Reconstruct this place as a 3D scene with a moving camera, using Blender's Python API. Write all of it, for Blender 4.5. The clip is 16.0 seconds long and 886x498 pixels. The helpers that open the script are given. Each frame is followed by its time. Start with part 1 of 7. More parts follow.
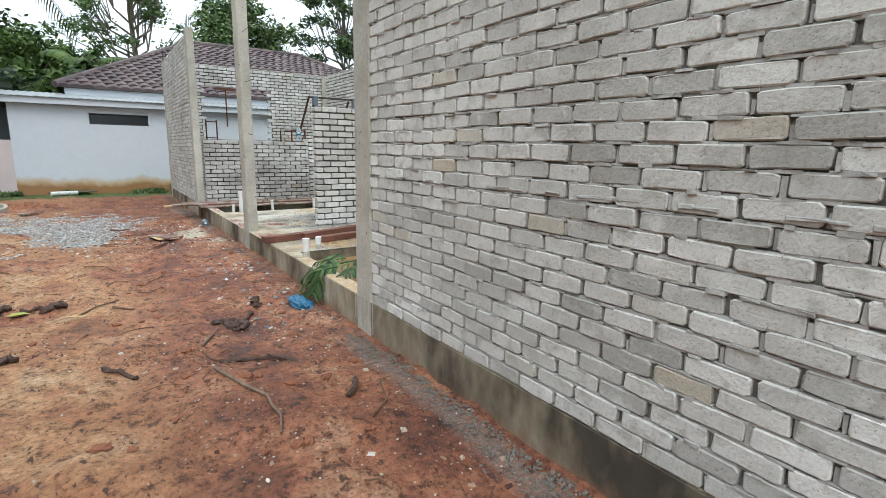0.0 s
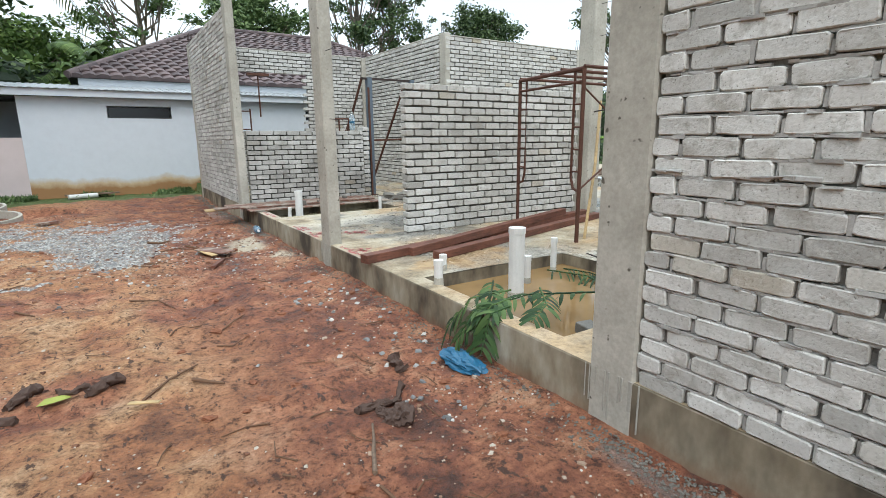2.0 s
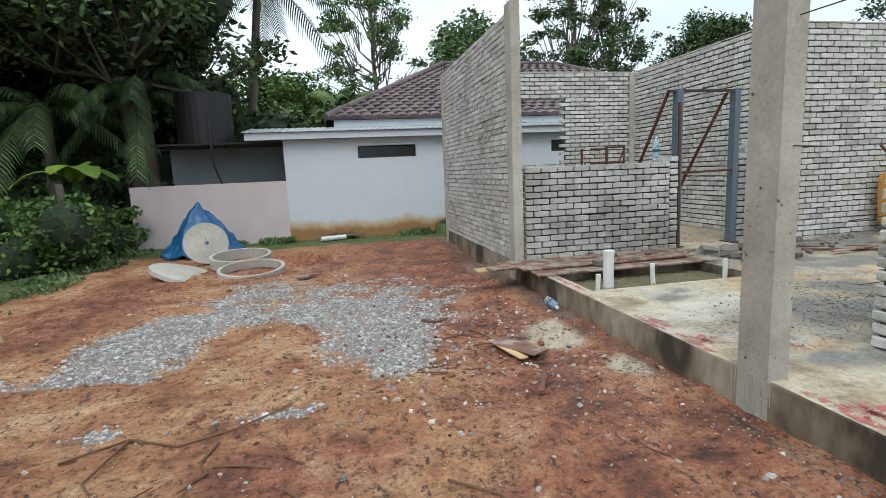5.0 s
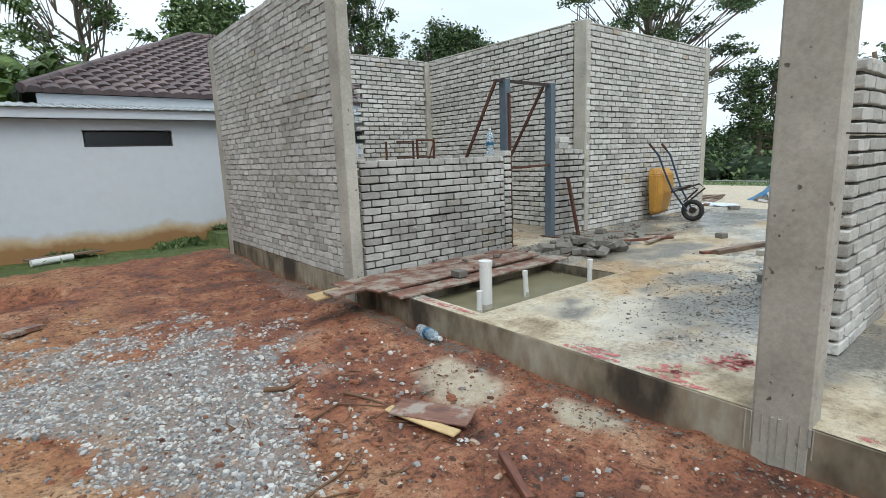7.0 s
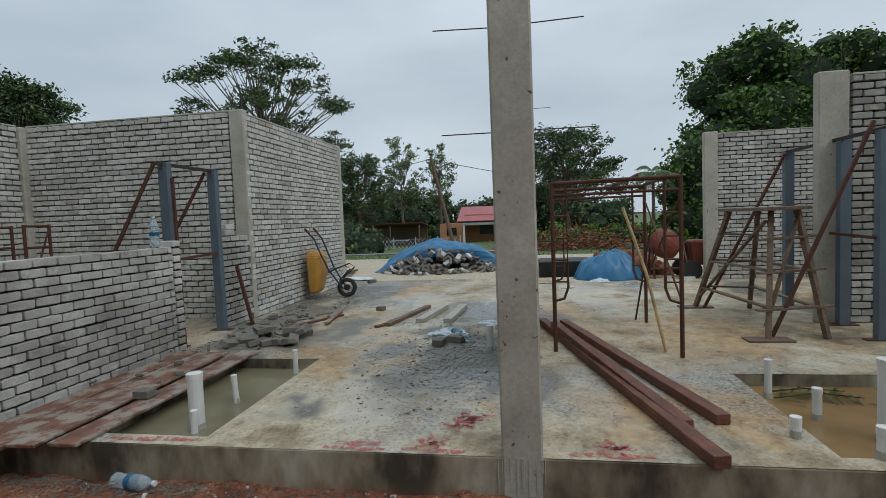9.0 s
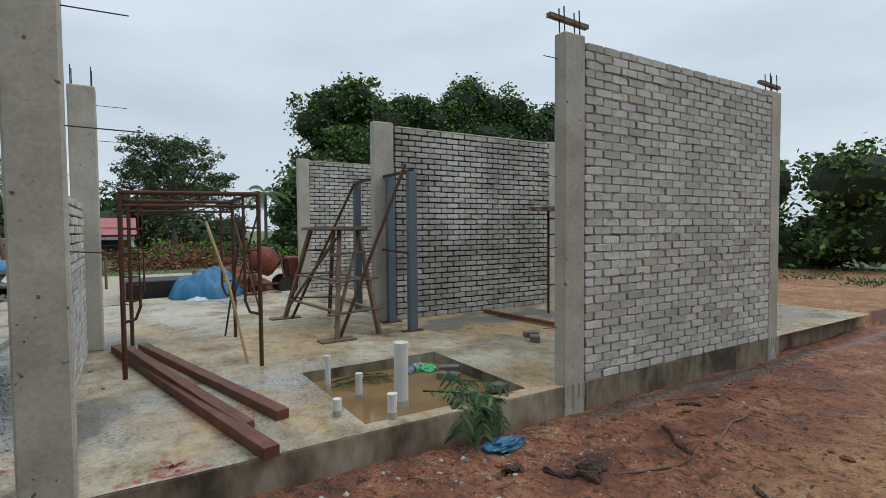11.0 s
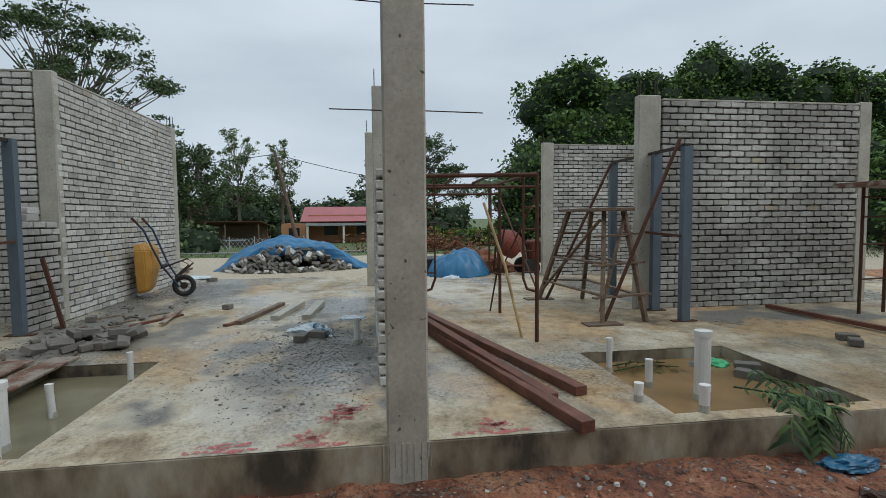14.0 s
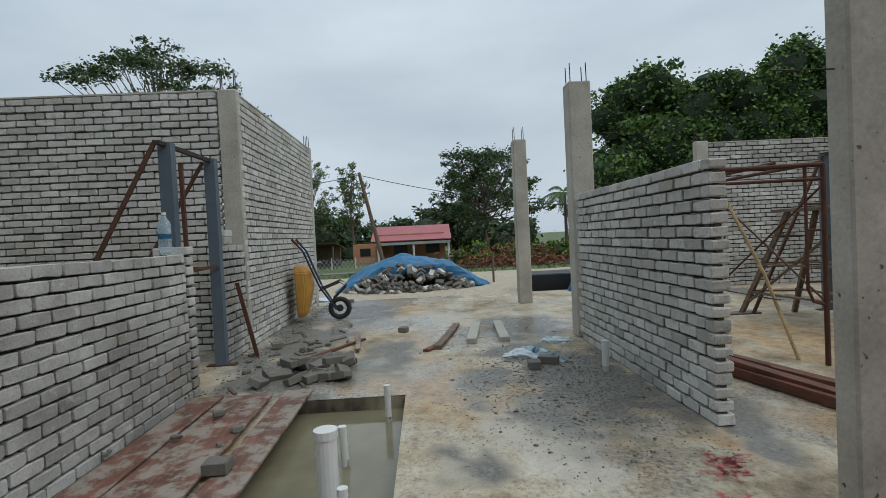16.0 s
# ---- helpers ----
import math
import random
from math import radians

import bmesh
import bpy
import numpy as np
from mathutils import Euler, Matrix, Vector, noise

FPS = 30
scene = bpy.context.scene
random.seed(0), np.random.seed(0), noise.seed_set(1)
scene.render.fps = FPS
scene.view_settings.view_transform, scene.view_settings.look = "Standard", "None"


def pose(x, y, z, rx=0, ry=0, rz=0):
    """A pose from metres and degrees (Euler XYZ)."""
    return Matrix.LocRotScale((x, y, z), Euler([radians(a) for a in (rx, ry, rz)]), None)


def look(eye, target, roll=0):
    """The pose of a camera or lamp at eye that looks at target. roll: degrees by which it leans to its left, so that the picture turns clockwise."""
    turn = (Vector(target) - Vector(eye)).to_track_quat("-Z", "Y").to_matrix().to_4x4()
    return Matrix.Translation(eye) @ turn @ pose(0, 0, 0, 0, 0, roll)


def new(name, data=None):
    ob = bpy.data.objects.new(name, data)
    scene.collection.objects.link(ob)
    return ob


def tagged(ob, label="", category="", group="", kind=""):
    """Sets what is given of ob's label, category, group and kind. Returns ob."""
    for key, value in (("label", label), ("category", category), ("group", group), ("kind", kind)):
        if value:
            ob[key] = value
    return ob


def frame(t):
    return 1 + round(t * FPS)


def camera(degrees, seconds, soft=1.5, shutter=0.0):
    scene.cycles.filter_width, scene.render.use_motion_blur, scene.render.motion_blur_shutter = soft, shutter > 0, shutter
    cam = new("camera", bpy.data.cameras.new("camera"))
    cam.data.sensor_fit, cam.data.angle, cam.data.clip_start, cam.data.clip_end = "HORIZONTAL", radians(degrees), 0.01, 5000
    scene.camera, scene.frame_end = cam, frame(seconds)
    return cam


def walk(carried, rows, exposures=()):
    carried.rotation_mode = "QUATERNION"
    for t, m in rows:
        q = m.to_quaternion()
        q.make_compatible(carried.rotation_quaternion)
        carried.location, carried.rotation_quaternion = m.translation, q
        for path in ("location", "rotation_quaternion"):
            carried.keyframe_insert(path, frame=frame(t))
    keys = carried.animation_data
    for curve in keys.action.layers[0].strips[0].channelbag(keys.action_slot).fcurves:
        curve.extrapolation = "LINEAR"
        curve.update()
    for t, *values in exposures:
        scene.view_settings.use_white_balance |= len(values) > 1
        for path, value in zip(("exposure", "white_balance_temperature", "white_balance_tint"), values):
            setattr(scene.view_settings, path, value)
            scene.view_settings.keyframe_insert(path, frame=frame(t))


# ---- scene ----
cam = camera(82.1, 16.0, soft=0.85)
METRES, EYE, TILT, LEAN, TURN = 10.3, 1.5, 0.0, 0.0, -34.0
PATH = [
    (0, (0.031, 0.005, 1.411), (1.129, 1.632, 1.028), 1.0),
    (0.5, (-0.006, 0.496, 1.426), (1.059, 2.145, 1.041), 0.3),
    (1, (-0.075, 1.019, 1.439), (1.034, 2.634, 1.038), 0.1),
    (1.5, (-0.176, 1.505, 1.396), (0.969, 3.091, 0.981), -0.2),
    (2, (-0.232, 1.979, 1.369), (0.837, 3.615, 0.945), -0.5),
    (2.5, (-0.291, 2.536, 1.37), (0.619, 4.269, 0.96), -0.8),
    (3, (-0.361, 3.052, 1.438), (0.337, 4.888, 1.062), -1.1),
    (3.5, (-0.408, 3.518, 1.493), (0.12, 5.42, 1.17), -1.1),
    (4, (-0.43, 3.952, 1.507), (-0.023, 5.887, 1.206), -2.2),
    (4.2, (-0.439, 4.101, 1.502), (-0.066, 6.044, 1.206), -2.5),
    (6.3, (-0.951, 5.754, 1.534), (-0.178, 7.564, 1.177), -2.4),
    (6.5, (-0.927, 5.942, 1.504), (-0.016, 7.684, 1.137), -2.1),
    (7, (-0.902, 6.293, 1.53), (0.33, 7.828, 1.176), -2.1),
    (7.5, (-0.912, 6.603, 1.552), (0.45, 8.045, 1.297), -1.5),
    (8, (-0.999, 6.923, 1.603), (0.548, 8.182, 1.455), -1.1),
    (8.5, (-1.176, 7.076, 1.688), (0.617, 7.955, 1.567), -2.0),
    (9, (-1.309, 6.943, 1.718), (0.66, 7.272, 1.598), -2.3),
    (9.3, (-1.329, 6.809, 1.689), (0.665, 6.761, 1.537), -3.3),
    (9.5, (-1.412, 6.766, 1.68), (0.559, 6.448, 1.571), -1.9),
    (10, (-1.509, 6.627, 1.687), (0.292, 5.763, 1.585), -1.1),
    (10.2, (-1.531, 6.624, 1.660), (0.167, 5.571, 1.581), -0.6),
    (12.3, (-1.464, 6.726, 1.693), (0.251, 5.702, 1.599), 0.4),
    (12.5, (-1.459, 6.744, 1.693), (0.325, 5.846, 1.6), 0.3),
    (13, (-1.447, 6.798, 1.673), (0.462, 6.209, 1.586), 0.2),
    (13.5, (-1.375, 6.923, 1.625), (0.596, 6.595, 1.541), -0.0),
    (14, (-1.248, 7.204, 1.595), (0.728, 6.923, 1.472), -0.5),
    (14.5, (-1.05, 7.495, 1.589), (0.934, 7.267, 1.476), -0.9),
    (15, (-0.838, 7.876, 1.605), (1.151, 7.683, 1.507), -1.6),
    (15.5, (-0.634, 8.292, 1.581), (1.36, 8.159, 1.499), -2.7),
    (15.8, (-0.486, 8.691, 1.558), (1.503, 8.608, 1.366), 1.3),
    (16, (-0.45, 8.905, 1.571), (1.548, 8.835, 1.52), -2.8),
]
EXPOSURES = [(0, 0.72), (1.5, 0.8), (2.5, 0.68), (4, 0.46), (6.3, 0.52), (7, 0.48), (7.8, 0.10), (8.5, -0.36), (9.3, -0.40), (10, -0.27), (12.5, -0.18), (13.2, -0.25), (14, -0.32), (15, -0.25), (16, -0.37)]
walk(cam, [(t, look(eye, target, roll)) for t, eye, target, roll in PATH], EXPOSURES)

# ---- world, sun, exposure ----
world = bpy.data.worlds.new("overcast_sky")
scene.world = world
world.use_nodes = True
wn = world.node_tree
wn.nodes.clear()
w_out = wn.nodes.new("ShaderNodeOutputWorld")
w_bg = wn.nodes.new("ShaderNodeBackground")
w_sky = wn.nodes.new("ShaderNodeTexSky")
w_sky.sky_type = "NISHITA"
w_sky.sun_disc = False
w_sky.sun_elevation = radians(52)
w_sky.sun_rotation = radians(215)
w_sky.air_density, w_sky.dust_density, w_sky.ozone_density = 1.0, 6.0, 1.0
w_geo = wn.nodes.new("ShaderNodeTexCoord")
w_map = wn.nodes.new("ShaderNodeMapping")
w_map.inputs["Scale"].default_value = (1.0, 1.0, 3.2)
w_noise = wn.nodes.new("ShaderNodeTexNoise")
w_noise.inputs["Scale"].default_value = 2.2
w_noise.inputs["Detail"].default_value = 6.0
w_ramp = wn.nodes.new("ShaderNodeValToRGB")
w_ramp.color_ramp.elements[0].position, w_ramp.color_ramp.elements[0].color = 0.30, (7.7, 9.2, 10.5, 1)
w_ramp.color_ramp.elements[1].position, w_ramp.color_ramp.elements[1].color = 0.70, (10.1, 11.6, 12.9, 1)
w_mix = wn.nodes.new("ShaderNodeMixRGB")
w_mix.inputs[0].default_value = 0.88
w_sep = wn.nodes.new("ShaderNodeSeparateXYZ")
w_rise = wn.nodes.new("ShaderNodeValToRGB")   # an overcast sky is brightest overhead
w_rise.color_ramp.elements[0].position, w_rise.color_ramp.elements[0].color = 0.30, (0.84, 0.84, 0.84, 1)
w_rise.color_ramp.elements[1].position, w_rise.color_ramp.elements[1].color = 1.0, (1.45, 1.43, 1.40, 1)
w_mul = wn.nodes.new("ShaderNodeMixRGB")
w_mul.blend_type = "MULTIPLY"
w_mul.inputs[0].default_value = 1.0
wn.links.new(w_geo.outputs["Generated"], w_sep.inputs[0])
wn.links.new(w_sep.outputs["Z"], w_rise.inputs[0])
wn.links.new(w_rise.outputs[0], w_mul.inputs[2])
wn.links.new(w_geo.outputs["Generated"], w_map.inputs["Vector"])
wn.links.new(w_map.outputs[0], w_noise.inputs["Vector"])
wn.links.new(w_noise.outputs["Fac"], w_ramp.inputs[0])
wn.links.new(w_sky.outputs[0], w_mix.inputs[1])
wn.links.new(w_ramp.outputs[0], w_mix.inputs[2])
wn.links.new(w_mix.outputs[0], w_mul.inputs[1])
wn.links.new(w_mul.outputs[0], w_bg.inputs["Color"])
wn.links.new(w_bg.outputs[0], w_out.inputs[0])
w_bg.inputs["Strength"].default_value = 0.1

sun_data = bpy.data.lights.new("sun", "SUN")
sun_data.energy, sun_data.angle, sun_data.color = 0.7, radians(30), (1.0, 0.98, 0.95)
sun = new("sun", sun_data)
sun.matrix_world = look((-20, -28, 44), (0, 0, 0))


# ---- materials ----
def material(name, rough=0.8, metal=0.0):
    m = bpy.data.materials.new(name)
    m.use_nodes = True
    b = m.node_tree.nodes["Principled BSDF"]
    b.inputs["Roughness"].default_value, b.inputs["Metallic"].default_value = rough, metal
    return m, m.node_tree, b


def tex(nt, kind, scale, detail=5.0, rough=0.6, coords=None, vector=None):
    n = nt.nodes.new("ShaderNodeTex" + kind)
    n.inputs["Scale"].default_value = scale
    if kind == "Noise":
        n.inputs["Detail"].default_value, n.inputs["Roughness"].default_value = detail, rough
    if vector is None:
        c = nt.nodes.new("ShaderNodeTexCoord")
        vector = c.outputs[coords or "Object"]
    nt.links.new(vector, n.inputs["Vector"])
    return n


def ramp(nt, fac, stops):
    r = nt.nodes.new("ShaderNodeValToRGB")
    el = r.color_ramp.elements
    while len(el) < len(stops):
        el.new(0.5)
    for e, (p, c) in zip(el, stops):
        e.position = p
        e.color = (*c, 1) if len(c) == 3 else (c[0], c[0], c[0], 1)
    nt.links.new(fac, r.inputs[0])
    return r.outputs[0]


def mix(nt, fac, a, b, mode="MIX"):
    m = nt.nodes.new("ShaderNodeMixRGB")
    m.blend_type = mode
    for i, v in enumerate((fac, a, b)):
        if isinstance(v, (int, float)):
            m.inputs[i].default_value = v if i == 0 else (v, v, v, 1)
        elif isinstance(v, tuple):
            m.inputs[i].default_value = (*v, 1)
        else:
            nt.links.new(v, m.inputs[i])
    return m.outputs[0]


def bump(nt, b, height, strength=0.3, distance=0.01):
    n = nt.nodes.new("ShaderNodeBump")
    n.inputs["Strength"].default_value, n.inputs["Distance"].default_value = strength, distance
    nt.links.new(height, n.inputs["Height"])
    nt.links.new(n.outputs[0], b.inputs["Normal"])


def world_pos(nt):
    return nt.nodes.new("ShaderNodeNewGeometry").outputs["Position"]


def simple(name, col, rough=0.7, metal=0.0, vary=0.25, scale=9.0, bumpy=0.15, dark=0.6, grain=90.0):
    """Colour with stains at one scale and grain at another."""
    m, nt, b = material(name, rough, metal)
    p = world_pos(nt)
    big = tex(nt, "Noise", scale, vector=p)
    fine = tex(nt, "Noise", grain, 3, vector=p)
    c0 = tuple(v * dark for v in col)
    c = mix(nt, vary, col, ramp(nt, big.outputs["Fac"], [(0.3, c0), (0.7, col)]), "MIX")
    c = mix(nt, ramp(nt, fine.outputs["Fac"], [(0.35, (0.0,)), (0.75, (vary,))]), c, c0)
    nt.links.new(c, b.inputs["Base Color"])
    if bumpy:
        bump(nt, b, fine.outputs["Fac"], bumpy, 0.004)
    return m


def island_random(nt):
    g = nt.nodes.new("ShaderNodeNewGeometry").outputs["Random Per Island"]
    o = nt.nodes.new("ShaderNodeObjectInfo").outputs["Random"]
    a = nt.nodes.new("ShaderNodeMath")
    a.operation = "ADD"
    nt.links.new(g, a.inputs[0])
    nt.links.new(o, a.inputs[1])
    f = nt.nodes.new("ShaderNodeMath")
    f.operation = "FRACT"
    nt.links.new(a.outputs[0], f.inputs[0])
    return f.outputs[0]


def brick_material(name, lift=1.0, damp=0.0):
    """Cast cement brick: smooth pale faces with pinholes, cement smears, dirt, some dark damp ones."""
    m, nt, b = material(name, 0.92)
    p = world_pos(nt)
    r = island_random(nt)
    tones = [(0.0, (0.40, 0.395, 0.375)), (0.12, (0.52, 0.515, 0.495)), (0.55, (0.61, 0.605, 0.585)), (0.95, (0.69, 0.685, 0.665)), (0.985, (0.55, 0.53, 0.48)), (1.0, (0.50, 0.44, 0.35))]
    base = ramp(nt, r, [(q, tuple(v * 0.90 * lift for v in c)) for q, c in tones])
    big = tex(nt, "Noise", 1.1, 5, vector=p)
    smear = tex(nt, "Noise", 11, 5, 0.65, vector=p)
    fine = tex(nt, "Noise", 75, 5, 0.6, vector=p)
    pin = tex(nt, "Noise", 150, 2, 0.5, vector=p)
    lo = tuple(v * (1 - 0.45 * damp) for v in (0.76, 0.745, 0.72))
    c = mix(nt, 1.0, base, ramp(nt, big.outputs["Fac"], [(0.32 + 0.12 * damp, lo), (0.60 + 0.12 * damp, (1.04, 1.035, 1.02))]), "MULTIPLY")
    c = mix(nt, ramp(nt, smear.outputs["Fac"], [(0.36, (0.65,)), (0.47, (0.0,))]), c, (0.34 * lift, 0.325 * lift, 0.29 * lift))
    c = mix(nt, ramp(nt, smear.outputs["Fac"], [(0.58, (0.0,)), (0.70, (0.5,))]), c, (0.66 * lift, 0.65 * lift, 0.62 * lift))
    c = mix(nt, 1.0, c, ramp(nt, fine.outputs["Fac"], [(0.32, (0.80, 0.79, 0.77)), (0.45, (0.98, 0.98, 0.97)), (0.65, (1.05, 1.05, 1.05))]), "MULTIPLY")
    c = mix(nt, ramp(nt, pin.outputs["Fac"], [(0.27, (0.8,)), (0.32, (0.0,))]), c, (0.14, 0.13, 0.115))
    nt.links.new(c, b.inputs["Base Color"])
    bump(nt, b, mix(nt, 0.45, fine.outputs["Fac"], smear.outputs["Fac"]), 0.7, 0.010)
    return m


def concrete_material(name, col=(0.52, 0.495, 0.435), low=(0.33, 0.31, 0.265), rough=0.85):
    m, nt, b = material(name, rough)
    p = world_pos(nt)
    big = tex(nt, "Noise", 1.6, 6, 0.65, vector=p)
    fine = tex(nt, "Noise", 38, 6, 0.65, vector=p)
    pits = tex(nt, "Noise", 24, 2, 0.4, vector=p)
    c = ramp(nt, big.outputs["Fac"], [(0.33, low), (0.5, tuple((u + v) / 2 for u, v in zip(col, low))), (0.68, col)])
    c = mix(nt, 1.0, c, ramp(nt, fine.outputs["Fac"], [(0.3, (0.82, 0.82, 0.81)), (0.65, (1.05, 1.05, 1.04))]), "MULTIPLY")
    c = mix(nt, ramp(nt, pits.outputs["Fac"], [(0.24, (1.0,)), (0.29, (0.0,))]), c, (0.10, 0.09, 0.07))
    nt.links.new(c, b.inputs["Base Color"])
    bump(nt, b, fine.outputs["Fac"], 0.3, 0.005)
    return m


def plinth_material():
    """Ground beam: grey render, damp brown band, streaks."""
    m, nt, b = material("plinth_concrete", 0.8)
    p = world_pos(nt)
    st = nt.nodes.new("ShaderNodeMapping")
    st.inputs["Scale"].default_value = (1.0, 1.0, 0.5)
    nt.links.new(p, st.inputs["Vector"])
    big = tex(nt, "Noise", 1.7, 5, 0.6, vector=st.outputs[0])
    streak = tex(nt, "Noise", 9, 5, 0.6, vector=st.outputs[0])
    fine = tex(nt, "Noise", 60, 5, 0.6, vector=p)
    c = ramp(nt, big.outputs["Fac"], [(0.38, (0.055, 0.045, 0.034)), (0.44, (0.15, 0.125, 0.09)), (0.54, (0.29, 0.25, 0.185)), (0.68, (0.42, 0.395, 0.33))])
    c = mix(nt, 1.0, c, ramp(nt, streak.outputs["Fac"], [(0.3, (0.7, 0.66, 0.6)), (0.65, (1.1, 1.1, 1.08))]), "MULTIPLY")
    sep = nt.nodes.new("ShaderNodeSeparateXYZ")
    nt.links.new(p, sep.inputs[0])
    add = nt.nodes.new("ShaderNodeMath")
    add.operation = "MULTIPLY_ADD"
    add.inputs[1].default_value = 0.22
    nt.links.new(streak.outputs["Fac"], add.inputs[0])
    nt.links.new(sep.outputs["Z"], add.inputs[2])
    c = mix(nt, ramp(nt, add.outputs[0], [(0.12, (0.55,)), (0.24, (0.0,))]), c, (0.22, 0.10, 0.05))
    nt.links.new(c, b.inputs["Base Color"])
    bump(nt, b, fine.outputs["Fac"], 0.25, 0.004)
    return m


def slab_material():
    """Floor slab: pale cement film, ochre mud stains, damp smooth patches, rubble-grey patches."""
    m, nt, b = material("slab_concrete", 0.7)
    p = world_pos(nt)
    n1 = tex(nt, "Noise", 0.55, 6, 0.62, vector=p)
    n2 = tex(nt, "Noise", 1.5, 7, 0.68, vector=p)
    n3 = tex(nt, "Noise", 32, 5, 0.7, vector=p)
    n4 = tex(nt, "Noise", 0.85, 4, 0.5, vector=p)
    c = ramp(nt, n2.outputs["Fac"], [(0.32, (0.15, 0.115, 0.075)), (0.42, (0.31, 0.245, 0.16)), (0.52, (0.45, 0.385, 0.28)), (0.66, (0.55, 0.51, 0.42))])
    c = mix(nt, ramp(nt, n1.outputs["Fac"], [(0.5, (0.0,)), (0.60, (0.8,))]), c, ramp(nt, n3.outputs["Fac"], [(0.35, (0.16, 0.155, 0.14)), (0.6, (0.40, 0.39, 0.36))]))
    c = mix(nt, ramp(nt, n4.outputs["Fac"], [(0.52, (0.0,)), (0.64, (0.55,))]), c, (0.45, 0.27, 0.11))
    n6 = tex(nt, "Noise", 6.5, 8, 0.75, vector=p)
    n7 = tex(nt, "Noise", 85, 3, 0.6, vector=p)
    c = mix(nt, 1.0, c, ramp(nt, n6.outputs["Fac"], [(0.34, (0.50, 0.47, 0.43)), (0.46, (0.93, 0.92, 0.90)), (0.62, (1.10, 1.10, 1.09))]), "MULTIPLY")
    c = mix(nt, ramp(nt, n7.outputs["Fac"], [(0.29, (0.75,)), (0.35, (0.0,))]), c, (0.11, 0.095, 0.075))
    c = mix(nt, 1.0, c, ramp(nt, n3.outputs["Fac"], [(0.32, (0.62, 0.60, 0.57)), (0.5, (0.98, 0.98, 0.97)), (0.7, (1.12, 1.12, 1.1))]), "MULTIPLY")
    at = nt.nodes.new("ShaderNodeAttribute")
    at.attribute_name = "cover"
    sep = nt.nodes.new("ShaderNodeSeparateColor")
    nt.links.new(at.outputs["Color"], sep.inputs[0])

    def edge(ch, source, w=1.1):
        a = nt.nodes.new("ShaderNodeMath")
        a.operation = "MULTIPLY_ADD"
        a.inputs[1].default_value = w
        nt.links.new(mix(nt, 0.5, source, n3.outputs["Fac"]), a.inputs[0])
        nt.links.new(ch, a.inputs[2])
        return ramp(nt, a.outputs[0], [(0.30 + 0.40 * w, (0.0,)), (0.95 + 0.70 * w, (1.0,))])
    fine_mud = ramp(nt, n3.outputs["Fac"], [(0.3, (0.09, 0.085, 0.075)), (0.55, (0.19, 0.18, 0.155)), (0.75, (0.30, 0.29, 0.26))])
    c = mix(nt, mix(nt, 0.8, 0.0, edge(sep.outputs[1], n2.outputs["Fac"])), c, ramp(nt, n6.outputs["Fac"], [(0.38, (0.27, 0.155, 0.07)), (0.6, (0.50, 0.35, 0.18))]))
    c = mix(nt, mix(nt, 0.5, 0.0, edge(sep.outputs[2], n2.outputs["Fac"])), c, (0.55, 0.525, 0.46))
    c = mix(nt, edge(sep.outputs[0], n6.outputs["Fac"]), c, fine_mud)
    nt.links.new(c, b.inputs["Base Color"])
    nt.links.new(ramp(nt, n1.outputs["Fac"], [(0.42, (0.75,)), (0.58, (0.22,))]), b.inputs["Roughness"])
    bump(nt, b, mix(nt, 0.5, n3.outputs["Fac"], n6.outputs["Fac"]), 0.45, 0.008)
    return m


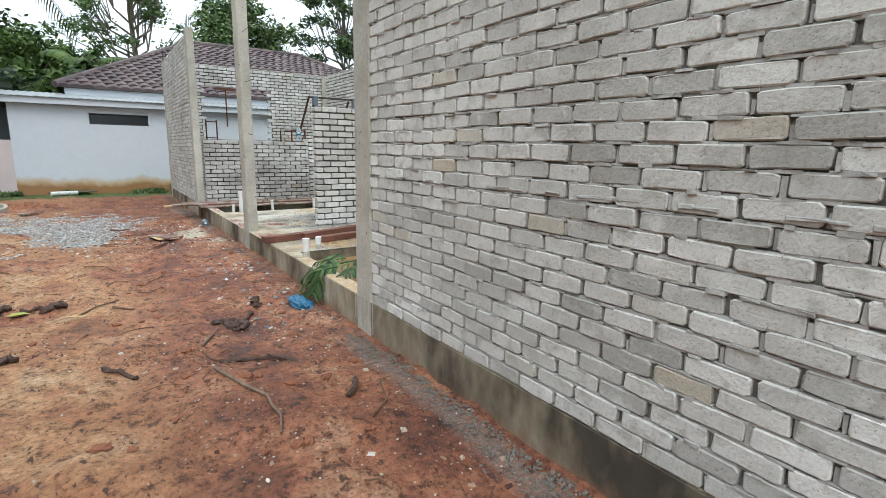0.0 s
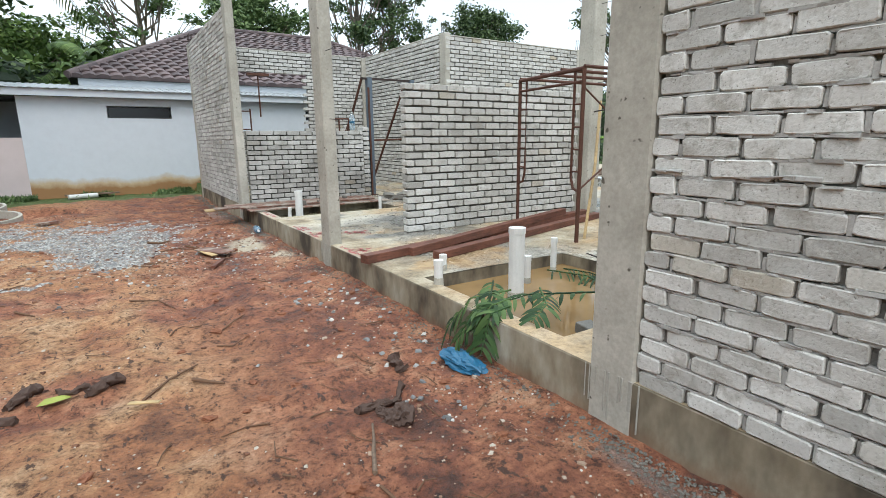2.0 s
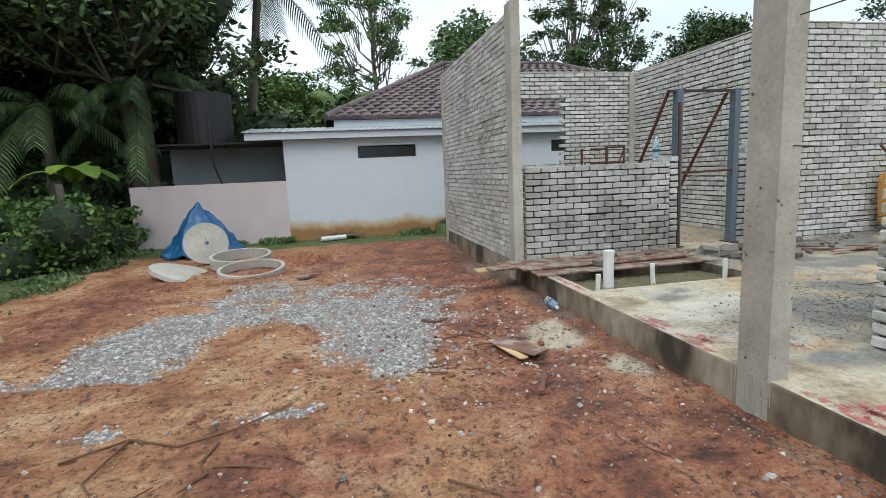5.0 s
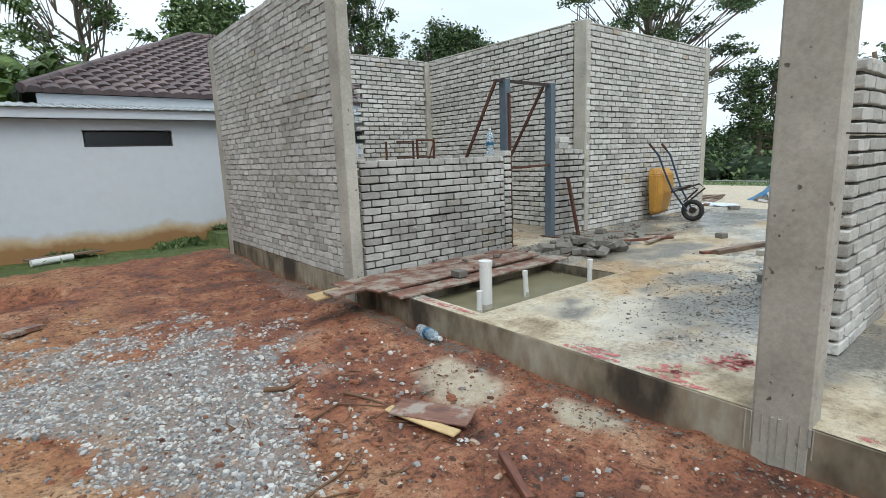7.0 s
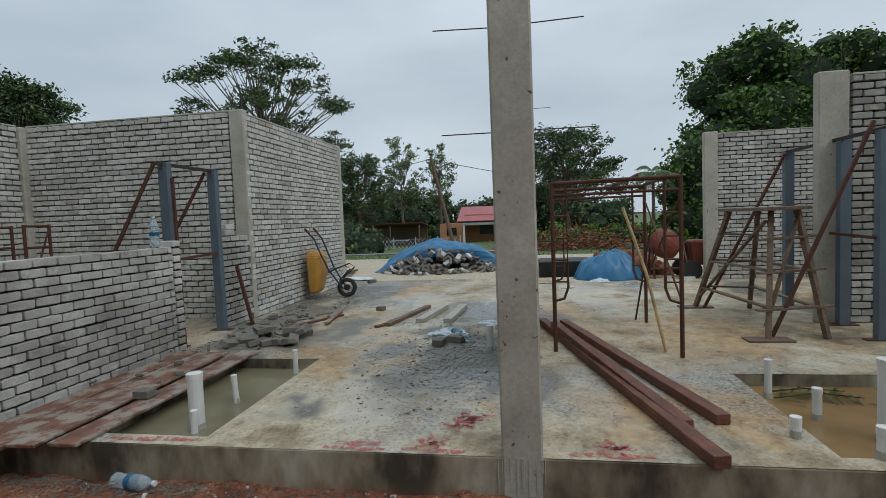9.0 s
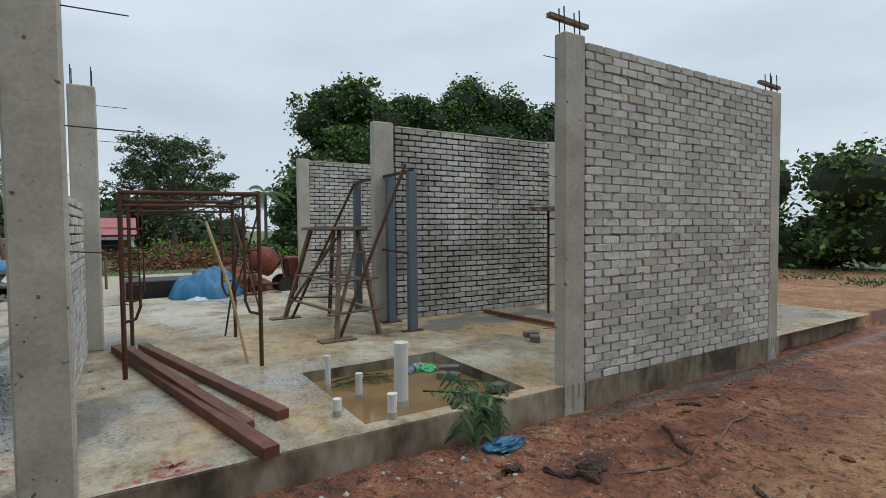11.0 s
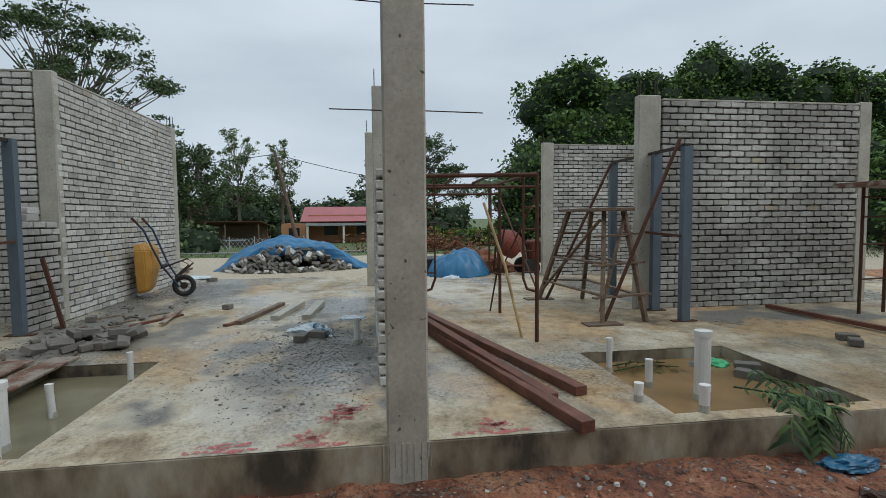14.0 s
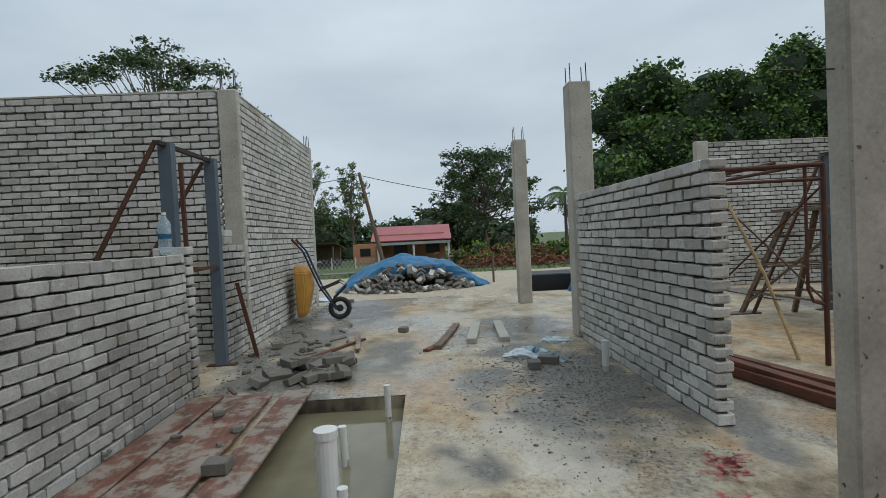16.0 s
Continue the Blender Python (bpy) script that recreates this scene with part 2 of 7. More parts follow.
def soil_material():
    """Laterite: red, pale washed sand, orange, damp dark; grass beyond the plot."""
    m, nt, b = material("laterite_soil", 0.85)
    p = world_pos(nt)
    n1 = tex(nt, "Noise", 0.42, 6, 0.6, vector=p)
    n2 = tex(nt, "Noise", 1.9, 8, 0.7, vector=p)
    n3 = tex(nt, "Noise", 13, 8, 0.75, vector=p)
    n4 = tex(nt, "Noise", 120, 4, 0.7, vector=p)
    at = nt.nodes.new("ShaderNodeAttribute")
    at.attribute_name = "cover"
    sep = nt.nodes.new("ShaderNodeSeparateColor")
    nt.links.new(at.outputs["Color"], sep.inputs[0])
    n5 = tex(nt, "Noise", 42, 6, 0.75, vector=p)
    st = nt.nodes.new("ShaderNodeMapping")
    st.inputs["Scale"].default_value = (1.0, 0.45, 1.0)
    nt.links.new(p, st.inputs["Vector"])
    fleck = tex(nt, "Noise", 24, 4, 0.55, vector=st.outputs[0])
    dry = ramp(nt, n2.outputs["Fac"], [(0.34, (0.17, 0.066, 0.030)), (0.43, (0.31, 0.128, 0.056)), (0.53, (0.39, 0.205, 0.100)), (0.66, (0.46, 0.305, 0.185))])
    wet = ramp(nt, n2.outputs["Fac"], [(0.35, (0.075, 0.027, 0.016)), (0.44, (0.18, 0.060, 0.030)), (0.54, (0.30, 0.118, 0.060)), (0.66, (0.40, 0.225, 0.135))])
    soak = nt.nodes.new("ShaderNodeMath")
    soak.operation = "MULTIPLY_ADD"
    soak.inputs[1].default_value = 1.1
    nt.links.new(mix(nt, 0.5, n1.outputs["Fac"], n2.outputs["Fac"]), soak.inputs[0])
    nt.links.new(at.outputs["Alpha"], soak.inputs[2])
    c = mix(nt, ramp(nt, soak.outputs[0], [(0.80, (0.0,)), (1.12, (1.0,))]), dry, wet)
    c = mix(nt, 1.0, c, ramp(nt, n3.outputs["Fac"], [(0.38, (0.26, 0.22, 0.20)), (0.45, (0.86, 0.83, 0.80)), (0.60, (1.22, 1.24, 1.26))]), "MULTIPLY")
    c = mix(nt, 1.0, c, ramp(nt, n5.outputs["Fac"], [(0.36, (0.38, 0.34, 0.32)), (0.45, (0.90, 0.89, 0.88)), (0.62, (1.20, 1.22, 1.24))]), "MULTIPLY")
    c = mix(nt, ramp(nt, fleck.outputs["Fac"], [(0.33, (0.9,)), (0.37, (0.0,))]), c, (0.050, 0.024, 0.016))
    grass = ramp(nt, n3.outputs["Fac"], [(0.3, (0.03, 0.05, 0.012)), (0.6, (0.10, 0.14, 0.035)), (0.8, (0.20, 0.18, 0.08))])
    sand = ramp(nt, n3.outputs["Fac"], [(0.3, (0.36, 0.29, 0.20)), (0.7, (0.56, 0.50, 0.39))])
    grit = ramp(nt, n4.outputs["Fac"], [(0.35, (0.15, 0.13, 0.115)), (0.6, (0.33, 0.31, 0.285))])

    def edge(ch, source, lo=0.40, hi=0.60):
        a = nt.nodes.new("ShaderNodeMath")
        a.operation = "MULTIPLY_ADD"
        a.inputs[1].default_value = 0.55
        nt.links.new(source, a.inputs[0])
        nt.links.new(ch, a.inputs[2])
        s = nt.nodes.new("ShaderNodeMath")
        s.operation = "SUBTRACT"
        s.inputs[1].default_value = 0.27
        nt.links.new(a.outputs[0], s.inputs[0])
        return ramp(nt, s.outputs[0], [(lo, (0.0,)), (hi, (1.0,))])
    c = mix(nt, ramp(nt, edge(sep.outputs[0], n3.outputs["Fac"], 0.45, 0.95), [(0.0, (0.0,)), (1.0, (0.75,))]), c, grit)
    c = mix(nt, edge(sep.outputs[2], n2.outputs["Fac"]), c, sand)
    c = mix(nt, edge(sep.outputs[1], n3.outputs["Fac"]), c, grass)
    nt.links.new(c, b.inputs["Base Color"])
    nt.links.new(ramp(nt, n2.outputs["Fac"], [(0.35, (0.5,)), (0.6, (0.9,))]), b.inputs["Roughness"])
    bump(nt, b, mix(nt, 0.5, n3.outputs["Fac"], n5.outputs["Fac"]), 1.0, 0.035)
    return m


def wood_material(name, col, col2, scale=14.0, rough=0.65):
    m, nt, b = material(name, rough)
    st = nt.nodes.new("ShaderNodeMapping")
    st.inputs["Scale"].default_value = (0.12, 1, 1)
    c0 = nt.nodes.new("ShaderNodeTexCoord")
    nt.links.new(c0.outputs["Object"], st.inputs["Vector"])
    grain = tex(nt, "Noise", scale * 3, 6, 0.7, vector=st.outputs[0])
    blot = tex(nt, "Noise", 5, 5, vector=world_pos(nt))
    c = ramp(nt, grain.outputs["Fac"], [(0.3, col2), (0.65, col)])
    c = mix(nt, 1.0, c, ramp(nt, blot.outputs["Fac"], [(0.3, (0.6, 0.6, 0.6)), (0.65, (1.1, 1.1, 1.1))]), "MULTIPLY")
    nt.links.new(c, b.inputs["Base Color"])
    bump(nt, b, grain.outputs["Fac"], 0.25, 0.004)
    return m


def crusted_board():
    """Old red-brown shuttering ply: worn grain under a patchy crust of grey cement."""
    m = wood_material("formwork_board", (0.25, 0.115, 0.075), (0.085, 0.038, 0.028))
    nt = m.node_tree
    b = nt.nodes["Principled BSDF"]
    under = b.inputs["Base Color"].links[0].from_socket
    n = tex(nt, "Noise", 5.5, 7, 0.7, vector=world_pos(nt))
    k = ramp(nt, n.outputs["Fac"], [(0.47, (0.0,)), (0.56, (0.75,))])
    nt.links.new(mix(nt, k, under, (0.34, 0.31, 0.26)), b.inputs["Base Color"])
    b.inputs["Roughness"].default_value = 0.5
    return m


def leaf_material(name, dark, mid, light, back=0.3):
    m, nt, b = material(name, 0.6)
    r = island_random(nt)
    clump = tex(nt, "Noise", 0.9, 4, vector=world_pos(nt))
    c = ramp(nt, r, [(0.0, dark), (0.5, mid), (1.0, light)])
    c = mix(nt, 1.0, c, ramp(nt, clump.outputs["Fac"], [(0.3, (0.5, 0.55, 0.5)), (0.7, (1.35, 1.3, 1.1))]), "MULTIPLY")
    nt.links.new(c, b.inputs["Base Color"])
    b.inputs["Specular IOR Level"].default_value = 0.25
    return m


M = {
    "brick": brick_material("cement_brick"),
    "dampbrick": brick_material("damp_cement_brick", 1.04, 0.75),
    "mortar": simple("mortar", (0.13, 0.125, 0.112), 0.95, vary=0.5, scale=6, bumpy=0.5),
    "midmortar": simple("grey_mortar", (0.27, 0.26, 0.24), 0.95, vary=0.6, scale=20, bumpy=0.6, dark=0.4),
    "darkmortar": simple("dark_mortar", (0.055, 0.052, 0.046), 0.95, vary=0.5, scale=6, bumpy=0.5),
    "palemortar": simple("pale_mortar", (0.44, 0.43, 0.405), 0.95, vary=0.5, scale=22, bumpy=0.9, dark=0.55, grain=70.0),
    "column": concrete_material("column_concrete"),
    "plinth": plinth_material(),
    "slab": slab_material(),
    "soil": soil_material(),
    "steel": simple("primed_steel_blue_grey", (0.13, 0.17, 0.21), 0.55, 0.2, vary=0.5, scale=5),
    "rust": simple("rusty_steel", (0.13, 0.055, 0.035), 0.75, 0.3, vary=0.6, scale=8, bumpy=0.4, dark=0.45),
    "rebar": simple("dark_rebar", (0.06, 0.045, 0.04), 0.7, 0.4),
    "redwood": wood_material("red_timber", (0.20, 0.075, 0.045), (0.085, 0.03, 0.02)),
    "board": crusted_board(),
    "oldwood": wood_material("weathered_timber", (0.22, 0.15, 0.10), (0.10, 0.065, 0.045)),
    "palewood": wood_material("pale_timber", (0.55, 0.40, 0.20), (0.38, 0.26, 0.12)),
    "pvc": simple("white_pvc", (0.74, 0.74, 0.72), 0.4, vary=0.3, scale=7, bumpy=0.05, dark=0.7),
    "white": None,
    "roof": None,
    "bark": simple("bark", (0.16, 0.13, 0.10), 0.9, vary=0.6, scale=4, bumpy=0.6),
    "leaf": leaf_material("tree_leaf", (0.06, 0.105, 0.045), (0.105, 0.165, 0.07), (0.18, 0.25, 0.11)),
    "leafdark": leaf_material("dark_tree_leaf", (0.034, 0.064, 0.032), (0.066, 0.11, 0.050), (0.13, 0.18, 0.08)),
    "leafgarden": leaf_material("garden_leaf", (0.035, 0.07, 0.018), (0.07, 0.125, 0.03), (0.13, 0.19, 0.055)),
    "leafmid": leaf_material("hill_leaf", (0.045, 0.098, 0.030), (0.090, 0.160, 0.048), (0.17, 0.26, 0.075)),
    "leafbright": leaf_material("bright_leaf", (0.05, 0.11, 0.015), (0.10, 0.20, 0.025), (0.20, 0.30, 0.05)),
    "tarp": simple("blue_tarpaulin", (0.03, 0.18, 0.36), 0.38, vary=0.5, scale=5, bumpy=0.2),
    "black": simple("black_plastic", (0.012, 0.012, 0.013), 0.5, vary=0.2),
    "gravel": None,
}


def wall_paint():
    m, nt, b = material("white_wall_paint", 0.8)
    p = world_pos(nt)
    sep = nt.nodes.new("ShaderNodeSeparateXYZ")
    nt.links.new(p, sep.inputs[0])
    n = tex(nt, "Noise", 1.1, 6, 0.65, vector=p)
    f = tex(nt, "Noise", 6, 6, 0.65, vector=p)
    a = nt.nodes.new("ShaderNodeMath")
    a.operation = "MULTIPLY_ADD"
    a.inputs[1].default_value = -0.5
    nt.links.new(n.outputs["Fac"], a.inputs[0])
    nt.links.new(sep.outputs["Z"], a.inputs[2])
    c = ramp(nt, a.outputs[0], [(0.0, (0.32, 0.17, 0.07)), (0.12, (0.52, 0.40, 0.25)), (0.26, (0.60, 0.64, 0.68))])
    c = mix(nt, 1.0, c, ramp(nt, f.outputs["Fac"], [(0.3, (0.95, 0.95, 0.95)), (0.6, (1, 1, 1))]), "MULTIPLY")
    nt.links.new(c, b.inputs["Base Color"])
    return m


def roof_material():
    m, nt, b = material("roof_tile", 0.7)
    r = island_random(nt)
    n = tex(nt, "Noise", 3, 6, vector=world_pos(nt))
    c = ramp(nt, r, [(0.0, (0.075, 0.055, 0.058)), (1.0, (0.15, 0.11, 0.11))])
    c = mix(nt, 1.0, c, ramp(nt, n.outputs["Fac"], [(0.3, (0.6, 0.6, 0.6)), (0.7, (1.3, 1.25, 1.2))]), "MULTIPLY")
    nt.links.new(c, b.inputs["Base Color"])
    return m


def gravel_material():
    m, nt, b = material("crushed_stone", 0.8)
    r = island_random(nt)
    c = ramp(nt, r, [(0.0, (0.13, 0.13, 0.13)), (0.5, (0.32, 0.32, 0.31)), (1.0, (0.56, 0.545, 0.51))])
    nt.links.new(c, b.inputs["Base Color"])
    return m


M["white"], M["roof"], M["gravel"] = wall_paint(), roof_material(), gravel_material()


# ---- mesh helpers ----
def part(name, bm, mat, parent=None, label="", kind=""):
    me = bpy.data.meshes.new(name)
    bm.to_mesh(me)
    bm.free()
    me.materials.append(mat)
    ob = new(name, me)
    ob.parent = parent
    return tagged(ob, label, kind=kind)


def thing(name, label, category, at=(0, 0, 0), rz=0, group=""):
    e = new(name)
    e.empty_display_size = 0.1
    e.matrix_basis = pose(*at, 0, 0, rz)
    return tagged(e, label, category, group)


def add_box(bm, lo, hi, m=None, bevel=0.0, jitter=0.0, rnd=random):
    r = bmesh.ops.create_cube(bm, size=1.0)
    c = [(a + b) / 2 for a, b in zip(lo, hi)]
    s = [b - a for a, b in zip(lo, hi)]
    vs = r["verts"]
    for v in vs:
        v.co = Vector((v.co.x * s[0] + c[0] + rnd.uniform(-jitter, jitter), v.co.y * s[1] + c[1] + rnd.uniform(-jitter, jitter),
                       v.co.z * s[2] + c[2] + rnd.uniform(-jitter, jitter)))
    if m is not None:
        bmesh.ops.transform(bm, matrix=m, verts=vs)
    if bevel:
        es = list({e for v in vs for e in v.link_edges})
        bmesh.ops.bevel(bm, geom=es, offset=bevel, segments=1, affect="EDGES", clamp_overlap=True)
    return bm


def box(lo, hi, bevel=0.0, jitter=0.0, m=None):
    return add_box(bmesh.new(), lo, hi, m, bevel, jitter)


def between(a, b):
    """A pose at a whose z axis runs to b, and the distance."""
    a, b = Vector(a), Vector(b)
    d = b - a
    return Matrix.Translation(a) @ d.to_track_quat("Z", "Y").to_matrix().to_4x4(), d.length


def add_rod(bm, a, b, r, r2=None, seg=10, caps=True):
    m, l = between(a, b)
    bmesh.ops.create_cone(bm, cap_ends=caps, segments=seg, radius1=r, radius2=r if r2 is None else r2, depth=l, matrix=m @ Matrix.Translation((0, 0, l / 2)))
    return bm


def rod(a, b, r, seg=10, r2=None):
    return add_rod(bmesh.new(), a, b, r, r2, seg)


def add_bar(bm, a, b, w, h, bevel=0.0, roll=0.0):
    m, l = between(a, b)
    return add_box(bm, (-w / 2, -h / 2, 0), (w / 2, h / 2, l), m @ pose(0, 0, 0, 0, 0, roll), bevel)


def bar(a, b, w, h, bevel=0.0, roll=0.0):
    return add_bar(bmesh.new(), a, b, w, h, bevel, roll)


def tube_path(points, r, seg=8, r_end=None):
    """A tube through points."""
    bm = bmesh.new()
    pts = [Vector(p) for p in points]
    rings = []
    for i, p in enumerate(pts):
        d = (pts[min(i + 1, len(pts) - 1)] - pts[max(i - 1, 0)]).normalized()
        q = d.to_track_quat("Z", "Y")
        rr = r if r_end is None else r + (r_end - r) * i / (len(pts) - 1)
        rings.append([bm.verts.new(p + q @ Vector((rr * math.cos(k * math.tau / seg), rr * math.sin(k * math.tau / seg), 0))) for k in range(seg)])
    for a, b in zip(rings, rings[1:]):
        for k in range(seg):
            bm.faces.new((a[k], a[(k + 1) % seg], b[(k + 1) % seg], b[k]))
    bm.faces.new(rings[0][::-1])
    bm.faces.new(rings[-1])
    return bm


def np_mesh(name, verts, faces, mat, parent=None, label="", kind="stuff", smooth=False):
    me = bpy.data.meshes.new(name)
    me.from_pydata(verts.tolist() if hasattr(verts, "tolist") else verts, [], faces.tolist() if hasattr(faces, "tolist") else faces)
    if smooth:
        me.polygons.foreach_set("use_smooth", [True] * len(me.polygons))
    me.materials.append(mat)
    ob = new(name, me)
    ob.parent = parent
    return tagged(ob, label, kind=kind)


# ---- plan ----
FX = 1.60          # outer face of the front
SLAB = 0.31        # top of the floor slab
TOP = 3.45         # top of the full walls
C0, C1, C2, CA, CB = (-0.12, 0.10), (3.25, 3.50), (6.89, 7.13), (10.90, 11.13), (14.92, 15.15)
BX, BY = 5.82, 11.09   # the corner of the north room
CX = 5.25          # the inner wall in the south


# ---- ground ----
def ground_height(x, y):
    z = 0.05 + 0.05 * noise.noise((x * 0.5, y * 0.5, 0.3)) + 0.035 * noise.noise((x * 1.7, y * 1.7, 1.3)) + 0.026 * noise.noise((x * 5, y * 5, 2.3)) + 0.014 * noise.noise((x * 13, y * 13, 5.3))
    if abs(x) < 12 and -8 < y < 20:
        z += 0.022 * (abs(noise.noise((x * 2.6, y * 2.6, 8.1))) - 0.2) + (0.018 if x > 0 else 0.008) * max(0.0, noise.noise((x * 8, y * 8, 6.6)))
        z -= 0.38 * max(0.0, 1 - math.hypot((x + 1.45) / 0.85, (y - 14.0) / 0.75)) ** 0.7
        z -= 0.045 * max(0.0, 1 - math.hypot((x - 0.25) / 0.4, (y - 6.4) / 0.5))
    return z


def axis_steps(lo, hi, fine_lo, fine_hi, step, grow=1.25):
    mid = list(np.arange(fine_lo, fine_hi + step, step))
    s, v = step, fine_hi
    up = []
    while v < hi:
        s *= grow
        v += s
        up.append(v)
    s, v = step, fine_lo
    dn = []
    while v > lo:
        s *= grow
        v -= s
        dn.append(v)
    return dn[::-1] + mid + up


def in_slab(x, y):
    return x > 1.75 and -3 < y < 16 and x < 10.2


def gravel_amount(x, y):
    """How much crushed stone lies at a place, 0 to 1: a wide spill and two tongues."""
    n = 0.55 * noise.noise((x * 1.3, y * 1.3, 7.7)) + 0.45 * noise.noise((x * 4, y * 4, 3.7)) - 0.05
    tongue = abs((x + 2.7) * 0.93 - (y - 9.0) * 0.37) / 0.30
    v = max(1.1 - math.hypot((x + 0.45) / 1.15, (y - 10.1) / 1.7), 0.9 - math.hypot((x + 1.5) / 1.0, (y - 11.3) / 0.9), 0.95 - math.hypot((x + 0.25) / 0.42, (y - 8.55) / 0.75),
            (1.0 - 0.5 * tongue) if 8.8 < y < 10.7 else -1.0, 0.75 - math.hypot((x + 1.15) / 0.75, (y - 7.85) / 0.13), 0.85 - math.hypot((x + 2.15) / 0.26, (y - 7.9) / 0.16))
    bare = 1.0 - math.hypot((x + 1.35) / 0.6, (y - 9.2) / 1.0)
    return max(0.0, min(1.0, (v - 1.3 * max(0.0, bare) + n) * 2.2))


def build_ground():
    xs = axis_steps(-900, 900, -4.6, 2.0, 0.044, 1.16)
    ys = axis_steps(-900, 900, -1.0, 14.9, 0.044, 1.16)
    verts, cover = [], []
    for y in ys:
        for x in xs:
            z = ground_height(x, y)
            if in_slab(x, y):
                z = -0.05
            elif x > 1.75:
                z = 0.26 + 0.4 * (z - 0.05)
            if x > 17:
                z -= 0.045 * min(x - 17, 32)
            verts.append((x, y, z))
            gravel = gravel_amount(x, y)
            band = max(0.0, 1 - abs(x - 1.42) / 0.22) * 0.8 if y < 3.3 else 0.0
            gr = 0.0
            if y > 15.6 and x < 12:
                gr = min(1.0, (y - 15.6) / 0.5)
            if x < -4.4:
                gr = max(gr, min(1.0, (-4.4 - x) / 1.5))
            if x > 17 or y < -12 or x < -9 or y > 24:
                gr = 1.0
            sandy = 1.0 if x > 9 and gr == 0 else 0.0
            wet = 0.0
            if -10 < x < 1.8 and -6 < y < 18:
                wet = min(1.0, max(0.0, (x + 0.75) / 1.7)) * 0.62 + 0.25 * max(0.0, min(1.0, (y - 8.5) / 2))
                for cx, cy, rx, ry in ((-1.45, 13.6, 1.3, 1.2), (0.25, 6.4, 0.4, 0.5), (-0.9, 7.2, 0.6, 0.3), (-0.75, 5.1, 0.5, 0.3), (-3.6, 11.5, 0.8, 1.8), (0.6, 9.3, 0.8, 0.6)):
                    wet = max(wet, 0.95 - 0.6 * math.hypot((x - cx) / rx, (y - cy) / ry))
                for cx, cy, rx, ry in ((0.57, 9.55, 0.30, 0.16), (0.75, 10.3, 0.35, 0.2), (1.32, 11.9, 0.25, 1.3), (0.2, 10.9, 0.4, 0.2)):
                    band = max(band, 0.8 - 0.5 * math.hypot((x - cx) / rx, (y - cy) / ry))
                for cx, cy, rx, ry in ((1.15, 8.75, 0.33, 0.42), (1.38, 7.9, 0.16, 0.3)):
                    sandy = max(sandy, min(0.60, 0.85 - 0.5 * math.hypot((x - cx) / rx, (y - cy) / ry)))
            cover.append((min(1, max(gravel, band)), gr, sandy, max(0.0, wet)))
    nx = len(xs)
    faces = [(j * nx + i, j * nx + i + 1, (j + 1) * nx + i + 1, (j + 1) * nx + i) for j in range(len(ys) - 1) for i in range(nx - 1)]
    ob = np_mesh("ground", verts, faces, M["soil"], label="red laterite soil with patches of pale sand and grit", kind="structure", smooth=True)
    ca = ob.data.color_attributes.new("cover", "FLOAT_COLOR", "POINT")
    ca.data.foreach_set("color", np.array(cover, dtype=np.float32).ravel())
    return ob


build_ground()

# ---- slab with two sunken wet areas ----
P1 = (1.74, 9.12, 3.62, 10.05)
P2 = (1.74, 3.80, 3.26, 5.27)
slab = thing("slab", "raised concrete floor slab stained with ochre mud, red marking paint and cement", "floor")
slab["kind"] = "structure"


def slab_piece(x0, y0, x1, y1, z1=SLAB, z0=0.0):
    return box((x0, y0, z0), (x1, y1, z1))


bm = bmesh.new()
for x0, y0, x1, y1 in ((FX + 0.14, -3.0, 10.2, P2[1]), (P2[2], P2[1], 10.2, P2[3]), (FX + 0.14, P2[3], 10.2, P1[1]), (P1[2], P1[1], 10.2, P1[3]), (FX + 0.14, P1[3], 10.2, 15.2)):
    add_box(bm, (x0, y0, 0.0), (x1, y1, SLAB - 0.006))
part("slab_body", bm, M["plinth"], slab, kind="structure")


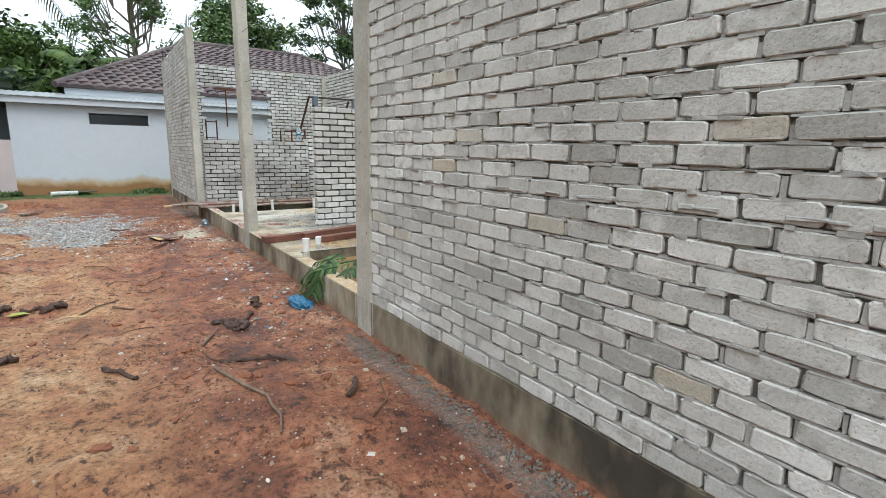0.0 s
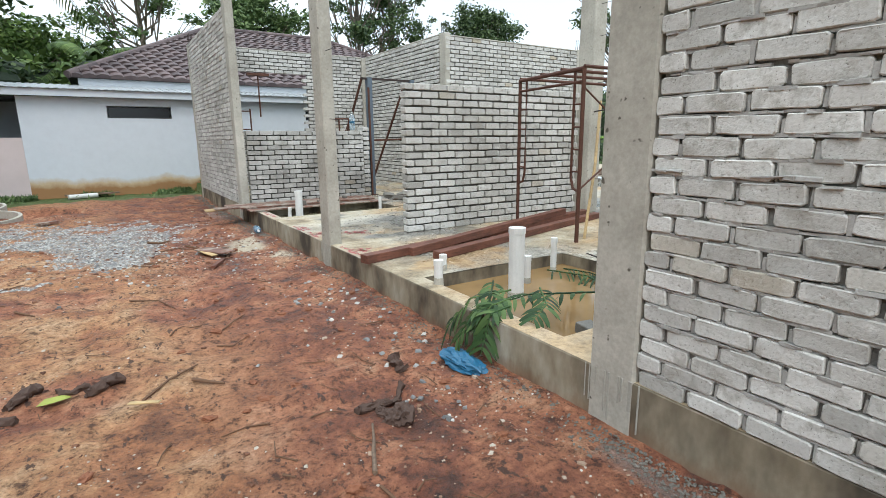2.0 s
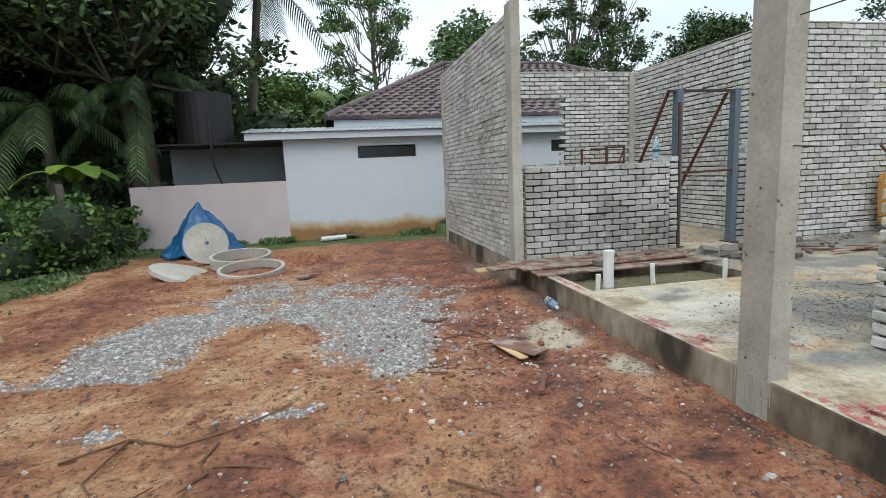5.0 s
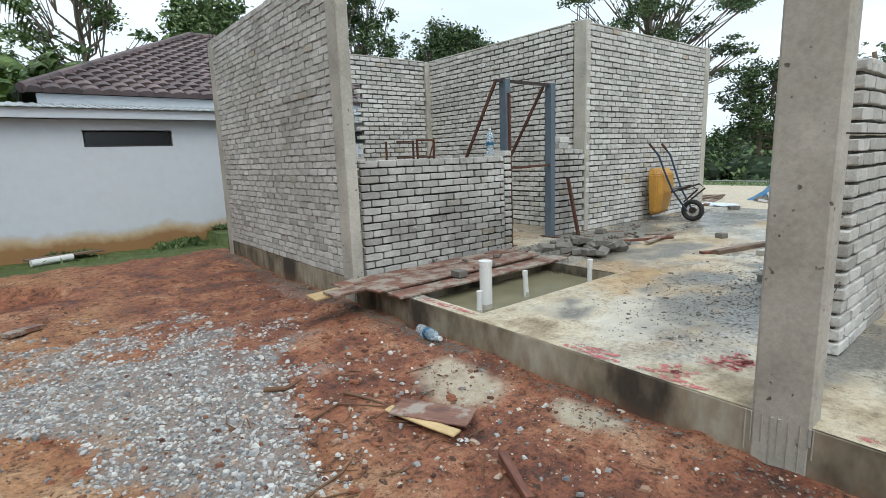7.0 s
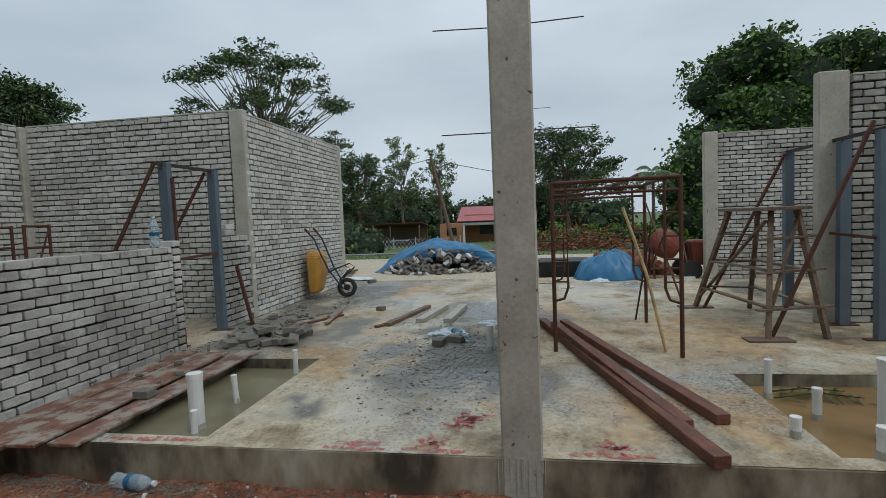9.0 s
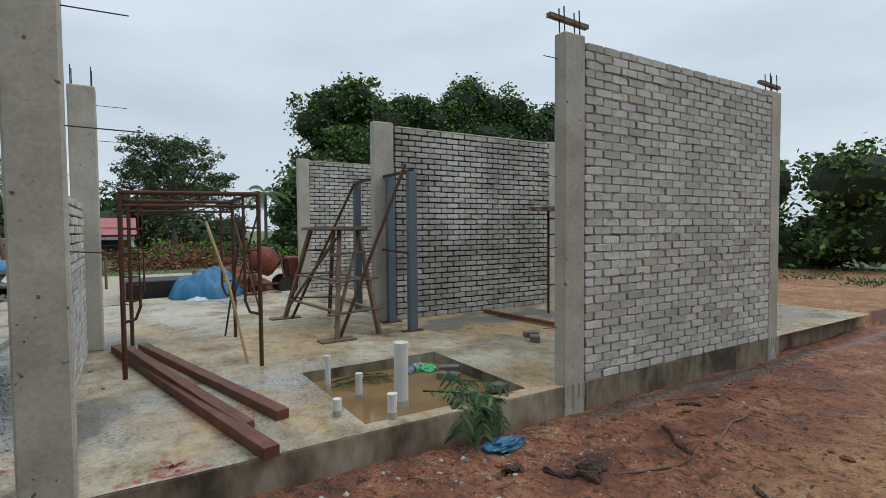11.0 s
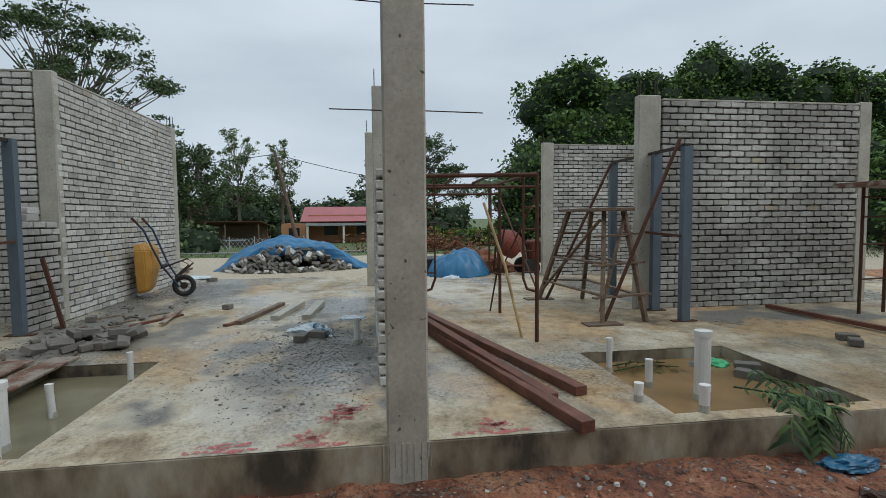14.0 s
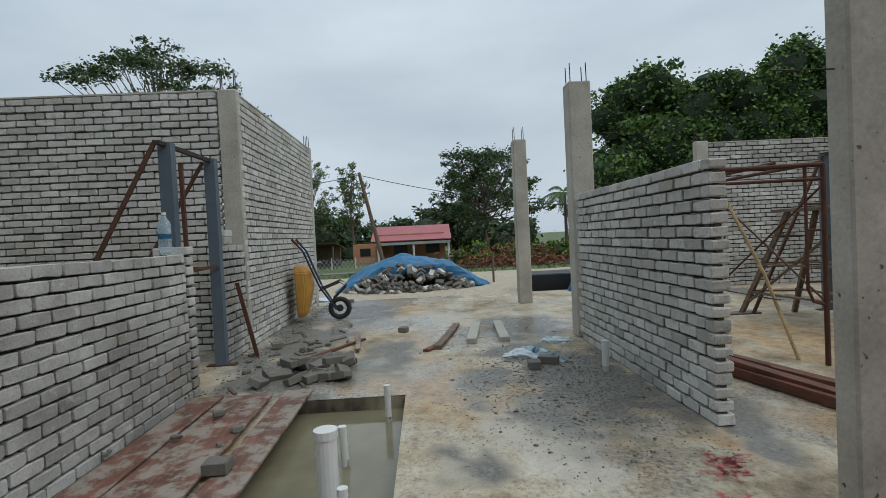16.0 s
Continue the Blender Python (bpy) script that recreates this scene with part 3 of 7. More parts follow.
def slab_cover(x, y):
    """Grey cement mud, ochre clay and pale wet cement film on the slab."""
    def blob(cx, cy, rx, ry):
        return max(0.0, 1.15 - math.hypot((x - cx) / rx, (y - cy) / ry))
    n = 0.9 * noise.noise((x * 1.4, y * 1.4, 5)) + 0.8 * noise.noise((x * 4, y * 4, 2)) + 0.4 * noise.noise((x * 9, y * 9, 2))
    x, y = x + 0.35 * noise.noise((x * 1.8, y * 1.8, 9)), y + 0.35 * noise.noise((x * 1.8, y * 1.8, 19))
    mud = 1.3 * max(blob(4.0, 7.8, 1.7, 0.8), blob(3.2, 7.5, 1.0, 0.5), blob(5.6, 10.4, 1.6, 0.6), blob(8.2, 10.0, 1.4, 0.7), blob(6.9, 10.75, 3.2, 0.45), blob(4.4, 10.2, 1.0, 0.8), blob(2.9, 10.85, 2.0, 0.25), blob(2.8, 7.0, 0.9, 0.3), 0.8 * blob(5.2, 9.3, 1.2, 0.4), 0.8 * blob(6.4, 7.6, 1.2, 0.7),
              blob(7.4, 3.2, 2.6, 0.35), blob(4.6, 1.9, 0.5, 1.6), 0.7 * blob(5.8, 6.8, 0.6, 0.5), 0.7 * blob(2.3, 8.7, 0.35, 0.25))
    ochre = max(blob(2.5, 7.3, 0.6, 0.4), blob(4.2, 2.4, 1.6, 1.4), blob(5.0, 5.0, 1.6, 0.8), 0.8 * blob(2.3, 6.3, 0.7, 0.4), 0.9 * blob(2.4, 5.5, 0.7, 0.25), 0.7 * blob(3.6, 8.9, 0.8, 0.3), 0.7 * blob(8.5, 9.2, 1.2, 0.8))
    film = max(blob(7.6, 8.6, 1.8, 0.8), blob(7.8, 5.6, 1.8, 1.0), 0.9 * blob(2.8, 8.2, 0.9, 0.5), 0.8 * blob(3.0, 6.0, 0.8, 0.3))
    return [min(1.0, max(0.0, v * (0.75 + n))) for v in (mud, ochre, film)]


def slab_sheet():
    xs = sorted(set([round(v, 3) for v in np.arange(FX + 0.002, 10.2, 0.09)] + [P1[0], P1[2], P2[2], 10.2]))
    ys = sorted(set([round(v, 3) for v in np.arange(-3.0, 15.2, 0.09)] + [P1[1], P1[3], P2[1], P2[3], 15.2]))
    verts = [(x, y, SLAB + 0.0025 * noise.noise((x * 0.8, y * 0.8, 1))) for y in ys for x in xs]
    faces = []
    for j in range(len(ys) - 1):
        for i in range(len(xs) - 1):
            cx, cy = (xs[i] + xs[i + 1]) / 2, (ys[j] + ys[j + 1]) / 2
            if any(x0 < cx < x1 and y0 < cy < y1 for x0, y0, x1, y1 in (P1, P2)):
                continue
            o = j * len(xs) + i
            faces.append((o, o + 1, o + 1 + len(xs), o + len(xs)))
    ob = np_mesh("slab_surface", verts, faces, M["slab"], slab, kind="structure")
    ca = ob.data.color_attributes.new("cover", "FLOAT_COLOR", "POINT")
    ca.data.foreach_set("color", np.array([(*slab_cover(x, y), 1.0) for x, y, z in verts], dtype=np.float32).ravel())


slab_sheet()
bm = bmesh.new()
for x0, y0, x1, y1 in (P1, P2):
    add_box(bm, (x0, y0, 0.0), (x1, y1, 0.17))
part("sunken_floor", bm, M["slab"], slab, kind="structure")
part("ground_beam", box((FX, -0.2, -0.25), (FX + 0.14, 15.2, SLAB - 0.004), 0.006), M["plinth"], slab, "grey rendered ground beam with damp brown stains", kind="structure")


# ---- brick walls ----
BL, BH, BW, JT, BED = 0.208, 0.066, 0.112, 0.017, 0.018


def brick_mesh(l, seed, mat="brick"):
    """A cast brick: uneven rounded outline, worn arrises on both faces."""
    r = random.Random(seed)
    h, w = BH, BW
    c, e = r.uniform(0.006, 0.011), 0.004
    out = [(-l / 2 + c, -h / 2), (0.15 * l, -h / 2), (l / 2 - c, -h / 2), (l / 2, -h / 2 + c), (l / 2, h / 2 - c), (l / 2 - c, h / 2), (-0.1 * l, h / 2), (-l / 2 + c, h / 2), (-l / 2, h / 2 - c), (-l / 2, -h / 2 + c)]
    out = [(x + r.uniform(-0.003, 0.003), z + r.uniform(-0.0028, 0.0028)) for x, z in out]
    bm = bmesh.new()
    rings = []
    for y, k in ((-w / 2, e), (-w / 2 + e, 0.0), (w / 2 - e, 0.0), (w / 2, e)):
        rings.append([bm.verts.new((x * (1 - 2 * k / l), y + (r.uniform(-0.0015, 0.0015) if k else 0.0), z * (1 - 2 * k / h))) for x, z in out])
    n = len(out)
    for a, b in zip(rings, rings[1:]):
        for i in range(n):
            bm.faces.new((a[i], a[(i + 1) % n], b[(i + 1) % n], b[i]))
    bm.faces.new(rings[0][::-1])
    bm.faces.new(rings[-1])
    bmesh.ops.recalc_face_normals(bm, faces=bm.faces)
    me = bpy.data.meshes.new("brick")
    bm.to_mesh(me)
    bm.free()
    me.materials.append(M[mat])
    return me


BRICKS = [brick_mesh(BL, i) for i in range(14)]
HALVES = [brick_mesh(BL / 2 - 0.006, 50 + i) for i in range(3)]
DAMP = [brick_mesh(BL, 80 + i, "dampbrick") for i in range(8)]
DAMP_HALVES = [brick_mesh(BL / 2 - 0.006, 90 + i, "dampbrick") for i in range(2)]
brick_jobs = []


def brick_wall(name, a, b, z0, z1, label, near, holes=(), seed=1, tall=1.0, rake=0.036, mat="mortar", course=BH + BED, side=0, fill=0.0, damp=False, cap=False):
    """A wall of one brick's thickness along its centre line from a to b; near(x, y, z) picks the bricks that are parts."""
    wall = thing(name, label, "wall")
    wall["kind"] = "structure"
    a, b = Vector((*a, 0)), Vector((*b, 0))
    l = (b - a).length
    ang = math.degrees(math.atan2(b.y - a.y, b.x - a.x))
    base = pose(a.x, a.y, 0, 0, 0, ang)
    n = max(1, round((z1 - z0) / course))
    pitch = (z1 - z0) / n
    core = bmesh.new()
    pieces = [(0.02, l - 0.02, z0, z1 - 0.02)]
    for h0, h1, hz0, hz1 in holes:
        pieces = [(0.02, h0 - 0.02, z0, z1 - 0.02), (h1 + 0.02, l - 0.02, z0, z1 - 0.02), (h0 - 0.02, h1 + 0.02, z0, hz0 - 0.02), (h0 - 0.02, h1 + 0.02, hz1 + 0.02, z1 - 0.02)]
    for p0, p1, q0, q1 in pieces:
        if p1 - p0 > 0.05 and q1 - q0 > 0.02:
            add_box(core, (p0, -BW / 2 + rake, q0), (p1, BW / 2 - rake, q1), base)
    part("mortar", core, M[mat], wall, "grey cement mortar raked back in the joints")
    if cap:
        part("mortar_cap", add_box(bmesh.new(), (0.0, -BW / 2 + 0.003, z1 - 0.004), (l, BW / 2 - 0.003, z1 + 0.02), base, 0.004), M["column"], wall, "grey mortar skim along the wall's top")
    brick_jobs.append((wall, base, l, z0, n, pitch, holes, near, seed, tall, side, fill, damp))
    return wall


def lay_bricks(wall, base, l, z0, n, pitch, holes, near, seed, tall, side, fill, damp):
    r = random.Random(seed)
    places = []
    step = BL + JT
    for k in range(n):
        z = z0 + pitch * (k + 0.5) - 0.003
        x = 0.0
        first = k % 2
        sag = r.uniform(-0.002, 0.002)
        while x < l - 0.05:
            w = BL / 2 - 0.006 if (first and x == 0.0) else BL
            if x + w > l:
                w = l - x
            u = x + w / 2
            if not any(h0 < u < h1 and hz0 < z < hz1 for h0, h1, hz0, hz1 in holes):
                places.append((u, z + sag, w))
            x += w + JT
    local = []
    for u, z, w in places:
        m = base @ pose(u + r.uniform(-0.003, 0.003), r.uniform(-0.005, 0.005), z + r.uniform(-0.0025, 0.0025), r.uniform(-1.0, 1.0), r.uniform(-0.8, 0.8), r.uniform(-0.8, 0.8) + r.choice((0, 180)))
        if w < BL * 0.7:
            me, s = r.choice(DAMP_HALVES if damp else HALVES), w / (BL / 2 - 0.006)
        else:
            me, s = r.choice(DAMP if damp else BRICKS), w / BL
        local.append((near(*m.translation), m @ Matrix.Diagonal((s, 1, tall, 1)), me))
    local.sort(key=lambda t: t[0])
    for d, m, me in local[:300]:
        ob = new("brick", me)
        ob.parent = wall
        ob.matrix_local = m
    rest = local[300:]
    if rest:
        cache = {}
        V, F, o = [], [], 0
        for d, m, me in rest:
            if me.name not in cache:
                cache[me.name] = (np.array([v.co[:] for v in me.vertices]), [tuple(p.vertices) for p in me.polygons])
            v, f = cache[me.name]
            mm = np.array(m)
            V.append(v @ mm[:3, :3].T + mm[:3, 3])
            F.extend([tuple(i + o for i in p) for p in f])
            o += len(v)
        np_mesh("brickwork", np.concatenate(V), F, M["dampbrick" if damp else "brick"], wall)
    if fill:
        squeeze_mortar(wall, base, l, z0, n, pitch, r, tall, side, fill, places, holes)


def squeeze_mortar(wall, base, l, z0, n, pitch, r, tall, side, fill, places, holes):
    """Mortar pressed out of the joints on one face: broken ridges with dark gaps left under the bricks above."""
    V, F = [], []
    gap = pitch - BH * tall
    back = BW / 2 - 0.035

    def lump(x0, x1, q0, q1, y1):
        o = len(V)
        j = 0.0022
        for x, z, y in ((x0, q0, back), (x1, q0, back), (x1, q1, back), (x0, q1, back), (x0, q0, y1), (x1, q0, y1), (x1, q1, y1), (x0, q1, y1)):
            k = j if y == y1 else 0.0
            V.append(base @ Vector((x + r.uniform(-k, k), side * (y + r.uniform(-k, k)), z + r.uniform(-k, k))))
        F.extend([tuple(o + i for i in f) for f in ((0, 3, 2, 1), (4, 5, 6, 7), (0, 1, 5, 4), (1, 2, 6, 5), (2, 3, 7, 6), (3, 0, 4, 7))])
    for k in range(1, n):
        zj = z0 + pitch * k - 0.003
        x = 0.02
        while x < l - 0.04:
            w = r.uniform(0.02, 0.085)
            if not any(h0 - 0.05 < x < h1 and hz0 - 0.03 < zj < hz1 + 0.03 for h0, h1, hz0, hz1 in holes) and r.random() < 0.55 + 0.45 * fill:
                top = zj - gap / 2 + gap * min(1.05, fill * r.uniform(0.55, 1.25))
                lump(x, min(x + w, l - 0.02), zj - gap / 2 - r.uniform(0.0, 0.004), top, BW / 2 - (r.uniform(0.001, 0.010) if r.random() < 0.88 else -r.uniform(0.001, 0.006)))
            x += w * 0.96
    for u, z, w in places:
        if r.random() < 0.75 * fill and u + w / 2 < l - 0.05:
            e = u + w / 2
            lump(e - 0.001, e + JT * r.uniform(0.4, 1.0), z - BH * 0.5, z + BH * r.uniform(0.1, 0.5), BW / 2 - r.uniform(0.003, 0.014))
    np_mesh("squeezed_mortar", [tuple(v) for v in V], F, M["palemortar"], wall, "pale mortar squeezed out of the joints")


def walked(x, y, z):
    """How far a place is from the line walked in front of the building."""
    return math.hypot(x + 0.9, y - min(max(y, 0.0), 8.8)) + 0.3 * abs(z - 1.5)


H = BW / 2
brick_wall("wall_south_front", (FX + H, C0[1]), (FX + H, C1[0]), SLAB, 3.27, "full-height wall of pale grey cement bricks on a stained ground beam", lambda x, y, z: -y + 0.5 * abs(z - 1.5), seed=1, tall=0.99, course=0.076, rake=0.022, side=1, fill=0.92, mat="midmortar")
brick_wall("wall_north_front", (FX + H, CA[1]), (FX + H, CB[0]), SLAB, TOP, "full-height wall of pale grey cement bricks on a ground beam", lambda x, y, z: y + 0.3 * abs(z - 1.5), seed=2, tall=0.98, course=0.076, rake=0.028, side=1, fill=0.7, mat="midmortar")
brick_wall("low_wall", (FX + 0.16, CA[0] + H), (3.84, CA[0] + H), SLAB, 1.53, "unfinished low wall of grey cement bricks under a window opening", lambda x, y, z: 0, seed=3, rake=0.040, tall=1.02, damp=True, mat="darkmortar")
brick_wall("pier_wall", (5.10, BY + H + 0.004), (BX - 0.004, BY + H + 0.004), SLAB, 1.6, "short unfinished brick wall beside a blue-grey steel door frame", lambda x, y, z: 0, seed=4, damp=True, mat="darkmortar")
brick_wall("wall_room_south", (BX + 0.02, BY + H), (9.66, BY + H), SLAB, TOP - 0.04, "full-height pale grey brick wall with a wheelbarrow leaning on it", lambda x, y, z: x, seed=5, side=-1, fill=0.25, cap=True)
brick_wall("wall_room_east", (BX + H, BY + 0.25), (BX + H, 14.9), SLAB, TOP, "full-height wall of grey cement bricks inside the unfinished room", lambda x, y, z: y, seed=6, cap=True)
brick_wall("wall_room_north", (FX + 0.16, 15.0), (BX - 0.1, 15.0), SLAB, TOP, "brick wall with an unglazed window opening towards the white house", lambda x, y, z: abs(z - 2) + 0.2 * x, holes=((0.7, 2.45, 1.6, 2.95),), seed=7, cap=True)
brick_wall("free_wall", (2.60, 7.10), (5.35, 7.10), SLAB, 1.98, "free-standing unfinished wall of pale grey cement bricks with toothed end", lambda x, y, z: x, seed=8, side=1, fill=0.25)
brick_wall("wall_south_inner", (CX + H, C1[0]), (CX + H, 0.2), SLAB, 3.16, "full-height inner wall of grey cement bricks with damp dark patches", lambda x, y, z: -y, seed=9, damp=True, mat="darkmortar", cap=True)
brick_wall("wall_south_east", (9.46, C1[0]), (9.46, 0.2), SLAB, 3.14, "far wall of grey cement bricks beyond the door frames", lambda x, y, z: -y, seed=10, damp=True, mat="darkmortar", cap=True)


lip = random.Random(3)
bm = bmesh.new()
yy = C0[1] + 0.02
while yy < C1[0] - 0.05:
    w = lip.uniform(0.03, 0.12)
    zz = 1.232 + 0.006 * math.sin(yy * 2)
    if lip.random() < 0.75:
        add_box(bm, (FX - lip.uniform(0.002, 0.011), yy, zz + lip.uniform(-0.004, 0.004)), (FX + 0.02, min(yy + w, C1[0] - 0.01), zz + lip.uniform(0.008, 0.019)), None, 0.003, 0.004, lip)
    yy += w * 0.95
part("mortar_lip", bm, M["palemortar"], bpy.data.objects["wall_south_front"], "rough lip of squeezed mortar along one course", kind="stuff")


# ---- columns ----
def column(x0, y0, x1, y1, z1, bars=4, z0=SLAB, starter=0.22, label="square cast concrete column with pinholes and form marks"):
    e = thing("column", label, "column", ((x0 + x1) / 2, (y0 + y1) / 2, z0))
    w, d, h = (x1 - x0) / 2, (y1 - y0) / 2, z1 - z0
    part("shaft", box((-w, -d, 0), (w, d, h), 0.012), M["column"], e)
    for k in range(bars):
        sx, sy = (-1, 1, -1, 1)[k], (-1, -1, 1, 1)[k]
        part("starter_bar", rod((sx * (w - 0.035), sy * (d - 0.035), h - 0.02), (sx * (w - 0.035) + 0.01, sy * (d - 0.035), h + starter), 0.006, 6), M["rebar"], e)
    return e


CW = 0.125
column(FX - 0.004, C0[0], FX + CW, C0[1], 3.27, z0=0.0)
column(FX - 0.004, C1[0], FX + CW, C1[1], 3.31, z0=0.0)
column(FX - 0.004, C2[0], FX + CW, C2[1], 4.4, z0=0.0)
column(FX - 0.004, CA[0], FX + CW, CA[1], TOP + 0.1, z0=0.0)
column(FX - 0.004, CB[0], FX + CW, CB[1], TOP, z0=0.0)
column(BX, BY, BX + 0.12, BY + 0.23, TOP + 0.02)
column(9.66, BY, 9.86, BY + 0.13, TOP)
column(BX - 0.1, 14.9, BX + 0.1, 15.05, TOP)
column(5.42, 6.90, 5.66, 7.16, 3.29)
column(8.45, 7.05, 8.67, 7.28, 3.2)
column(CX, 3.28, CX + 0.13, 3.60, 3.22)
column(9.40, C1[0], 9.53, C1[1], 3.19)
column(CX, 0.0, CX + 0.13, 0.2, 3.2)

# ---- sheets of water in the sunken areas ----
def water_material(name, col):
    m, nt, b = material(name, 0.06)
    n = tex(nt, "Noise", 2.5, 3, vector=world_pos(nt))
    c = ramp(nt, n.outputs["Fac"], [(0.35, tuple(v * 0.8 for v in col)), (0.65, col)])
    nt.links.new(c, b.inputs["Base Color"])
    return m


M["pond1"] = water_material("murky_grey_water", (0.21, 0.19, 0.12))
M["pond2"] = water_material("muddy_ochre_water", (0.29, 0.18, 0.08))
for nm, (x0, y0, x1, y1), mm, lab in (("water_1", P1, "pond1", "still grey-green rainwater in the sunken wet area"), ("water_2", P2, "pond2", "muddy ochre rainwater in the sunken wet area")):
    tagged(part(nm, box((x0, y0, 0.172), (x1, y1, 0.205)), M[mm], None, lab), kind="structure")


def pipe(at, h, r, label, lean=(0, 0)):
    e = thing("pipe", label, "pipe", at, group="waste pipes in the slab")
    top = (lean[0], lean[1], h)
    part("tube", tube_path([(0, 0, -0.05), top], r, 16), M["pvc"], e)
    part("end_wrap", tube_path([(top[0], top[1], h - 0.03), (top[0], top[1], h + 0.012)], r * 1.1, 14), M["pvc"], e, "torn paper wrap over the pipe's mouth")
    part("mortar_collar", tube_path([(0, 0, -0.02), (0, 0, 0.05)], r * 1.12, 12, r * 1.02), M["column"], e)
    return e


BIG, SMALL = "wide white plastic waste pipe standing in a flooded recess", "thin white plastic pipe standing up from the slab"
pipe((2.10, 9.45, 0.2), 0.42, 0.055, BIG)
pipe((1.92, 9.35, 0.2), 0.20, 0.024, SMALL, (0.01, 0))
pipe((2.63, 9.45, 0.2), 0.24, 0.024, SMALL, (-0.01, 0.01))
pipe((3.33, 9.24, 0.2), 0.27, 0.024, SMALL)
pipe((2.22, 4.74, 0.2), 0.52, 0.058, BIG)
pipe((2.98, 5.11, 0.2), 0.30, 0.027, SMALL)
pipe((2.55, 4.98, 0.2), 0.22, 0.030, SMALL)
pipe((1.99, 5.38, 0.31), 0.12, 0.030, SMALL)
pipe((1.74, 5.06, 0.31), 0.17, 0.034, SMALL)
pipe((3.97, 7.36, 0.31), 0.26, 0.030, SMALL)


# ---- door frames of blue-grey channel steel ----
def door_frame(posts, z, beam, braces, ties, label):
    e = thing("door_frame", label, "door frame", (posts[0][0], posts[0][1], SLAB))
    o = Vector((posts[0][0], posts[0][1], SLAB))
    for x, y in posts:
        bm = bmesh.new()
        a, h = Vector((x, y, SLAB)) - o, z - SLAB
        add_box(bm, (a.x - 0.045, a.y - 0.055, 0), (a.x - 0.038, a.y + 0.055, h))
        add_box(bm, (a.x - 0.038, a.y - 0.055, 0), (a.x + 0.045, a.y - 0.047, h))
        add_box(bm, (a.x - 0.038, a.y + 0.047, 0), (a.x + 0.045, a.y + 0.055, h))
        add_box(bm, (a.x + 0.03, a.y - 0.047, 0), (a.x + 0.037, a.y + 0.047, h))
        part("post", bm, M["steel"], e)
        part("foot_plate", box((a.x - 0.05, a.y - 0.15, 0), (a.x + 0.05, a.y + 0.15, 0.012)), M["rust"], e, "rusty base plate")
    part("head_beam", bar(Vector(beam[0]) - o, Vector(beam[1]) - o, 0.04, 0.035), M["rebar"], e, "dark flat head bar")
    for a, b in braces:
        part("brace", bar(Vector(a) - o, Vector(b) - o, 0.035, 0.035, 0.003), M["rust"], e, "rusty diagonal brace")
    for a, b in ties:
        part("tie", bar(Vector(a) - o, Vector(b) - o, 0.03, 0.03), M["rust"], e, "rusty horizontal tie")
    return e


door_frame([(4.10, 11.12), (5.02, 11.12)], 2.50, ((3.95, 11.12, 2.48), (5.08, 11.12, 2.48)),
           [((3.98, 11.15, 2.50), (3.66, 12.15, 0.35)), ((4.90, 11.15, 2.45), (4.62, 12.3, 0.35))], [((4.0, 11.1, 1.35), (5.0, 11.1, 1.37))],
           "blue-grey steel door frame propped with rusty braces in the unfinished room")
door_frame([(6.29, 3.44), (4.42, 3.44), (5.14, 3.40)], 2.42, ((6.34, 3.44, 2.43), (4.38, 3.44, 2.43)),
           [((4.47, 3.50, 2.52), (4.50, 4.42, 0.33)), ((6.25, 3.50, 2.40), (6.20, 4.55, 0.33))], [((4.42, 3.5, 1.35), (5.2, 3.5, 1.37))],
           "blue-grey steel double door frame propped with rusty braces")

for at, lab in (((4.02, 10.95), "thin upright rusty bar beside the low wall's toothed end"),):
    e = thing("upright_bar", lab, "steel bar", (*at, SLAB))
    part("bar", bar((0, 0, 0), (0, 0.02, 2.0), 0.03, 0.03), M["rust"], e)
e = thing("leaning_bar", "short rusty square bar leaning on the brick pier", "steel bar", (5.36, 10.86, SLAB))
part("bar", bar((0, 0, 0), (-0.04, 0.17, 0.85), 0.05, 0.04), M["rust"], e)

# the low wall's thicker end
brick_wall("low_wall_return", (3.84 + H, CA[0] - 0.02), (3.84 + H, CA[0] + 0.26), SLAB, 1.60, "toothed brick end of the unfinished low wall", lambda x, y, z: 0, seed=12, damp=True, mat="darkmortar")
e = thing("top_bricks", "two loose cement bricks lying on the unfinished pier", "brick")
for k, (x, y, z) in enumerate(((5.3, BY + H, 1.62), (5.32, BY + H, 1.70))):
    part("loose_brick", box((x - 0.11, y - 0.056, z - 0.02), (x + 0.11, y + 0.056, z + 0.056), 0.005, 0.002), M["brick"], e)


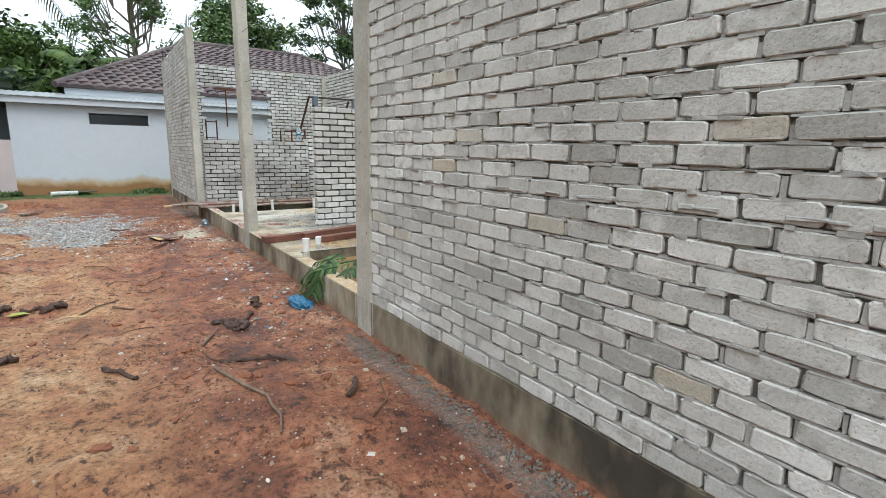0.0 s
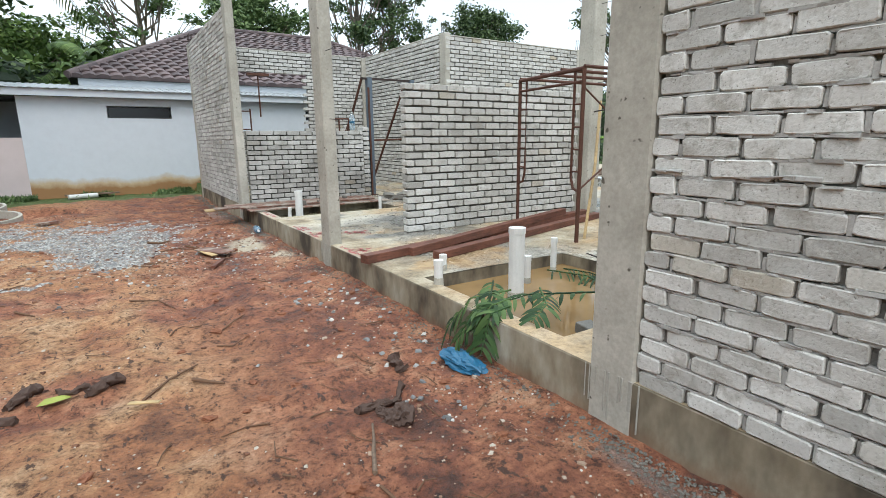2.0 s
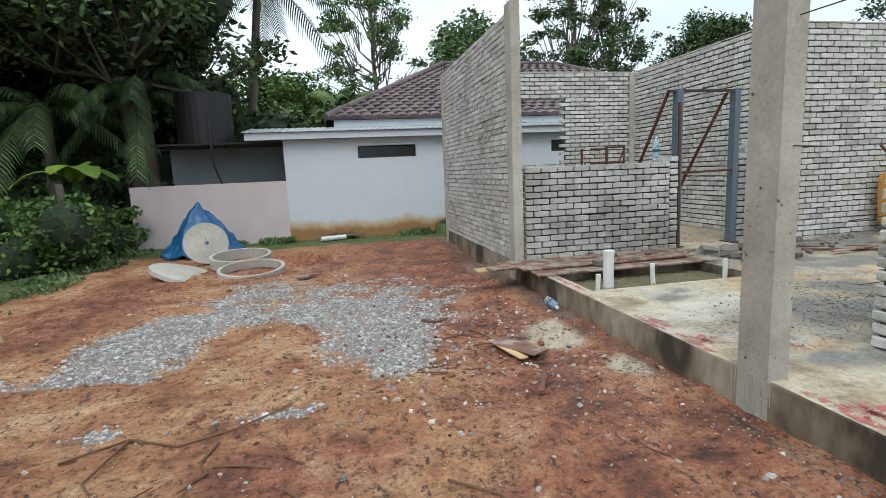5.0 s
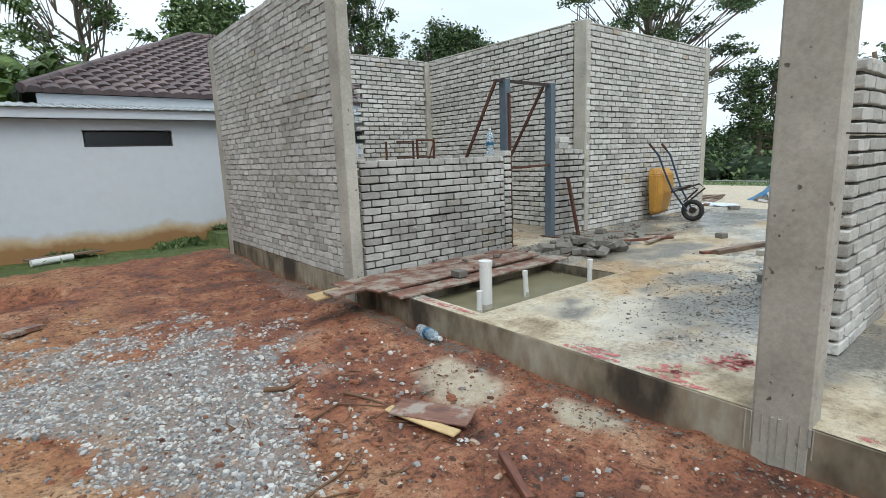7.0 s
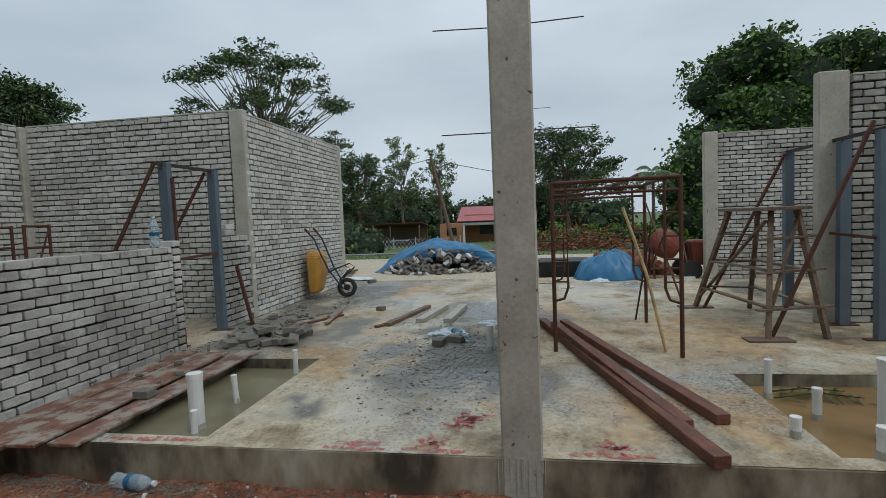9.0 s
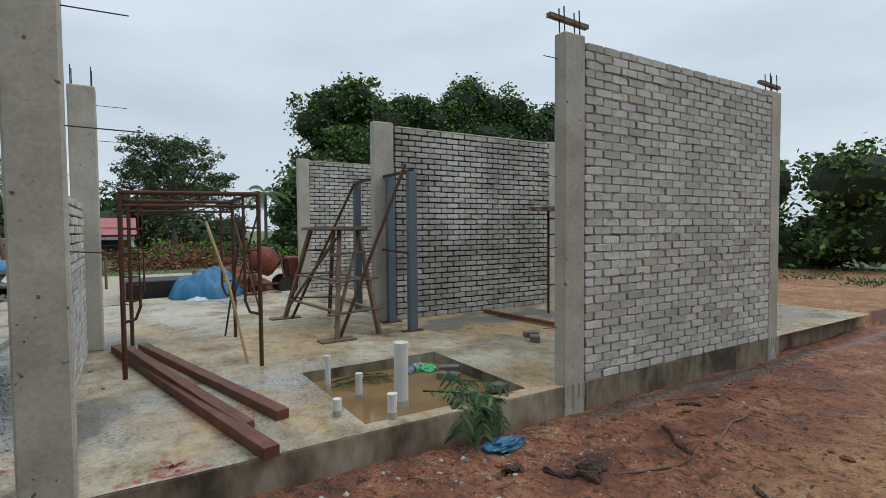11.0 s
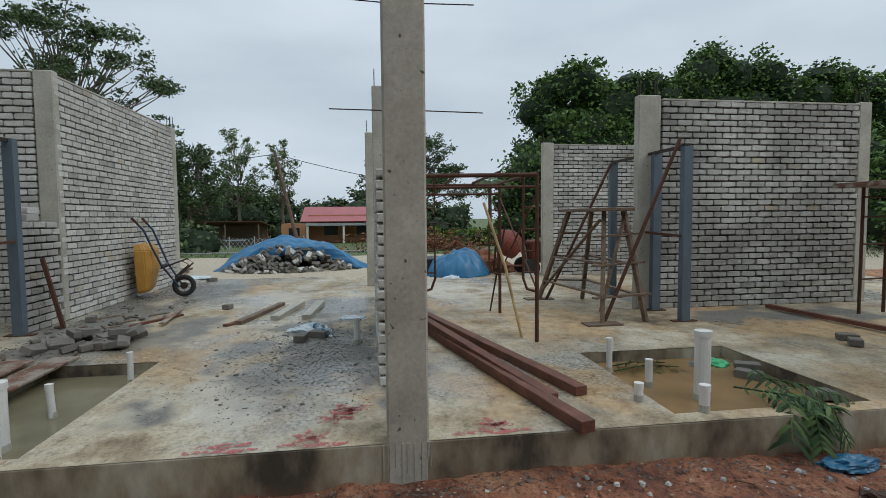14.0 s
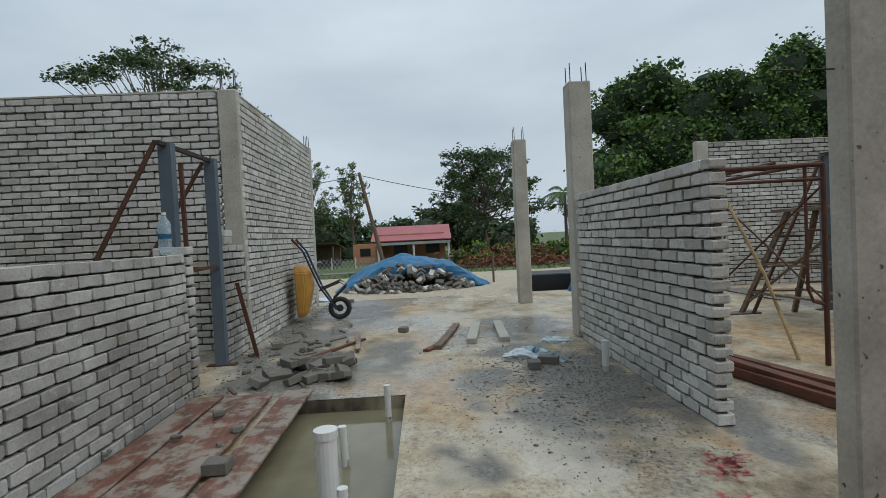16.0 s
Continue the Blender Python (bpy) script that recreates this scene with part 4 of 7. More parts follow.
# ---- planks, beams and boards ----
def plank(a, b, w, h, mat, label, name="plank", group="", roll=0.0):
    a, b = Vector(a), Vector(b)
    d = b - a
    l = d.length
    e = thing(name, label, "timber", a, math.degrees(math.atan2(d.y, d.x)), group)
    tilt = math.atan2(d.z, math.hypot(d.x, d.y))
    bm = bmesh.new()
    n = max(2, int(l / 0.25))
    rr = random.Random(int(1000 * abs(a.x + a.y)))
    add_box(bm, (0, -w / 2, 0), (l, w / 2, h), None, 0.0)
    bmesh.ops.subdivide_edges(bm, edges=[q for q in bm.edges if abs((q.verts[0].co - q.verts[1].co).x) > l * 0.5], cuts=n)
    for v in bm.verts:
        v.co.y += rr.uniform(-0.002, 0.002) + 0.006 * math.sin(3 * v.co.x / l + a.y)
        v.co.z += rr.uniform(-0.0015, 0.0015)
    bmesh.ops.bevel(bm, geom=bm.edges[:], offset=0.003, segments=1, affect="EDGES", clamp_overlap=True)
    bmesh.ops.transform(bm, matrix=Matrix.Rotation(-tilt, 4, "Y") @ Matrix.Rotation(radians(roll), 4, "X"), verts=bm.verts)
    part("wood", bm, M[mat], e)
    return e


G = "red timber beams on the slab"
plank((1.54, 5.95, SLAB + 0.005), (5.27, 6.78, SLAB + 0.005), 0.10, 0.075, "redwood", "wet dark red sawn timber beam lying across the slab", "timber_beam", G)
plank((2.02, 5.99, SLAB + 0.005), (4.72, 6.66, SLAB + 0.08), 0.09, 0.075, "redwood", "dark red sawn timber beam lying beside two others", "timber_beam", G)
plank((2.15, 5.73, SLAB + 0.003), (5.23, 6.52, SLAB + 0.003), 0.10, 0.07, "redwood", "red sawn timber beam laid apart from the pair", "timber_beam", G)
plank((4.95, 1.86, SLAB + 0.02), (3.10, 1.66, SLAB + 0.02), 0.07, 0.05, "redwood", "dark red timber lying by the inner wall", "timber_beam")
G = "formwork boards over the flooded recess"
for k, (y, x0, x1, dz) in enumerate(((10.02, 1.50, 3.86, 0.0), (10.26, 1.42, 3.70, 0.022), (10.50, 1.10, 3.78, 0.004), (10.73, 1.30, 3.80, 0.006))):
    plank((x0, y, SLAB + 0.004 + dz), (x1, y + (0.0, 0.05, -0.02, 0.01)[k], SLAB + 0.004 + dz), 0.225, 0.022, "board", "worn reddish formwork board with cement crust over the flooded recess", "formwork_board", G)
plank((0.98, 10.62, 0.285), (1.62, 10.60, SLAB + 0.008), 0.22, 0.02, "palewood", "short split board poking out past the slab's edge", "formwork_board", G)
G = "pale planks on the slab"
plank((5.18, 8.82, SLAB), (6.55, 8.53, SLAB), 0.09, 0.05, "oldwood", "weathered timber plank lying on the slab", "plank", G)
plank((5.39, 8.42, SLAB), (6.53, 8.26, SLAB), 0.12, 0.06, "column", "pale cement-coated plank lying on the slab", "plank", G)
plank((5.38, 8.03, SLAB), (6.52, 7.97, SLAB), 0.12, 0.06, "column", "pale cement-coated plank lying on the slab", "plank", G)
plank((5.10, 8.95, SLAB), (5.45, 8.78, SLAB), 0.07, 0.03, "redwood", "short dark offcut beside a pale plank", "plank")
plank((5.0, 10.25, SLAB), (5.95, 9.72, SLAB), 0.05, 0.03, "redwood", "thin dark batten lying on the slab", "batten")
plank((5.25, 9.72, SLAB + 0.03), (6.25, 9.84, SLAB + 0.03), 0.06, 0.02, "board", "thin board crossing a batten", "batten")
plank((0.62, 8.70, 0.07), (0.86, 8.28, 0.075), 0.20, 0.014, "board", "cracked reddish board scrap lying on the soil", "board_scrap")
plank((0.58, 8.72, 0.065), (0.70, 8.22, 0.068), 0.07, 0.012, "palewood", "split pale offcut lying on the soil", "board_scrap")
plank((0.73, 7.93, 0.06), (0.58, 7.60, 0.065), 0.04, 0.03, "redwood", "short dark stake lying on the soil", "stake")
plank((-1.25, 12.2, 0.07), (-1.0, 12.35, 0.07), 0.12, 0.04, "board", "short board scrap on the soil", "board_scrap")


# ---- loose bricks ----
M["muddybrick"] = simple("muddy_brick", (0.20, 0.185, 0.16), 0.9, vary=0.6, scale=7, bumpy=0.5, dark=0.5)
MUDDY = []
for me in BRICKS[:8]:
    me = me.copy()
    me.materials.clear()
    me.materials.append(M["muddybrick"])
    MUDDY.append(me)

def loose_brick(x, y, z, rz, rx=0, ry=0, group="", s=1.0, label="loose grey cement brick stained with mud"):
    ob = new("loose_brick", MUDDY[int(abs(x * 31 + y * 17)) % 8])
    ob.matrix_basis = pose(x, y, z + 0.037, rx, ry, rz) @ Matrix.Diagonal((s, 1, 1, 1))
    return tagged(ob, label, "brick", group)


rb = random.Random(5)
G = "heap of loose bricks by the recess"
for k in range(22):
    a = k % 5
    loose_brick(4.15 + 0.17 * a + rb.uniform(-0.05, 0.05), 9.72 + 0.14 * (k // 4) + rb.uniform(-0.04, 0.04), SLAB + (0.075 if k % 5 == 2 else 0.0) + rb.uniform(0, 0.01), rb.uniform(-70, 70), rb.uniform(-22, 24), rb.uniform(-16, 16), G)
for x, y in ((6.35, 9.25), (4.35, 7.78), (4.2, 7.95), (2.35, 10.1), (5.75, 10.75), (9.9, 10.5), (3.25, 2.40), (3.05, 2.52)):
    loose_brick(x, y, SLAB + (0.03 if (x, y) == (2.35, 10.1) else 0.0), rb.uniform(0, 180), s=rb.uniform(0.5, 0.95))
loose_brick(2.62, 4.02, 0.20, 40, label="cement brick half sunk in muddy water")
loose_brick(2.75, 3.93, 0.225, 60, label="cement brick half sunk in muddy water")
loose_brick(2.05, 3.86, 0.215, 80, label="cement brick lying in the recess's corner")


# ---- scaffold frames ----
def h_frame(e, p, q, z0, z1):
    """A walk-through frame: two legs, arched head tubes, inner tubes."""
    p, q = Vector((*p, 0)), Vector((*q, 0))
    d = (q - p).normalized()
    w = (q - p).length
    for a, s in ((p, 1), (q, -1)):
        part("leg", rod(a + Vector((0, 0, z0)), a + Vector((0, 0, z1)), 0.021, 10), M["rust"], e)
        i = a + d * (0.14 * s)
        part("inner_tube", tube_path([a + Vector((0, 0, z0 + 0.52)), a + d * 0.1 * s + Vector((0, 0, z0 + 0.55)), i + Vector((0, 0, z0 + 0.66)), i + Vector((0, 0, z1 - 0.02))], 0.014, 8), M["rust"], e)
        for k in range(4):
            z = z0 + 0.72 + 0.22 * k
            part("rung", rod(a + Vector((0, 0, z)), i + Vector((0, 0, z)), 0.009, 6), M["rust"], e)
    part("head_tube", rod(p + Vector((0, 0, z1)), q + Vector((0, 0, z1)), 0.021, 10), M["rust"], e)
    part("lower_tube", rod(p + Vector((0, 0, z1 - 0.12)), q + Vector((0, 0, z1 - 0.12)), 0.014, 8), M["rust"], e)


e = thing("scaffold", "rusty red scaffold of two walk-through frames standing on the slab", "scaffold", (0, 0, 0))
h_frame(e, (3.95, 6.69), (3.73, 5.53), SLAB, 2.02)
h_frame(e, (5.50, 6.62), (5.35, 5.50), SLAB, 2.02)
for a, b in (((3.95, 6.69, 2.04), (5.50, 6.62, 2.04)), ((3.73, 5.53, 2.04), (5.35, 5.50, 2.04)), ((3.9, 6.3, 2.05), (5.45, 6.2, 2.05)), ((3.8, 5.9, 2.05), (5.4, 5.85, 2.05))):
    part("deck_tube", rod(a, b, 0.017, 8), M["rust"], e)
for a, b in (((3.73, 5.53, 0.85), (5.35, 5.50, 1.85)), ((3.73, 5.53, 1.85), (5.35, 5.50, 0.85))):
    part("cross_brace", rod(a, b, 0.010, 6), M["rust"], e)
e = thing("leaning_bamboo", "pale bamboo pole leaning inside the scaffold", "pole", (3.95, 5.62, SLAB))
part("pole", tube_path([(0, 0, 0), (0.25, 0.12, 0.75), (0.5, 0.3, 1.45)], 0.016, 8), M["palewood"], e)
e = thing("leaning_rod", "thin dark rod leaning on the scaffold", "pole", (5.5, 5.6, SLAB))
part("pole", rod((0, 0, 0), (-0.25, -0.15, 1.2), 0.012, 6), M["rebar"], e)

# small scaffold inside the north room
e = thing("small_scaffold", "small rusty frame standing in the north room", "scaffold", (0, 0, 0))
for x, y in ((4.25, 14.25), (4.6, 13.9), (4.25, 13.3), (4.6, 13.3)):
    part("leg", rod((x, y, SLAB), (x, y, 1.85), 0.02, 8), M["rust"], e)
for z in (1.1, 1.55, 1.83):
    part("rail", rod((4.25, 13.9, z), (4.6, 13.9, z), 0.016, 8), M["rust"], e)
    part("rail", rod((4.25, 13.3, z), (4.6, 13.3, z), 0.016, 8), M["rust"], e)
part("brace", rod((4.25, 13.3, 0.9), (4.6, 13.3, 1.8), 0.012, 8), M["rust"], e)
e = thing("window_prop", "rusty steel prop holding a plate under the window's lintel", "prop", (3.05, 14.98, 1.92))
part("tube", rod((0, 0, 0), (0, 0, 0.94), 0.018, 8), M["rust"], e)
part("plate", box((-0.25, -0.07, 0.94), (0.25, 0.07, 1.0)), M["rust"], e)
e = thing("side_scaffold", "narrow rusty scaffold seen inside the window opening", "scaffold", (2.4, 14.3, SLAB))
for x in (0, 0.25):
    part("leg", rod((x, 0, 0), (x, 0, 1.75), 0.018, 8), M["rust"], e)
for z in (0.9, 1.3, 1.7):
    part("rail", rod((0, 0, z), (0.25, 0, z), 0.014, 8), M["rust"], e)

# tall rusty stand beside the inner wall
e = thing("rusty_stand", "rusty tube stand with a plank top beside the inner wall", "scaffold", (4.42, 0.8, SLAB))
for x, y in ((0, 0.2), (0.05, -0.22), (-0.6, 0.15), (-0.6, -0.25)):
    part("leg", rod((x, y, 0), (x * 0.95, y, 1.62), 0.02, 8), M["rust"], e)
for z in (0.45, 0.9, 1.25, 1.5):
    part("rail", rod((0, 0.2, z), (0.05, -0.22, z), 0.012, 6), M["rust"], e)
part("top_board", box((-0.75, -0.4, 1.62), (0.2, 0.45, 1.68), 0.004), M["board"], e)

# ---- timber trestle ----
e = thing("trestle", "rough weathered timber trestle with splayed legs and cross rails", "trestle", (0, 0, 0))
feet = {"a": (6.35, 4.62), "b": (4.40, 4.50), "c": (4.48, 3.90), "d": (6.25, 3.95)}
tops = {"a": (5.70, 4.40), "b": (4.80, 4.30), "c": (4.78, 4.05), "d": (5.65, 4.08)}
for k in "abcd":
    part("leg", bar((*feet[k], SLAB), (*tops[k], 1.66), 0.055, 0.055, 0.003), M["oldwood"], e)
part("top_board", box((4.62, 3.98, 1.66), (5.92, 4.46, 1.70), 0.004), M["oldwood"], e)
for z, f in ((0.62, 0.23), (1.0, 0.51), (1.35, 0.77)):
    q = {k: [feet[k][i] + (tops[k][i] - feet[k][i]) * f for i in (0, 1)] for k in "abcd"}
    for u, v in (("a", "b"), ("b", "c"), ("c", "d"), ("d", "a")):
        if z != 1.35 or u in "bd":
            a, b = Vector((*q[u], z)), Vector((*q[v], z + 0.02))
            d = (b - a).normalized() * (0.12 if u == "b" else 0.03)
            part("rail", bar(a - d, b + d, 0.085 if u == "b" else 0.06, 0.022), M["oldwood"], e)
part("cross_brace", bar((6.2, 4.6, 0.5), (4.85, 4.33, 1.55), 0.04, 0.02), M["oldwood"], e)
part("cross_brace", bar((4.45, 4.5, 0.45), (4.75, 4.05, 1.6), 0.04, 0.02), M["oldwood"], e)
for k in "ab":
    x, y = feet[k]
    part("foot_board", box((x - 0.1, y - 0.22, SLAB - 0.002), (x + 0.1, y + 0.22, SLAB + 0.02)), M["oldwood"], e)


# ---- wheelbarrow tipped up against the wall ----
M["barrow"] = simple("faded_orange_plastic", (0.55, 0.28, 0.05), 0.5, vary=0.5, scale=6, dark=0.55)
M["barrowblue"] = simple("blue_paint_steel", (0.02, 0.045, 0.09), 0.5, 0.2, vary=0.4, scale=8)
M["rubber"] = simple("rubber", (0.025, 0.024, 0.023), 0.8, vary=0.3)
e = thing("wheelbarrow", "faded orange wheelbarrow with blue frame tipped up against the brick wall", "wheelbarrow", (7.75, 10.62, SLAB), 8)
bm = bmesh.new()
rings = []
for t, w, dp in ((0.10, 0.20, 0.10), (0.16, 0.25, 0.16), (0.5, 0.29, 0.25), (0.80, 0.30, 0.24), (0.9, 0.26, 0.16)):
    base = Vector((0.0, 0.34 + 0.02 * t, t))
    rings.append([bm.verts.new(base + Vector((sx * w, sy, 0))) for sx, sy in ((-0.8, -dp), (0.8, -dp), (1, -dp * 0.6), (1, 0.0), (-1, 0.0), (-1, -dp * 0.6))])
for a, b in zip(rings, rings[1:]):
    for k in range(6):
        bm.faces.new((a[k], a[(k + 1) % 6], b[(k + 1) % 6], b[k]))
bm.faces.new(rings[0][::-1])
bm.faces.new(rings[-1])
bmesh.ops.bevel(bm, geom=bm.edges[:], offset=0.015, segments=2, affect="EDGES", clamp_overlap=True)
part("tray", bm, M["barrow"], e)
for s in (-1, 1):
    part("handle", tube_path([(s * 0.13, -0.25, 0.18), (s * 0.22, -0.02, 0.55), (s * 0.26, 0.10, 0.85), (s * 0.27, 0.20, 1.12), (s * 0.28, 0.32, 1.27)], 0.016, 10), M["barrowblue"], e)
    part("grip", tube_path([(s * 0.277, 0.28, 1.225), (s * 0.283, 0.36, 1.32)], 0.02, 10), M["rust"], e, "red worn grip")
    part("support_leg", tube_path([(s * 0.2, 0.0, 0.5), (s * 0.22, -0.32, 0.62), (s * 0.2, -0.42, 0.55), (s * 0.16, -0.2, 0.34)], 0.014, 8), M["rebar"], e)
part("cross_tube", rod((-0.22, -0.02, 0.55), (0.22, -0.02, 0.55), 0.014), M["barrowblue"], e)
wheel = part("wheel", rod((-0.03, -0.30, 0.185), (0.03, -0.30, 0.185), 0.055, 16), M["rebar"], e)
bm = bmesh.new()
for i in range(28):
    a0, a1 = i * math.tau / 28, (i + 1) * math.tau / 28
    for j in range(8):
        b0, b1 = j * math.tau / 8, (j + 1) * math.tau / 8
        vs = []
        for a, b in ((a0, b0), (a1, b0), (a1, b1), (a0, b1)):
            rr = 0.145 + 0.04 * math.cos(b)
            vs.append(bm.verts.new((0.042 * math.sin(b), -0.30 + rr * math.cos(a), 0.185 + rr * math.sin(a))))
        bm.faces.new(vs)
bmesh.ops.remove_doubles(bm, verts=bm.verts, dist=0.0005)
part("tyre", bm, M["rubber"], wheel, "black rubber tyre")
part("axle", rod((-0.1, -0.30, 0.185), (0.1, -0.30, 0.185), 0.01), M["rebar"], wheel)


# ---- bottles, bags, rags ----
M["clear"] = material("clear_plastic", 0.08)[0]
cb = M["clear"].node_tree.nodes["Principled BSDF"]
cb.inputs["Base Color"].default_value = (0.75, 0.88, 0.95, 1)
cb.inputs["Transmission Weight"].default_value = 0.75
cb.inputs["IOR"].default_value = 1.15
M["bluefilm"] = simple("thin_blue_plastic", (0.02, 0.13, 0.24), 0.35, vary=0.5, scale=12)
M["greenfilm"] = simple("thin_green_plastic", (0.08, 0.5, 0.22), 0.35, vary=0.3, scale=12)
M["paleplastic"] = simple("pale_plastic", (0.62, 0.70, 0.74), 0.35, vary=0.4, scale=12)


def bottle(m, label, h=0.3, r=0.042):
    e = thing("plastic_bottle", label, "bottle")
    e.matrix_basis = m
    bm = bmesh.new()
    prof = [(0.0, 0.7), (0.015, 1.0), (0.08, 0.95), (0.10, 1.0), (0.15, 0.93), (0.17, 1.0), (0.21, 0.98), (0.25, 0.6), (0.27, 0.34), (0.285, 0.32)]
    rg = [[bm.verts.new((r * k * math.cos(i * math.tau / 16), r * k * math.sin(i * math.tau / 16), z * h / 0.3)) for i in range(16)] for z, k in prof]
    for a, b in zip(rg, rg[1:]):
        for i in range(16):
            bm.faces.new((a[i], a[(i + 1) % 16], b[(i + 1) % 16], b[i]))
    bm.faces.new(rg[0][::-1])
    part("body", bm, M["clear"], e)
    part("label_band", tube_path([(0, 0, 0.11 * h / 0.3), (0, 0, 0.145 * h / 0.3)], r * 1.01, 16), M["bluefilm"], e, "blue printed band")
    part("cap", rod((0, 0, 0.283 * h / 0.3), (0, 0, h), r * 0.36, 12), M["pvc"], e, "white cap")
    return e


bottle(pose(3.66, 10.96, 1.535), "large clear water bottle standing on the low wall", 0.33, 0.05)
bottle(pose(1.50, 9.64, 0.11, 0, 88, -97), "empty clear bottle lying by the ground beam", 0.34, 0.048)
bottle(pose(4.55, 7.75, 0.36, 0, 88, 40), "empty clear bottle lying on the slab", 0.3)
bottle(pose(2.98, 4.30, 0.215, 78, 10, 20), "empty clear bottle floating in muddy water", 0.24, 0.045)


def crumpled(name, at, size, mat, label, seed, cat="plastic sheet"):
    rr = random.Random(seed)
    e = thing(name, label, cat, at)
    bm = bmesh.new()
    bmesh.ops.create_icosphere(bm, subdivisions=4, radius=1.0)
    for v in bm.verts:
        d = 1 + 0.35 * noise.noise(v.co * 2.1 + Vector((seed, 0, 0))) + 0.3 * abs(noise.noise(v.co * 5 + Vector((0, seed, 0))))
        v.co = Vector((v.co.x * size[0] * d, v.co.y * size[1] * d, max(0.0, v.co.z * size[2] * d)))
    part("sheet", bm, M[mat], e)
    return e


bottle(pose(4.35, 7.62, 0.355, 0, 88, 75), "empty clear bottle with a pale cap lying by the free-standing wall", 0.26)
crumpled("blue_rag", (1.42, 4.30, 0.04), (0.08, 0.19, 0.06), "bluefilm", "crumpled blue plastic bag lying under the palm leaves", 3)
crumpled("green_bag", (3.05, 4.02, 0.20), (0.12, 0.10, 0.05), "greenfilm", "crumpled green plastic bag floating in muddy water", 4)
crumpled("pale_bag", (4.70, 7.92, SLAB), (0.14, 0.22, 0.06), "paleplastic", "crumpled pale plastic bag lying on the slab", 5)
crumpled("pale_bag", (5.3, 7.45, SLAB), (0.12, 0.16, 0.04), "paleplastic", "crumpled pale plastic bag by the free-standing wall", 6)


# ---- starter bars and plates on columns; thin wall ties ----
for x, y, z in ((FX + 0.06, (C1[0] + C1[1]) / 2, 3.43), (FX + 0.06, (C0[0] + C0[1]) / 2, 3.36)):
    e = thing("bar_template", "dark timber batten threaded over the starter bars", "batten", (x, y, z))
    part("batten", bar((0.03, -0.24, 0), (0.03, 0.22, 0.02), 0.05, 0.035), M["oldwood"], e)
tie = thing("wall_ties", "thin dark steel ties cast into the columns", "wall tie")
rt = random.Random(9)
for z, y0, y1 in ((2.20, 7.42, 7.10), (2.20, 6.92, 6.55), (2.80, 7.45, 7.10), (2.79, 6.92, 6.60), (1.57, 6.92, 6.72)):
    part("tie", rod((FX + 0.06, y0, z), (FX + 0.07, y1, z + rt.uniform(-0.015, 0.015)), 0.0035, 5), M["rebar"], tie)
for z in (0.8, 1.5, 2.1, 2.7, 3.1):
    part("tie", rod((FX + 0.08, C1[1] - 0.02, z), (FX + 0.1, C1[1] + 0.14, z + rt.uniform(-0.02, 0.04)), 0.0035, 5), M["rebar"], tie)
    part("tie", rod((FX + 0.10, CA[0] + 0.02, z), (FX + 0.14, CA[0] - 0.13, z + rt.uniform(-0.03, 0.02)), 0.0035, 5), M["rebar"], tie)
    part("tie", rod((5.54, 6.92, z), (5.54, 6.6, z), 0.0035, 5), M["rebar"], tie)
part("tie", rod((2.62, 7.07, 1.15), (2.2, 7.02, 1.14), 0.003, 5), M["rebar"], tie)
part("tie", rod((2.62, 7.07, 0.75), (2.3, 7.02, 0.76), 0.003, 5), M["rebar"], tie)

# ---- ground debris ----
def quad_leaves(centers, size, rng, name, mat, parent, droop=0.0, aspect=0.45, kind="stuff"):
    """Many small folded leaves (a rhomb of two triangles each) at the centres."""
    n = len(centers)
    d = rng.normal(size=(n, 3))
    d[:, 2] = d[:, 2] * 0.6 - droop
    d /= np.linalg.norm(d, axis=1)[:, None]
    u = np.cross(d, rng.normal(size=(n, 3)))
    u /= np.linalg.norm(u, axis=1)[:, None]
    s = size * rng.uniform(0.6, 1.35, n)[:, None]
    p = centers
    V = np.stack([p - d * s * 0.5, p + u * s * aspect * 0.5, p + d * s * 0.5, p - u * s * aspect * 0.5], axis=1).reshape(-1, 3)
    F = np.arange(4 * n).reshape(-1, 4)
    me = bpy.data.meshes.new(name)
    me.vertices.add(4 * n)
    me.vertices.foreach_set("co", V.astype(np.float32).ravel())
    me.loops.add(4 * n)
    me.loops.foreach_set("vertex_index", F.astype(np.int32).ravel())
    me.polygons.add(n)
    me.polygons.foreach_set("loop_start", np.arange(0, 4 * n, 4, dtype=np.int32))
    me.polygons.foreach_set("loop_total", np.full(n, 4, dtype=np.int32))
    me.update(calc_edges=True)
    me.materials.append(mat)
    ob = new(name, me)
    ob.parent = parent
    return tagged(ob, kind=kind) if kind else ob


